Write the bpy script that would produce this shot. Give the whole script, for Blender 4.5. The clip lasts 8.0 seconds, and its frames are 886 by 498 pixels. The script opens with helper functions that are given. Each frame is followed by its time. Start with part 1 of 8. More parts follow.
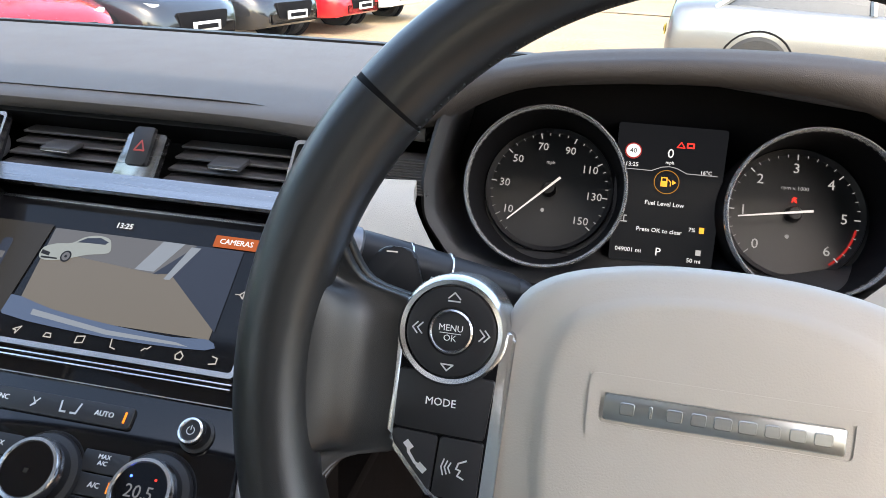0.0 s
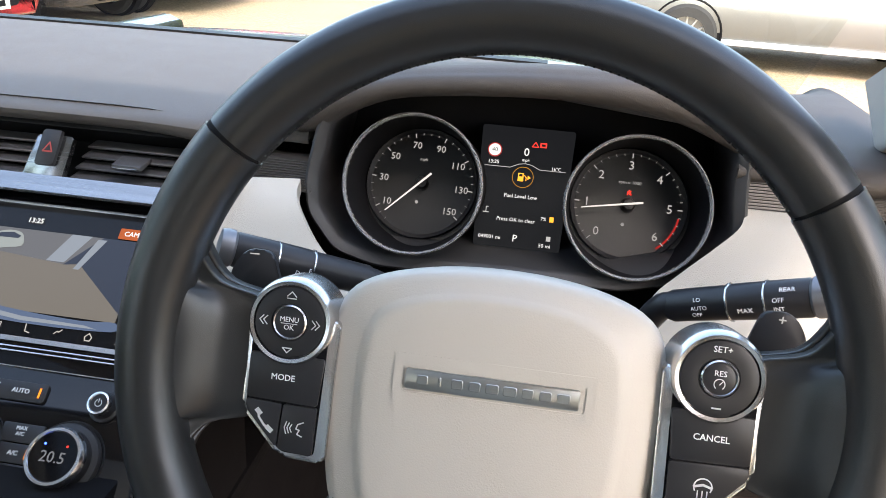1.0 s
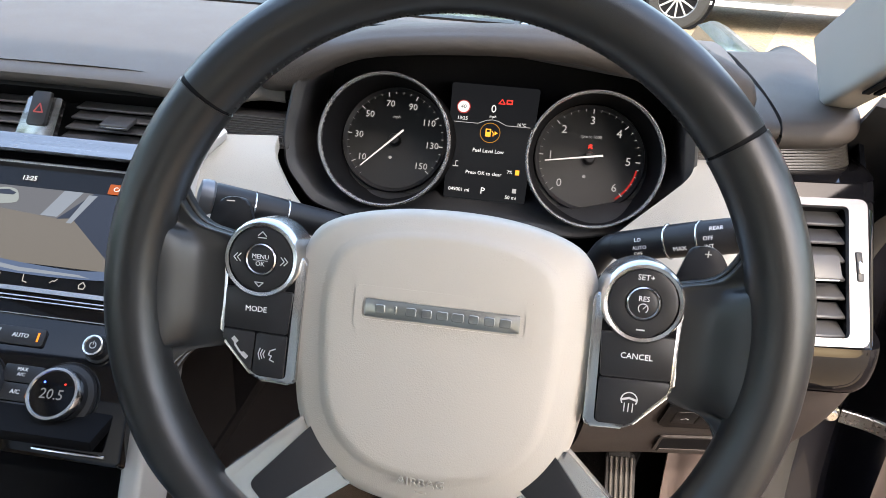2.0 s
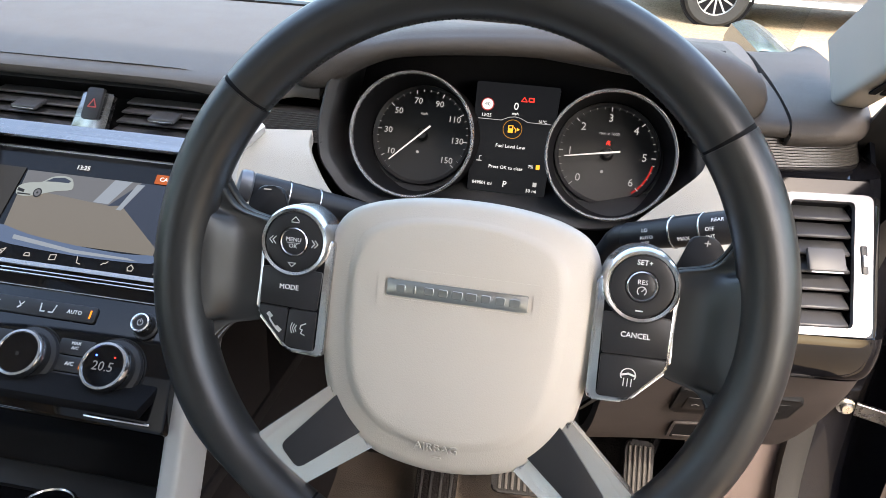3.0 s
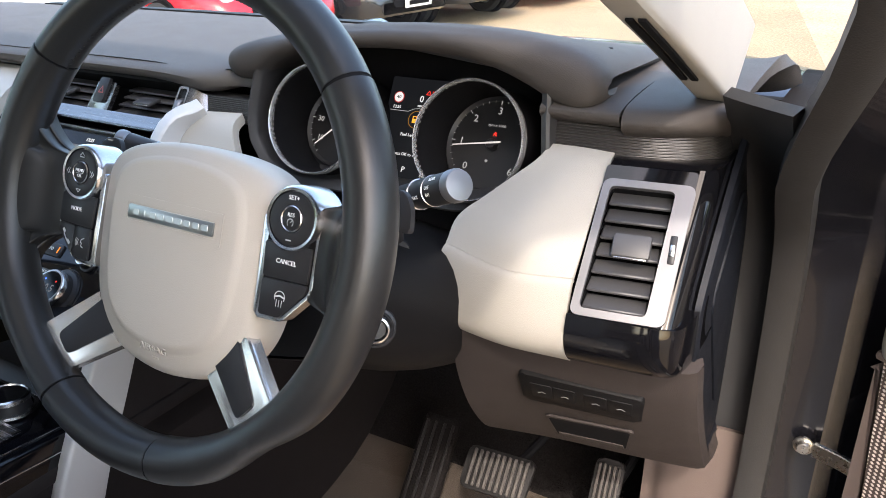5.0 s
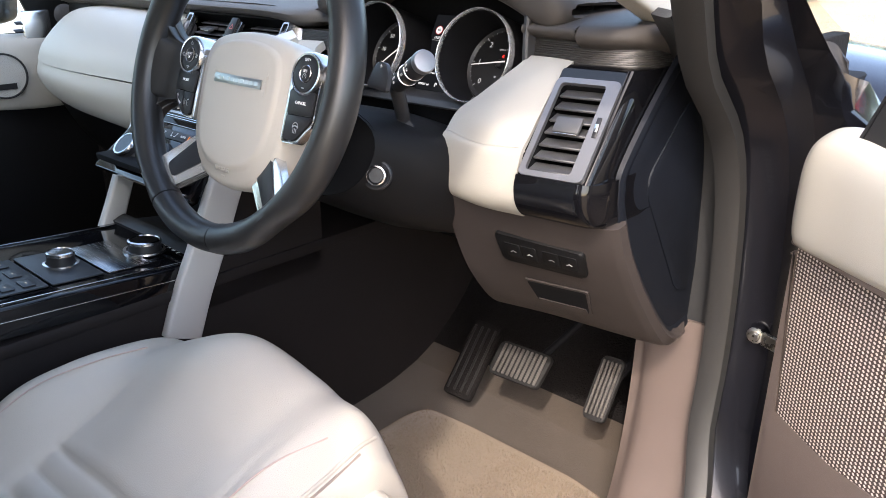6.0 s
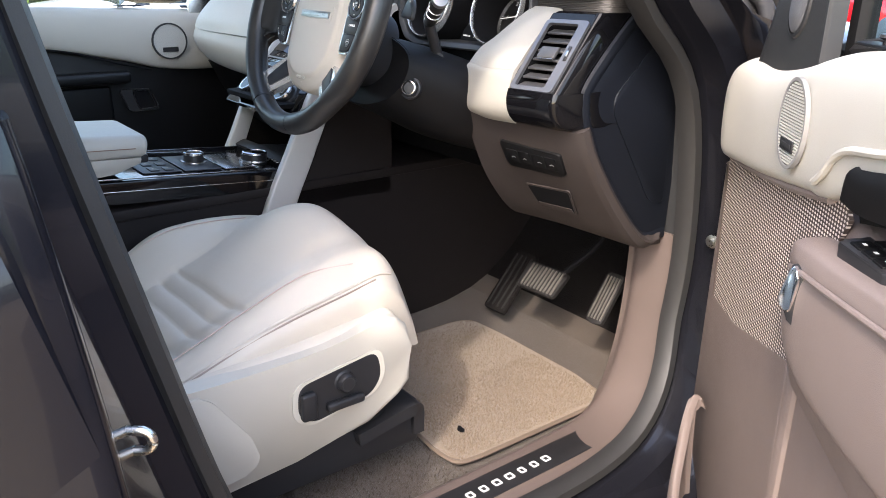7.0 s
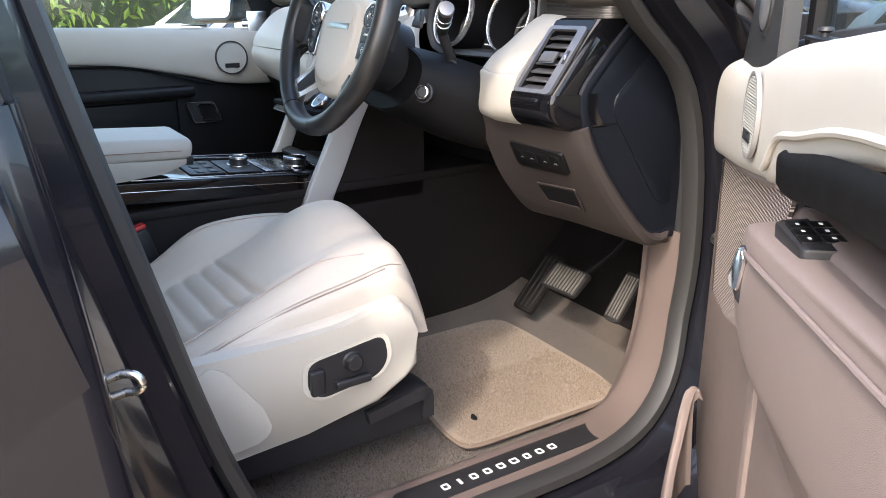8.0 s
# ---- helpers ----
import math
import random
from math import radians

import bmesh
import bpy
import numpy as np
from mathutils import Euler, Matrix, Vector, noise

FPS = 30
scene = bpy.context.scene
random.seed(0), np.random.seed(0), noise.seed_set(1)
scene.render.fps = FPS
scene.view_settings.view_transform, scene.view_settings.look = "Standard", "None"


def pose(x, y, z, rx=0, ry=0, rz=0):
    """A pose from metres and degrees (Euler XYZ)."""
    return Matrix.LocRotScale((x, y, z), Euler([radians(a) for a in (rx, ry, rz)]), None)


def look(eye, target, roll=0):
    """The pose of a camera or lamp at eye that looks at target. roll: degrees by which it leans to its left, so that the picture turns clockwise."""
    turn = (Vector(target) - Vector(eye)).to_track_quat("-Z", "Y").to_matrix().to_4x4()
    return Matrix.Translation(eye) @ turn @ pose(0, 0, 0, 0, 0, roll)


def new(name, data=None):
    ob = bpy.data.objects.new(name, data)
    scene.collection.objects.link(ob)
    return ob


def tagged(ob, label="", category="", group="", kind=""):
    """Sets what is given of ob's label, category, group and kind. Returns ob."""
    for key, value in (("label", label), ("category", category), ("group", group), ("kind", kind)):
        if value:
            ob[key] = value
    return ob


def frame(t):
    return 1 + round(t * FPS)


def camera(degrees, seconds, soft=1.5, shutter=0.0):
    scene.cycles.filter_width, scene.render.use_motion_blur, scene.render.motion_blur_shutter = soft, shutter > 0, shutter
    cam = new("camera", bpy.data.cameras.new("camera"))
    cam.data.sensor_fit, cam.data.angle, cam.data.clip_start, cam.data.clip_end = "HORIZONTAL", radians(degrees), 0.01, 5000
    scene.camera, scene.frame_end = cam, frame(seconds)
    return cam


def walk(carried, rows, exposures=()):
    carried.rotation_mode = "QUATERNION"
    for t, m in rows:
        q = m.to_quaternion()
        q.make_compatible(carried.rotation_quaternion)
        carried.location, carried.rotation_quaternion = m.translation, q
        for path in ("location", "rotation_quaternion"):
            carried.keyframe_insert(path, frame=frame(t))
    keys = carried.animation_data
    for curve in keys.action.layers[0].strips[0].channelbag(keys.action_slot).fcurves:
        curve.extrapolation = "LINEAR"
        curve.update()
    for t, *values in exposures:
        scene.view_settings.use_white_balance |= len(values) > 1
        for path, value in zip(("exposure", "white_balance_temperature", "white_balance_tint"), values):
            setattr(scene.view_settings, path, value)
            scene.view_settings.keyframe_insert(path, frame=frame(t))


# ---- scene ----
cam = camera(59.7, 8.0, 0.8)
PATH = [
    (0, (0.328, -0.270, 1.334), (-0.063, 1.569, 0.653), 2.8),
    (0.5, (0.368, -0.302, 1.363), (0.068, 1.536, 0.634), 3.3),
    (1, (0.393, -0.329, 1.386), (0.154, 1.504, 0.623), 3.8),
    (1.5, (0.404, -0.347, 1.384), (0.194, 1.476, 0.588), 3.9),
    (1.7, (0.413, -0.355, 1.387), (0.2, 1.458, 0.569), 3.7),
    (2.8, (0.433, -0.402, 1.398), (0.155, 1.383, 0.538), 3.0),
    (3, (0.438, -0.406, 1.402), (0.131, 1.377, 0.549), 3.0),
    (3.5, (0.454, -0.421, 1.406), (0.065, 1.354, 0.571), 2.9),
    (4, (0.504, -0.408, 1.391), (-0.024, 1.352, 0.603), 2.6),
    (4.5, (0.634, -0.373, 1.376), (-0.08, 1.333, 0.614), 1.6),
    (4.7, (0.706, -0.358, 1.377), (-0.09, 1.312, 0.616), 1.0),
    (5.8, (1.029, -0.441, 1.33), (-0.154, 0.996, 0.596), -0.2),
    (6, (1.096, -0.479, 1.317), (-0.149, 0.905, 0.585), 0.1),
    (6.5, (1.288, -0.551, 1.289), (-0.09, 0.714, 0.581), 0.7),
    (7, (1.459, -0.593, 1.248), (-0.03, 0.555, 0.568), 0.8),
    (7.5, (1.575, -0.566, 1.245), (0.002, 0.479, 0.586), 0.2),
    (8, (1.593, -0.547, 1.235), (-0.029, 0.436, 0.601), -0.6),
]
walk(cam, [(t, look(eye, target, roll)) for t, eye, target, roll in PATH], [(0, 3.16, 7400, 13), (1.5, 3.26, 7450, 13), (3.5, 3.31, 7450, 13), (4.5, 2.86, 7300, 13), (6.0, 3.08, 7050, 13), (8.0, 3.08, 7000, 12)])

# light: a high sun from behind and to the right of the car, and the open sky
SUN_WAY = Vector((-0.48, 0.87, -1.0)).normalized()
world = bpy.data.worlds.new("sky")
scene.world = world
world.use_nodes = True
sky = world.node_tree.nodes.new("ShaderNodeTexSky")
sky.sky_type, sky.sun_disc = "NISHITA", False
sky.sun_elevation = math.asin(-SUN_WAY.z)
sky.sun_rotation = math.atan2(-SUN_WAY.x, -SUN_WAY.y)
sky.air_density, sky.dust_density = 1.0, 2.0
world.node_tree.links.new(sky.outputs[0], world.node_tree.nodes["Background"].inputs[0])
world.node_tree.nodes["Background"].inputs[1].default_value = 0.15
sun = new("sun", bpy.data.lights.new("sun", "SUN"))
sun.data.energy, sun.data.angle, sun.data.color = 0.45, radians(1.5), (1.0, 0.97, 0.93)
sun.matrix_world = look((0, 0, 0), SUN_WAY)

# ---- shape tools ----
I4 = Matrix.Identity(4)
WORLD = {}


def thing(name, at, label, category, group="", kind=""):
    ob = new(name)
    ob.empty_display_size = 0.05
    WORLD[ob] = Matrix.Translation(at)
    ob.matrix_basis = WORLD[ob]
    return tagged(ob, label, category, group, kind)


def mesh_of(bm, name, mat, sharp=38):
    me = bpy.data.meshes.new(name)
    bmesh.ops.recalc_face_normals(bm, faces=bm.faces[:])
    bm.to_mesh(me)
    bm.free()
    me.shade_smooth()
    me.set_sharp_from_angle(angle=radians(sharp))
    if mat:
        me.materials.append(mat)
    return me


def part(name, bm, mat, parent, label="", m=I4, sharp=38):
    me = bm if isinstance(bm, bpy.types.Mesh) else mesh_of(bm, name, mat, sharp)
    ob = new(name, me)
    ob.parent = parent
    ob.matrix_parent_inverse = WORLD[parent].inverted()
    ob.matrix_basis = m
    WORLD[ob] = m
    return tagged(ob, label)


def solo(name, bm, mat, label, category, m=I4, kind="", group="", sharp=38):
    ob = new(name, mesh_of(bm, name, mat, sharp))
    ob.matrix_basis = m
    WORLD[ob] = m
    return tagged(ob, label, category, group, kind)


def add(bm, other, m=I4):
    """Puts the shape other into bm at the pose m."""
    other.transform(m)
    me = bpy.data.meshes.new("tmp")
    other.to_mesh(me)
    other.free()
    bm.from_mesh(me)
    bpy.data.meshes.remove(me)
    return bm


def box(sx, sy, sz, bevel=0.0, c=(0, 0, 0), seg=2):
    bm = bmesh.new()
    bmesh.ops.create_cube(bm, size=1)
    for v in bm.verts:
        v.co = Vector((v.co.x * sx + c[0], v.co.y * sy + c[1], v.co.z * sz + c[2]))
    if bevel:
        bmesh.ops.bevel(bm, geom=bm.edges[:], offset=bevel, segments=seg, profile=0.5, affect="EDGES")
    return bm


def rpoly(pts, r, n=4):
    """A polygon with rounded corners."""
    out = []
    k = len(pts)
    for i in range(k):
        p, a, b = Vector(pts[i]), Vector(pts[i - 1]), Vector(pts[(i + 1) % k])
        rr = r[i] if isinstance(r, (list, tuple)) else r
        if rr <= 0:
            out.append(p)
            continue
        da, db = (a - p), (b - p)
        cut = min(rr, da.length * 0.49, db.length * 0.49)
        s, e = p + da.normalized() * cut, p + db.normalized() * cut
        for j in range(n + 1):
            t = j / n
            out.append(s * (1 - t) ** 2 + p * (2 * t * (1 - t)) + e * t ** 2)
    return out


def prism(pts, depth, bevel=0.0, seg=2, both=False):
    """A flat plate with that outline from z = 0 to depth, its front edge rounded."""
    bm = bmesh.new()
    low = [bm.verts.new((p[0], p[1], 0)) for p in pts]
    top = [bm.verts.new((p[0], p[1], depth)) for p in pts]
    bm.faces.new(top)
    bm.faces.new(low[::-1])
    k = len(pts)
    for i in range(k):
        bm.faces.new((low[i], low[(i + 1) % k], top[(i + 1) % k], top[i]))
    if bevel:
        hit = set(top) | (set(low) if both else set())
        ed = [e for e in bm.edges if e.verts[0] in hit and e.verts[1] in hit and abs(e.verts[0].co.z - e.verts[1].co.z) < 1e-9]
        bmesh.ops.bevel(bm, geom=ed, offset=bevel, segments=seg, profile=0.5, affect="EDGES")
    return bm


def frame_plate(outer, inner, depth):
    """A plate with a hole: both outlines have the same number of points."""
    bm = bmesh.new()
    k = len(outer)
    rings = [[bm.verts.new((p[0], p[1], z)) for p in pts] for pts, z in ((outer, 0), (outer, depth), (inner, depth), (inner, 0))]
    for a in range(4):
        r, q = rings[a], rings[(a + 1) % 4]
        for i in range(k):
            bm.faces.new((r[i], r[(i + 1) % k], q[(i + 1) % k], q[i]))
    return bm


def circle(r, n=32, c=(0, 0)):
    return [(c[0] + r * math.cos(math.tau * i / n), c[1] + r * math.sin(math.tau * i / n)) for i in range(n)]


def lathe(profile, n=40):
    """A turned shape: (radius, height) pairs round the local z axis."""
    bm = bmesh.new()
    rows = []
    for r, z in profile:
        if r < 1e-6:
            rows.append([bm.verts.new((0, 0, z))])
        else:
            rows.append([bm.verts.new((r * math.cos(math.tau * i / n), r * math.sin(math.tau * i / n), z)) for i in range(n)])
    for a, b in zip(rows, rows[1:]):
        for i in range(n):
            j = (i + 1) % n
            if len(a) == 1 and len(b) > 1:
                bm.faces.new((a[0], b[i], b[j]))
            elif len(b) == 1 and len(a) > 1:
                bm.faces.new((a[i], a[j], b[0]))
            elif len(a) > 1:
                bm.faces.new((a[i], a[j], b[j], b[i]))
    return bm


def spline(pts, n, closed=False):
    """A smooth line through the points, n steps between each two."""
    pts = [Vector(p) for p in pts]
    k = len(pts)
    out = []
    for i in range(k if closed else k - 1):
        if closed:
            a, b, c, d = (pts[(i + j) % k] for j in (-1, 0, 1, 2))
        else:
            b, c = pts[i], pts[i + 1]
            a = pts[i - 1] if i else b * 2 - c
            d = pts[i + 2] if i + 2 < k else c * 2 - b
        for j in range(n):
            t = j / n
            out.append(0.5 * ((2 * b) + (c - a) * t + (2 * a - 5 * b + 4 * c - d) * t ** 2 + (3 * b - a - 3 * c + d) * t ** 3))
    if not closed:
        out.append(pts[-1])
    return out


def sweep(path, profile, closed=False, up=(0, 0, 1), caps=True):
    """Carries a closed outline (right, up) along a line."""
    bm = bmesh.new()
    path = [Vector(p) for p in path]
    up = Vector(up)
    k = len(path)
    rings = []
    for i, p in enumerate(path):
        a = path[i - 1] if i or closed else p
        b = path[(i + 1) % k] if i + 1 < k or closed else p
        d = (b - a).normalized()
        side = d.cross(up)
        side = side.normalized() if side.length > 1e-5 else Vector((1, 0, 0))
        top = side.cross(d)
        prof = profile(i / max(1, k - 1)) if callable(profile) else profile
        rings.append([bm.verts.new(p + side * x + top * y) for x, y in prof])
    n = len(rings[0])
    for i in range(k if closed else k - 1):
        r, q = rings[i], rings[(i + 1) % k]
        for j in range(n):
            bm.faces.new((r[j], r[(j + 1) % n], q[(j + 1) % n], q[j]))
    if caps and not closed:
        bm.faces.new(rings[0])
        bm.faces.new(rings[-1][::-1])
    return bm


def tube(path, r, n=10, closed=False, up=(0, 0, 1), flat=1.0):
    return sweep(path, [(r * x, r * flat * y) for x, y in circle(1, n)], closed, up)


def net(rows, su=4, sv=4, thick=0.0, back=None):
    """A smooth skin through rows of points; thick: it has that depth along back (or its own normals)."""
    fine = [spline(r, sv) for r in rows]
    cols = [spline(c, su) for c in zip(*fine)]
    grid = [list(r) for r in zip(*cols)]
    bm = bmesh.new()
    vs = [[bm.verts.new(p) for p in r] for r in grid]
    a, b = len(vs), len(vs[0])
    for i in range(a - 1):
        for j in range(b - 1):
            bm.faces.new((vs[i][j], vs[i][j + 1], vs[i + 1][j + 1], vs[i + 1][j]))
    if thick:
        bm.normal_update()
        off = [[v.co + (Vector(back) if back else -v.normal) * thick for v in r] for r in vs]
        lo = [[bm.verts.new(p) for p in r] for r in off]
        for i in range(a - 1):
            for j in range(b - 1):
                bm.faces.new((lo[i][j], lo[i + 1][j], lo[i + 1][j + 1], lo[i][j + 1]))
        rim = [(i, 0) for i in range(a)] + [(a - 1, j) for j in range(1, b)] + [(i, b - 1) for i in range(a - 2, -1, -1)] + [(0, j) for j in range(b - 2, 0, -1)]
        for (i, j), (k, l) in zip(rim, rim[1:] + rim[:1]):
            bm.faces.new((vs[i][j], lo[i][j], lo[k][l], vs[k][l]))
    return bm


def hull_loft(rings, closed=True, caps=True):
    """Joins rings of equally many points."""
    bm = bmesh.new()
    vs = [[bm.verts.new(p) for p in r] for r in rings]
    n = len(vs[0])
    for r, q in zip(vs, vs[1:]):
        for j in range(n if closed else n - 1):
            bm.faces.new((r[j], r[(j + 1) % n], q[(j + 1) % n], q[j]))
    if caps:
        bm.faces.new(vs[0][::-1])
        bm.faces.new(vs[-1])
    return bm


def words(body, size, mat, parent, m, name="lettering", depth=0.0002, align="CENTER"):
    """Raised letters on a face: x along the line, z out of the face."""
    cu = bpy.data.curves.new(name, "FONT")
    cu.body, cu.size, cu.extrude, cu.align_x, cu.align_y, cu.resolution_u = body, size, depth, align, "CENTER", 2
    tmp = bpy.data.objects.new(name, cu)
    me = bpy.data.meshes.new_from_object(tmp)
    bpy.data.objects.remove(tmp)
    me.name = name
    me.materials.append(mat)
    return part(name, me, mat, parent, "", m)


def at(m, x, y, z=0.0, rx=0, ry=0, rz=0):
    return m @ pose(x, y, z, rx, ry, rz)


def circle_bm(r, n=12):
    return prism(circle(r, n), 0.0002)


# ---- materials ----
def material(name, color, rough=0.5, metal=0.0, var=0.10, scale=6.0, grain=0.0, grain_scale=900.0, kind="noise", spec=0.5, coat=0.0, wear=0.06, stretch=None, fine=0.0, fine_scale=200.0, tint=None, sheen=0.0):
    """A surface with slow colour change, fine relief and uneven gloss."""
    ma = bpy.data.materials.new(name)
    ma.use_nodes = True
    nt = ma.node_tree
    nd, ln = nt.nodes, nt.links
    b = nd["Principled BSDF"]
    b.inputs["Metallic"].default_value = metal
    b.inputs["Specular IOR Level"].default_value = spec
    b.inputs["Coat Weight"].default_value = coat
    b.inputs["Coat Roughness"].default_value = 0.04
    b.inputs["Sheen Weight"].default_value = sheen
    co = nd.new("ShaderNodeTexCoord")
    src = co.outputs["Object"]
    if stretch:
        mp = nd.new("ShaderNodeMapping")
        mp.inputs["Scale"].default_value = stretch
        ln.new(src, mp.inputs[0])
        src = mp.outputs[0]
    big = nd.new("ShaderNodeTexNoise")
    big.inputs["Scale"].default_value, big.inputs["Detail"].default_value = scale, 6
    ln.new(src, big.inputs["Vector"])
    ramp = nd.new("ShaderNodeMix")
    ramp.data_type = "RGBA"
    c2 = tint or [min(1, c * (1 + var)) for c in color]
    ramp.inputs["A"].default_value = (*[c * (1 - var) for c in color], 1)
    ramp.inputs["B"].default_value = (*c2, 1)
    ln.new(big.outputs["Fac"], ramp.inputs["Factor"])
    col = ramp.outputs["Result"]
    if fine:
        fn = nd.new("ShaderNodeTexNoise")
        fn.inputs["Scale"].default_value, fn.inputs["Detail"].default_value = fine_scale, 3
        ln.new(src, fn.inputs["Vector"])
        cr = nd.new("ShaderNodeMapRange")
        cr.inputs["From Min"].default_value, cr.inputs["From Max"].default_value = 0.3, 0.7
        cr.inputs["To Min"].default_value, cr.inputs["To Max"].default_value = 1 - fine, 1 + fine
        ln.new(fn.outputs["Fac"], cr.inputs["Value"])
        mu = nd.new("ShaderNodeVectorMath")
        mu.operation = "SCALE"
        ln.new(col, mu.inputs[0])
        ln.new(cr.outputs[0], mu.inputs["Scale"])
        col = mu.outputs[0]
    ln.new(col, b.inputs["Base Color"])
    rr = nd.new("ShaderNodeMapRange")
    rr.inputs["To Min"].default_value, rr.inputs["To Max"].default_value = max(0.02, rough - wear), min(1, rough + wear)
    rn = nd.new("ShaderNodeTexNoise")
    rn.inputs["Scale"].default_value, rn.inputs["Detail"].default_value = scale * 5, 5
    ln.new(src, rn.inputs["Vector"])
    ln.new(rn.outputs["Fac"], rr.inputs["Value"])
    ln.new(rr.outputs[0], b.inputs["Roughness"])
    if grain:
        if kind == "leather":
            g = nd.new("ShaderNodeTexVoronoi")
            g.feature = "DISTANCE_TO_EDGE"
            out = g.outputs["Distance"]
        else:
            g = nd.new("ShaderNodeTexNoise")
            g.inputs["Detail"].default_value = 4
            out = g.outputs["Fac"]
        g.inputs["Scale"].default_value = grain_scale
        ln.new(src, g.inputs["Vector"])
        bu = nd.new("ShaderNodeBump")
        bu.inputs["Strength"].default_value = grain
        bu.inputs["Distance"].default_value = 1.0 / grain_scale
        ln.new(out, bu.inputs["Height"])
        ln.new(bu.outputs[0], b.inputs["Normal"])
    return ma


def glow(name, color, power):
    ma = bpy.data.materials.new(name)
    ma.use_nodes = True
    b = ma.node_tree.nodes["Principled BSDF"]
    b.inputs["Base Color"].default_value = (*[c * 0.1 for c in color], 1)
    b.inputs["Emission Color"].default_value = (*color, 1)
    b.inputs["Emission Strength"].default_value = power
    b.inputs["Roughness"].default_value = 0.3
    b.inputs["Specular IOR Level"].default_value = 0.12
    return ma


def clear_glass(name, color=(0.9, 0.95, 0.93), alpha=0.12):
    """Thin pane: mostly lets light through, with a mirror gloss."""
    ma = bpy.data.materials.new(name)
    ma.use_nodes = True
    nt = ma.node_tree
    nd, ln = nt.nodes, nt.links
    nd.remove(nd["Principled BSDF"])
    tr, gl, mx = nd.new("ShaderNodeBsdfTransparent"), nd.new("ShaderNodeBsdfGlossy"), nd.new("ShaderNodeMixShader")
    tr.inputs[0].default_value = (*color, 1)
    gl.inputs["Roughness"].default_value = 0.02
    fr, po, sc = nd.new("ShaderNodeLayerWeight"), nd.new("ShaderNodeMath"), nd.new("ShaderNodeMath")
    fr.inputs[0].default_value = 0.5
    po.operation, sc.operation = "POWER", "MULTIPLY_ADD"
    po.inputs[1].default_value, sc.inputs[1].default_value, sc.inputs[2].default_value = 5.0, 0.85, 0.045
    ln.new(fr.outputs["Facing"], po.inputs[0])
    ln.new(po.outputs[0], sc.inputs[0])
    ln.new(sc.outputs[0], mx.inputs[0])
    ln.new(tr.outputs[0], mx.inputs[1])
    ln.new(gl.outputs[0], mx.inputs[2])
    ln.new(mx.outputs[0], nd["Material Output"].inputs[0])
    return ma


BLACK_LEATHER = material("black_leather", (0.0135, 0.0135, 0.014), 0.36, grain=0.10, grain_scale=1700, kind="leather", wear=0.10, scale=14)
CREAM_LEATHER = material("cream_leather", (0.39, 0.37, 0.33), 0.5, grain=0.25, grain_scale=800, kind="leather", var=0.05)
SEAT_LEATHER = material("seat_leather", (0.46, 0.41, 0.345), 0.45, grain=0.3, grain_scale=700, kind="leather", var=0.06, scale=9)
PAD_CREAM = material("airbag_cream", (0.49, 0.445, 0.385), 0.48, grain=0.2, grain_scale=1200, var=0.03)
# cream leather copy made darker to offset the sun on the driver's fascia
FASCIA_DIMMED = material("fascia_cream_dimmed", (0.33, 0.31, 0.275), 0.6, grain=0.25, grain_scale=800, kind="leather", var=0.05, spec=0.2)
# cream plastic made darker to hold the shade on the windscreen pillars
PILLAR_SHADED = material("pillar_shaded_plastic", (0.34, 0.32, 0.285), 0.55, grain=0.25, grain_scale=1300, var=0.04, spec=0.3)
CREAM_PLASTIC = material("cream_plastic", (0.66, 0.61, 0.53), 0.45, grain=0.2, grain_scale=1500, var=0.04)
DASH_TOP = material("dash_soft_grey", (0.086, 0.078, 0.073), 0.62, grain=0.35, grain_scale=1000, kind="leather", var=0.08, spec=0.3)
HOOD_LEATHER = material("hood_leather", (0.046, 0.0405, 0.0375), 0.6, grain=0.35, grain_scale=1000, kind="leather", var=0.08, spec=0.25)
# one brown plastic in shaded and lit copies: knee darker, sill and door lighter
BROWN_SHADED = material("brown_plastic_shaded", (0.035, 0.0285, 0.0268), 0.55, grain=0.35, grain_scale=1200, var=0.08, spec=0.3)
SILL_BROWN_LIT = material("sill_brown_lit", (0.115, 0.088, 0.079), 0.5, grain=0.35, grain_scale=1200, var=0.12, spec=0.3)
DOOR_BROWN_LIT = material("door_brown_lit", (0.140, 0.109, 0.098), 0.55, grain=0.35, grain_scale=1200, var=0.08, spec=0.3)
BROWN_LEATHER = material("brown_leather", (0.165, 0.130, 0.118), 0.5, grain=0.3, grain_scale=800, kind="leather", var=0.06)
DARK_PLASTIC = material("dark_plastic", (0.006, 0.006, 0.0066), 0.5, grain=0.3, grain_scale=1300, var=0.1, spec=0.16)
DOOR_DARK = material("door_dark_plastic", (0.0065, 0.0065, 0.007), 0.42, grain=0.3, grain_scale=1100, var=0.1, spec=0.22)
NAVY_PLASTIC = material("navy_black_plastic", (0.0060, 0.0075, 0.0115), 0.5, grain=0.3, grain_scale=1300, var=0.12, spec=0.2)
GREY_TRIM = material("grey_plastic", (0.022, 0.0225, 0.024), 0.5, grain=0.3, grain_scale=1300)
GLOSS_BLACK = material("piano_black", (0.004, 0.004, 0.005), 0.06, coat=0.0, spec=0.32, wear=0.03)
SATIN_BLACK = material("satin_black", (0.019, 0.019, 0.021), 0.4, var=0.1, spec=0.3)
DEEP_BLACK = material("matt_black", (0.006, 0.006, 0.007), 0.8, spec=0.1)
CHROME = material("satin_chrome", (0.60, 0.60, 0.61), 0.24, metal=1.0, var=0.03, wear=0.06)
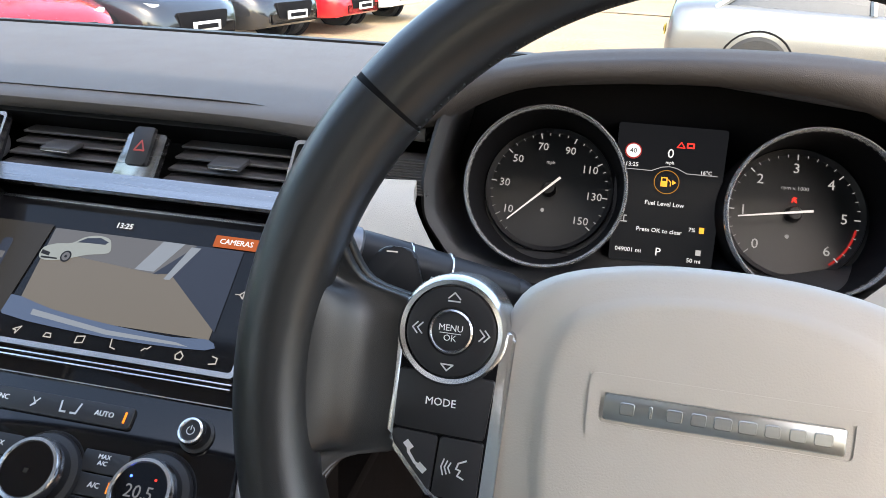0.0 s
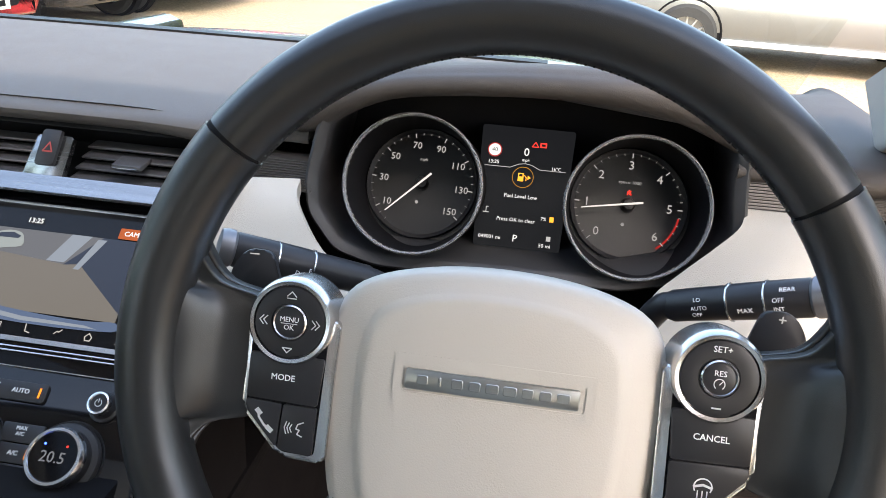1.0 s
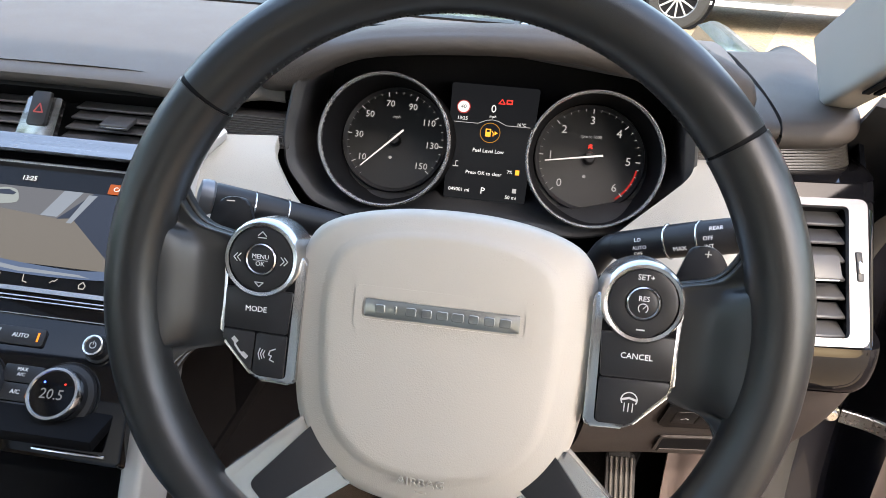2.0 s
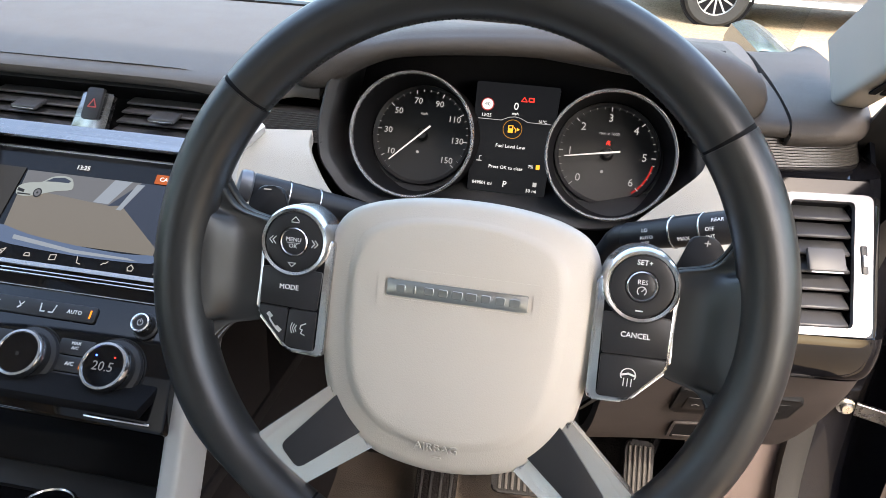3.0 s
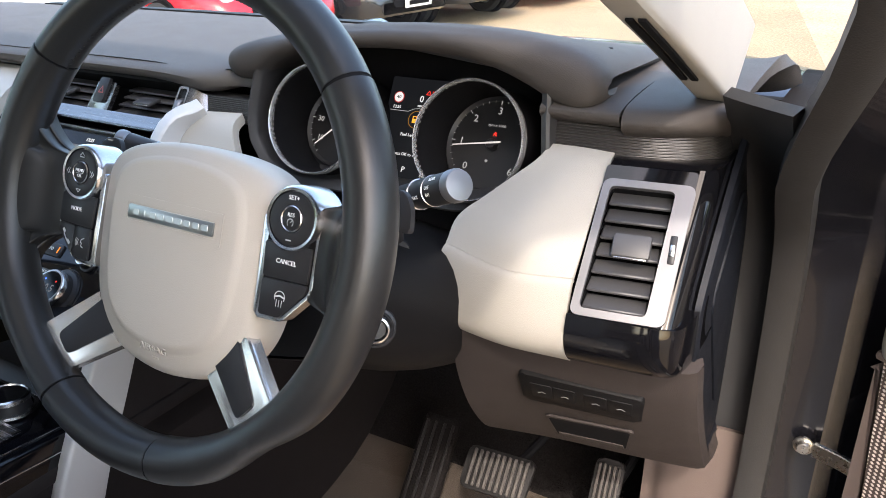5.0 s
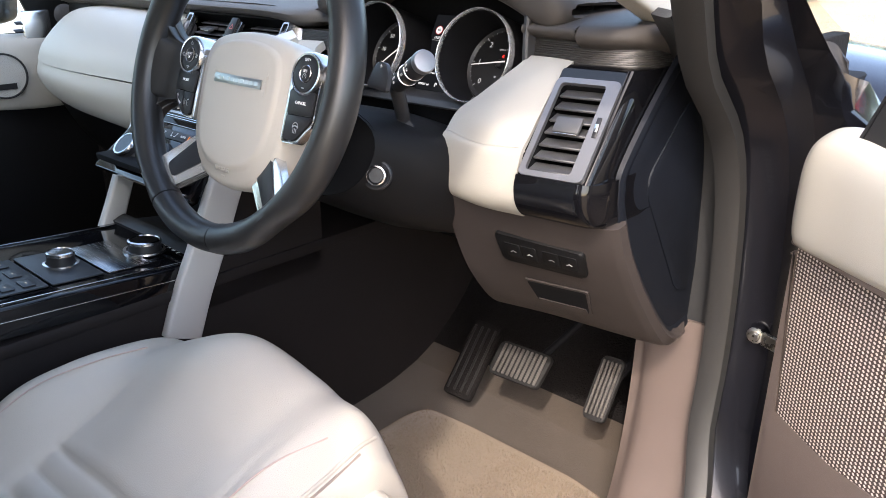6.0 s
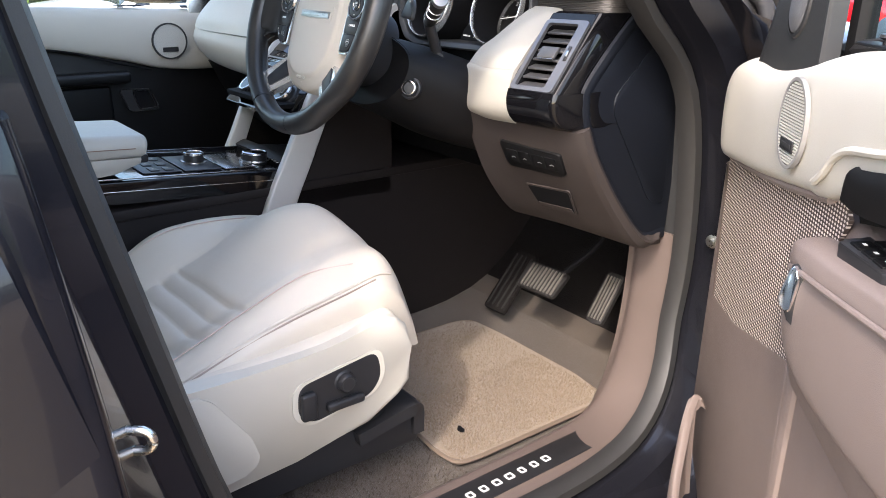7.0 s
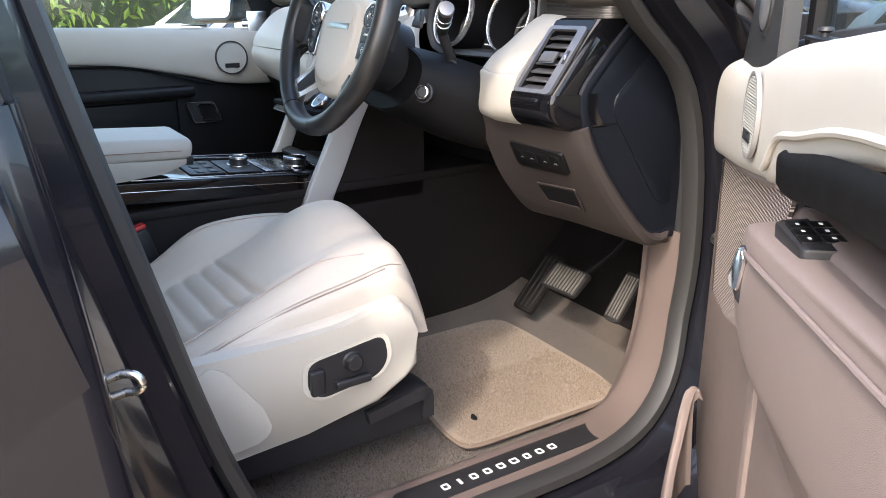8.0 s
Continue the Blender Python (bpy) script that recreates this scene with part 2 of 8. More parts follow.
BRIGHT_CHROME = material("bright_chrome", (0.88, 0.88, 0.89), 0.16, metal=1.0, var=0.03, wear=0.03)
BRUSHED = material("brushed_metal", (0.24, 0.24, 0.245), 0.24, metal=1.0, var=0.45, scale=30, stretch=(0.2, 6, 6), wear=0.12)
CARPET = material("carpet", (0.064, 0.049, 0.038), 0.95, grain=0.8, grain_scale=700, var=0.4, scale=4, fine=0.35, fine_scale=900, sheen=0.3, spec=0.1)
MAT_CARPET = material("mat_carpet", (0.34, 0.255, 0.175), 0.95, grain=0.8, grain_scale=420, var=0.4, scale=7, fine=0.25, fine_scale=600, tint=(0.18, 0.137, 0.10), sheen=0.3, spec=0.1)
# near-black copy of the carpet that paints in the footwell's shade
SHADED_CARPET = material("shaded_carpet", (0.0115, 0.0100, 0.0098), 0.95, grain=0.8, grain_scale=300, fine=0.4, fine_scale=400, spec=0.1)
RUBBER = material("rubber", (0.015, 0.014, 0.014), 0.6, grain=0.2, grain_scale=600, var=0.12, spec=0.25)
SEAL = material("seal_rubber", (0.017, 0.0165, 0.0165), 0.55, grain=0.2, grain_scale=700, var=0.1)
PAINT = material("dark_metallic_paint", (0.0098, 0.0100, 0.0135), 0.2, metal=0.25, coat=0.3, spec=0.3, fine=0.35, fine_scale=2500, var=0.08, wear=0.03)
STEEL = material("zinc_steel", (0.62, 0.60, 0.56), 0.28, metal=1.0, var=0.1, scale=40)
WHITE_INK = material("white_print", (0.8, 0.8, 0.8), 0.5, var=0.02)
WINDOW = clear_glass("window_glass")
TINT = clear_glass("tinted_glass", (0.06, 0.065, 0.065))
ADDED_ROOF_GLASS = clear_glass("added_roof_glass", (0.34, 0.36, 0.36))
GRAVEL = material("sandy_gravel", (0.36, 0.275, 0.18), 0.95, grain=0.9, grain_scale=60, var=0.25, scale=0.7, fine=0.25, fine_scale=35, spec=0.1)
LAMP_WHITE = glow("display_white", (0.85, 0.9, 0.95), 0.14)
LAMP_RED = glow("display_red", (0.9, 0.05, 0.04), 0.192)
LAMP_AMBER = glow("display_amber", (1.0, 0.42, 0.05), 0.192)
LAMP_GREY = glow("display_grey", (0.5, 0.52, 0.55), 0.12)
ORANGE_MARK = glow("orange_lamp", (1.0, 0.25, 0.03), 0.216)
SPOKE_SILVER = material("polished_silver", (0.72, 0.72, 0.71), 0.2, metal=0.82, var=0.05)
VENT_CHROME = material("vent_chrome", (0.19, 0.19, 0.20), 0.42, metal=0.75, spec=0.3, var=0.04)
# pale matt colour that paints in the bright reflection of the chrome badge
BADGE_GLINT = material("badge_glint", (0.62, 0.62, 0.61), 0.4, var=0.05)
CREASE_SHADE = material("crease_shade", (0.25, 0.20, 0.165), 0.7)
SILVER_DARK = material("dark_metal_strip", (0.066, 0.062, 0.060), 0.35, metal=0.6, var=0.06)
BRUSHED_BADGE = material("brushed_badge", (0.40, 0.41, 0.40), 0.32, metal=1.0, var=0.12, scale=40, stretch=(0.3, 8, 8))
GAUGE_INK = glow("gauge_print", (0.8, 0.82, 0.85), 0.065)
NEEDLE = glow("needle_white", (0.9, 0.9, 0.92), 0.11)
DIAL_FACE = material("dial_face", (0.010, 0.010, 0.011), 0.5, var=0.15)
DISPLAY_BACK = glow("display_dark", (0.0014, 0.0016, 0.002), 1.0)
LAMP_DIM = glow("display_dim", (0.35, 0.36, 0.38), 0.12)
READOUT = glow("knob_readout", (0.30, 0.33, 0.38), 0.06)
LAMP_RED_DIM = glow("display_red_dim", (0.5, 0.03, 0.03), 0.096)
LAMP_AMBER_DIM = glow("display_amber_dim", (0.6, 0.3, 0.05), 0.096)
BEZEL = material("bezel_grey", (0.026, 0.026, 0.028), 0.55, grain=0.2, grain_scale=1300, var=0.1)
PIC_YARD = glow("picture_yard", (0.185, 0.175, 0.160), 0.11)
PIC_WALL = glow("picture_wall", (0.145, 0.155, 0.175), 0.11)
PIC_SHADE = glow("picture_shade", (0.040, 0.053, 0.085), 0.11)
PIC_PALE = glow("picture_pale", (0.27, 0.32, 0.39), 0.11)
PIC_BLUE = glow("picture_blue", (0.10, 0.15, 0.26), 0.11)
PIC_FIELD = glow("picture_field", (0.042, 0.040, 0.037), 0.11)
PIC_CAR = glow("picture_silver", (0.33, 0.38, 0.39), 0.11)
PIC_DARK = glow("picture_dark", (0.02, 0.02, 0.022), 0.1)
PIC_TAB = glow("picture_tab", (0.45, 0.10, 0.02), 0.12)
PIC_ICON = glow("picture_icon", (0.5, 0.5, 0.5), 0.12)
STRUT = material("satin_silver_trim", (0.52, 0.51, 0.495), 0.4, metal=0.15, var=0.04)
HAZARD_RED = material("hazard_red", (0.55, 0.10, 0.09), 0.4)
SCREEN_GLASS = material("screen_glass", (0.008, 0.008, 0.009), 0.08, spec=0.15, wear=0.02)
BLUE_MARK = glow("blue_mark", (0.03, 0.1, 0.9), 0.9)
TUNNEL = material("tunnel_brown_black", (0.018, 0.0152, 0.0150), 0.6, grain=0.3, grain_scale=1200, spec=0.12)
SEAM_BROWN = material("brown_thread", (0.20, 0.12, 0.09), 0.7)
SLAT_GREY = material("vent_grey", (0.048, 0.047, 0.049), 0.45, grain=0.2, grain_scale=1300)
SEAM_RED = material("red_thread", (0.44, 0.33, 0.28), 0.7)
STITCH = material("pale_thread", (0.50, 0.45, 0.38), 0.8)
SHIELD = material("shield_plastic", (0.46, 0.43, 0.375), 0.5, grain=0.25, grain_scale=1300, var=0.04, spec=0.35)
RED_PLASTIC = material("red_plastic", (0.45, 0.03, 0.03), 0.4)
MAT_EDGE = material("mat_edge", (0.13, 0.095, 0.07), 0.9, grain=0.6, grain_scale=500)
PEDAL_WORN = material("worn_rubber", (0.09, 0.082, 0.075), 0.7, var=0.5, scale=30, grain=0.4, grain_scale=500, spec=0.3)
GRILLE = material("speaker_grille", (0.10, 0.10, 0.105), 0.5, grain=1.0, grain_scale=700, kind="leather", var=0.2)
SPEAKER_GAP = material("speaker_gap", (0.13, 0.125, 0.115), 0.7, var=0.05)
GREY_RING = material("grey_ring", (0.20, 0.195, 0.19), 0.4, var=0.05)
SPEAKER_PALE = material("pale_grille", (0.40, 0.39, 0.36), 0.6, grain=0.8, grain_scale=500, var=0.08)
ORANGE_PAINT = material("orange_plastic", (0.5, 0.14, 0.04), 0.5)
BRASSY = material("brass_grease", (0.45, 0.32, 0.16), 0.45, metal=0.4)
MIRROR = material("mirror", (0.9, 0.9, 0.9), 0.03, metal=1.0, var=0.0, wear=0.01)
TYRE = material("tyre", (0.022, 0.022, 0.022), 0.8, grain=0.4, grain_scale=80)
ALLOY = material("alloy", (0.62, 0.62, 0.62), 0.35, metal=0.8, var=0.05)
SILVER_PAINT = material("silver_paint", (0.20, 0.205, 0.205), 0.32, metal=0.55, coat=0.8, var=0.04)
SILL_PALE = material("pale_sill", (0.60, 0.60, 0.60), 0.35)
RED_PAINT = material("red_paint", (0.50, 0.012, 0.020), 0.25, coat=0.8, var=0.05)
BLACK_PAINT = material("black_paint", (0.018, 0.019, 0.022), 0.22, coat=0.9, var=0.05)
WHITE_PAINT = material("white_paint", (0.72, 0.73, 0.74), 0.3, coat=0.7, var=0.03)
CAR_GLASS = material("car_glass", (0.03, 0.036, 0.04), 0.06, coat=0.4, wear=0.02)
LAMP_GLASS = material("lamp_glass", (0.45, 0.47, 0.48), 0.1, coat=0.6, var=0.2, scale=20)
TAIL_RED = material("tail_red", (0.45, 0.02, 0.02), 0.2, coat=0.5)
PLATE_WHITE = material("plate_white", (0.75, 0.75, 0.73), 0.4)
PLATE_YELLOW = material("plate_yellow", (0.70, 0.50, 0.04), 0.4)
LEAF = material("leaves", (0.075, 0.13, 0.025), 0.6, var=0.4, scale=3.0, tint=(0.16, 0.24, 0.04))
LEAF_SHADE = material("leaf_shade", (0.012, 0.022, 0.006), 0.8, var=0.3)


def weave():
    """Brown cloth with small pale points in a staggered grid."""
    ma = material("woven_cloth", (0.105, 0.076, 0.068), 0.7, var=0.08)
    nt = ma.node_tree
    nd, ln = nt.nodes, nt.links
    b = nd["Principled BSDF"]
    co = nd.new("ShaderNodeTexCoord")
    sep = nd.new("ShaderNodeSeparateXYZ")
    ln.new(co.outputs["Object"], sep.inputs[0])
    waves = []
    for pick in (("X", "Y", 1.0), ("X", "Y", -1.0)):
        mul = nd.new("ShaderNodeMath")
        mul.operation = "MULTIPLY"
        mul.inputs[1].default_value = pick[2] * 1.45
        ln.new(sep.outputs[pick[1]], mul.inputs[0])
        ad = nd.new("ShaderNodeMath")
        ad.operation = "ADD"
        ln.new(sep.outputs[pick[0]], ad.inputs[0])
        ln.new(mul.outputs[0], ad.inputs[1])
        sc = nd.new("ShaderNodeMath")
        sc.operation = "MULTIPLY"
        sc.inputs[1].default_value = 500.0
        ln.new(ad.outputs[0], sc.inputs[0])
        si = nd.new("ShaderNodeMath")
        si.operation = "SINE"
        ln.new(sc.outputs[0], si.inputs[0])
        waves.append(si)
    both = nd.new("ShaderNodeMath")
    both.operation = "MULTIPLY"
    ln.new(waves[0].outputs[0], both.inputs[0])
    ln.new(waves[1].outputs[0], both.inputs[1])
    rg = nd.new("ShaderNodeMapRange")
    rg.inputs["From Min"].default_value, rg.inputs["From Max"].default_value = 0.05, 0.45
    ln.new(both.outputs[0], rg.inputs["Value"])
    mx = nd.new("ShaderNodeMix")
    mx.data_type = "RGBA"
    mx.inputs["A"].default_value = (0.055, 0.038, 0.034, 1)
    mx.inputs["B"].default_value = (0.58, 0.50, 0.46, 1)
    ln.new(rg.outputs[0], mx.inputs["Factor"])
    ln.new(mx.outputs["Result"], b.inputs["Base Color"])
    bu = nd.new("ShaderNodeBump")
    bu.inputs["Strength"].default_value, bu.inputs["Distance"].default_value = 0.6, 0.001
    ln.new(rg.outputs[0], bu.inputs["Height"])
    ln.new(bu.outputs[0], b.inputs["Normal"])
    return ma


WEAVE = weave()
RING_SILVER = material("dial_ring_silver", (0.80, 0.80, 0.80), 0.25, metal=0.8, var=0.03)

# ---- the car's body round the place ----
def yz_loop(pts, n=5):
    return spline([(0.0, y, z) for y, z in pts], n, True)


# outline of the driver's door opening: sill, front pillar, roof, middle pillar
OPENING = [(0.02, 0.516), (0.22, 0.520), (0.34, 0.565), (0.42, 0.67), (0.442, 0.85), (0.40, 1.08), (0.26, 1.215), (0.02, 1.42), (-0.20, 1.585),
           (-0.40, 1.63), (-0.52, 1.58), (-0.515, 1.40), (-0.478, 1.20), (-0.42, 0.95), (-0.362, 0.72), (-0.30, 0.585), (-0.20, 0.523)]


def ease(a, b, v):
    f = min(1.0, max(0.0, (v - a) / (b - a)))
    return f * f * (3 - 2 * f)


def grown(by, x):
    loop = [Vector((p.y, p.z)) for p in yz_loop(OPENING)]
    k = len(loop)
    out = []
    for i, p in enumerate(loop):
        d = (loop[(i + 1) % k] - loop[i - 1]).normalized()
        b = by + (min(by, 0.050) - by) * ease(1.06, 1.17, p.y) if p.x > -0.1 else by
        q = Vector((x, p.x + d.y * b, p.y - d.x * b))
        # the front edge stands further in, and the pillar leans in above the belt
        q.x -= 0.043 * ease(0.10, 0.32, q.y) * ease(0.52, 0.72, q.z) * (1 - ease(0.83, 0.95, x))
        if q.y > 0.0:
            lean = 0.98 - 0.118 * ease(1.06, 1.15, q.z) - 0.26 * max(0.0, q.z - 1.20)
        else:
            lean = 0.98 - 0.07 * ease(1.02, 1.16, q.z) - 0.32 * max(0.0, q.z - 1.16)
        if q.x > lean:
            q.x = lean + (q.x - lean) * 0.1
        out.append(q)
    return out


shell = thing("car_body", (0.9, 0, -0.05), "dark metallic car body round the open door", "car body", kind="structure")
jamb = hull_loft([grown(0.004, 0.795), grown(0.016, 0.80), grown(0.022, 0.815), grown(0.024, 0.855), grown(0.05, 0.868), grown(0.056, 0.90), grown(0.075, 0.93), grown(0.085, 0.955), grown(0.16, 0.962), grown(0.165, 0.80)], True, False)
part("door_jamb", jamb, PAINT, shell, "dark metallic painted door jamb")
seal = sweep(grown(0.004, 0.80), [(0.012, -0.016), (0.014, 0.008), (0.006, 0.016), (-0.006, 0.013), (-0.012, 0.0), (-0.010, -0.016)], True, (1, 0, 0))
part("door_seal", seal, SEAL, shell, "grey rubber door seal")
lip = sweep(grown(0.030, 0.845), [(x * 0.006, y * 0.006) for x, y in circle(1, 8)], True, (1, 0, 0))
part("outer_seal", lip, RUBBER, shell)

# floor and toe board
FLOOR_X = ((-0.72, 0.0), (-0.40, 0.0), (0.0, 0.0), (0.30, 0.002), (0.52, 0.0), (0.69, 0.0))
rows = [[(x, y, z + dz) for x, dz in FLOOR_X] for y, z in ((-1.7, 0.485), (-0.6, 0.488), (-0.2, 0.490), (0.2, 0.490), (0.42, 0.497), (0.53, 0.518))]
solo("floor", net(rows, 4, 3, 0.03), CARPET, "worn grey-brown carpet on the car floor", "carpet", kind="structure")
# the footwell's shade is put into near-black carpet and black closing boards
toe = thing("toe_board", (0.3, 0.8, 0.5), "carpeted toe board and footwell sides, their shade painted in", "footwell", kind="structure")
rows = [[(x, y, z + dz) for x, dz in FLOOR_X] for y, z in ((0.52, 0.514), (0.58, 0.54), (0.68, 0.62), (0.78, 0.76), (0.84, 0.95), (0.85, 1.15))]
part("carpet", net(rows[:2], 4, 3, 0.03), CARPET, toe, "grey-brown carpet under the pedals")
part("carpet", net(rows[1:], 4, 3, 0.03), SHADED_CARPET, toe)
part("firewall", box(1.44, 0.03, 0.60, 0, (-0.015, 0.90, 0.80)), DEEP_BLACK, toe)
part("kick_panel", box(0.03, 0.60, 0.76, 0.004, (-0.745, 0.62, 0.83)), SHADED_CARPET, toe)
part("kick_panel", box(0.03, 0.42, 0.72, 0.004, (0.714, 0.69, 0.83)), SHADED_CARPET, toe)
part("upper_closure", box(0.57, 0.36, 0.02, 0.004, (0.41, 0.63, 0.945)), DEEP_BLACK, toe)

# sill cover
sill = thing("sill_trim", (0.72, 0, 0.5), "brown plastic sill cover with a dark badge plate", "sill trim", kind="structure")
rows = []
for y, dx, dz in ((-1.2, 0, 0), (-0.36, 0, 0), (-0.1, 0, 0), (0.12, 0, 0), (0.27, -0.002, 0.001), (0.345, -0.008, 0.012), (0.40, -0.018, 0.05), (0.435, -0.024, 0.12), (0.452, -0.026, 0.21), (0.458, -0.026, 0.33)):
    rows.append([Vector((x + (dx if k < 4 else dx * 1.5), y + (0.012 if k < 2 else 0) * (1 if y > 0.3 else 0), z + dz)) for k, (x, z) in enumerate(((0.655, 0.478), (0.668, 0.497), (0.69, 0.503), (0.752, 0.506), (0.79, 0.503), (0.796, 0.49)))])
part("cover", net(rows, 5, 4, 0.006), SILL_BROWN_LIT, sill, "brown grained plastic")
plate = prism(rpoly([(-0.026, -0.23), (0.026, -0.23), (0.026, 0.185), (-0.012, 0.205), (-0.026, 0.19)], 0.008), 0.002, 0.001)
PLATE = pose(0.722, 0.13, 0.5045, 0, -1.5, 0)
badge_plate = part("badge_plate", plate, SATIN_BLACK, sill, "dark brushed badge plate", PLATE)
for i, w in enumerate((0.013, 0.005, 0.013, 0.013, 0.014, 0.015, 0.012, 0.013, 0.014)):
    edge = rpoly([(-w / 2, -0.0070), (w / 2, -0.0070), (w / 2, 0.0070), (-w / 2, 0.0070)], 0.003 if w > 0.01 else 0.001, 3)
    hole = rpoly([(0.0028 - w / 2, -0.0042), (w / 2 - 0.0028, -0.0042), (w / 2 - 0.0028, 0.0042), (0.0028 - w / 2, 0.0042)], 0.001, 3)
    part("badge_bar", frame_plate(edge, hole, 0.0012) if w > 0.01 else prism(edge, 0.0012), BADGE_GLINT, badge_plate, "", PLATE @ pose(0.002, -0.15 + 0.0262 * i, 0.002, 0, 0, 90))

# crumpled cover where the pillar meets the wing
rows = [[(0.777, 0.474, 1.222), (0.790, 0.462, 1.229), (0.802, 0.450, 1.224), (0.826, 0.474, 1.214), (0.848, 0.466, 1.199)],
        [(0.786, 0.470, 1.195), (0.800, 0.450, 1.200), (0.812, 0.476, 1.196), (0.832, 0.456, 1.188), (0.848, 0.472, 1.176)],
        [(0.800, 0.462, 1.166), (0.812, 0.474, 1.170), (0.822, 0.452, 1.166), (0.834, 0.474, 1.160), (0.846, 0.462, 1.152)],
        [(0.828, 0.470, 1.128), (0.836, 0.458, 1.133), (0.845, 0.474, 1.130), (0.854, 0.460, 1.124), (0.864, 0.470, 1.114)]]
part("hinge_cover", net(rows, 4, 4, 0.004), RUBBER, shell, "crumpled black rubber cover at the pillar foot", I4, 50)
part("clip", box(0.010, 0.008, 0.007, 0.002, (0.806, 0.462, 1.166)), BRASSY, shell, "small brass-coloured clip")

# pillar trim above the seal, grey
rows = [[(0.70, 0.466, 0.815), (0.728, 0.468, 0.815), (0.755, 0.455, 0.815)], [(0.70, 0.460, 0.95), (0.728, 0.462, 0.95), (0.755, 0.448, 0.95)],
        [(0.70, 0.440, 1.09), (0.728, 0.440, 1.09), (0.755, 0.418, 1.08)], [(0.695, 0.375, 1.18), (0.72, 0.372, 1.18), (0.752, 0.34, 1.17)], [(0.69, 0.30, 1.25), (0.72, 0.27, 1.25), (0.752, 0.22, 1.255)]]
part("pillar_trim", net(rows, 5, 4, 0.01), GREY_TRIM, shell, "grey plastic lower pillar trim")


def pillar(side):
    """Front pillar trim beside the windscreen, with its slotted vent."""
    t = thing("pillar_trim", (side * 0.68, 0.36, 1.24), "pale grey-beige windscreen pillar trim with a slotted vent", "pillar trim", kind="structure")
    rows = []
    for c, w in (((0.6755, 0.345, 1.234), 0.013), ((0.6745, 0.330, 1.241), 0.0155), ((0.664, 0.20, 1.297), 0.015), ((0.650, 0.083, 1.348), 0.0145), ((0.63, -0.06, 1.42), 0.018), ((0.58, -0.24, 1.60), 0.03)):
        c = Vector(c)
        ring = [c + Vector(p) for p in ((-w, 0.06, 0.05), (-w, 0.010, 0.012), (-w * 0.9, 0.001, 0.002), (-w * 0.5, 0, 0), (w * 0.5, 0, 0), (w * 0.9, 0.001, 0.002), (w, 0.010, 0.012), (w, 0.07, 0.06))]
        rows.append([Vector((side * p.x, p.y, p.z)) for p in ring])
    part("cover", net(rows, 5, 3, 0.004), PILLAR_SHADED, t)
    for off in (-0.0052, 0.0032):
        slot = [Vector((side * (x + off - 0.003), y - 0.0008, z - 0.0018)) for x, y, z in ((0.6735, 0.265, 1.2685), (0.6685, 0.20, 1.297), (0.6625, 0.138, 1.324))]
        part("vent_slot", sweep(slot, [(-0.0026, -0.001), (0.0026, -0.001), (0.0026, 0.001), (-0.0026, 0.001)], False, (0, -0.4, -0.916)), DEEP_BLACK, t, "dark vent slot")
    return t


for side in (1, -1):
    p = pillar(side)

# windscreen, roof, far side and rear of the cabin
glass = hull_loft([[(-0.74, 0.90, 1.17), (0, 1.0, 1.17), (0.74, 0.90, 1.17)], [(-0.58, -0.16, 1.68), (0, -0.10, 1.69), (0.58, -0.16, 1.68)]], False, False)
screen = solo("windscreen", glass, WINDOW, "clear sloping windscreen", "windscreen", kind="structure")
screen.visible_shadow = False
def roof_skin(parent, name, mat, line, xs, thick, way, label=""):
    """A roof in four pieces round the added light pane: front, rear and two sides."""
    fine = spline([(0, y, z) for y, z in line], 8)
    front, rear_part = [p for p in fine if p.y > -0.36], [p for p in fine if p.y < -1.34]
    middle = [front[-1]] + [p for p in fine if -1.34 <= p.y <= -0.36] + [rear_part[0]]
    for piece, cut in ((front, None), (middle, 1), (middle, -1), (rear_part, None)):
        cols = xs if cut is None else [c for c in xs if c[0] * cut >= 0.46]
        part(name, net([[(x, p.y, p.z - d) for x, d in cols] for p in piece], 1, 4, thick, way), mat, parent, label, I4, 60)


roof = thing("roof", (0, -0.9, 1.7), "pale headlining round a tinted pane added for light", "roof", kind="structure")
roof_skin(roof, "headlining", CREAM_PLASTIC, ((-0.10, 1.69), (-0.5, 1.735), (-1.2, 1.74), (-2.0, 1.70)), [(-0.745, 0.09), (-0.66, 0.035), (-0.46, 0.008), (-0.3, 0.0), (0.3, 0.0), (0.46, 0.008), (0.66, 0.035), (0.745, 0.09)], 0.02, (0, 0, 1), "pale cloth headlining")
# no roof glass is seen; this pane is added to brighten the cabin
pane = part("added_pane", net([[(x, y, z) for x in (-0.47, 0, 0.47)] for y, z in ((-0.33, 1.772), (-0.8, 1.798), (-1.38, 1.795))], 3, 3, 0.005), ADDED_ROOF_GLASS, roof, "unseen tinted roof pane added to let in light")
rear = thing("rear_cabin", (0, -2.1, 0.5), "dark rear wall and pillars of the cabin", "rear cabin", kind="structure")
rg0 = part("rear_window", box(1.3, 0.01, 0.5, 0, (0, -2.12, 1.43)), TINT, rear)
part("tailgate", box(1.6, 0.06, 0.7, 0.01, (0, -2.15, 0.85)), DARK_PLASTIC, rear)
part("side_panel", box(0.06, 1.5, 0.66, 0.01, (-0.80, -1.35, 0.83)), DARK_PLASTIC, rear)
part("side_panel", box(0.06, 1.0, 0.66, 0.01, (0.80, -1.55, 0.83)), DARK_PLASTIC, rear)
part("middle_pillar", box(0.07, 0.14, 0.62, 0.02, (-0.76, -0.60, 1.38)), DARK_PLASTIC, rear)
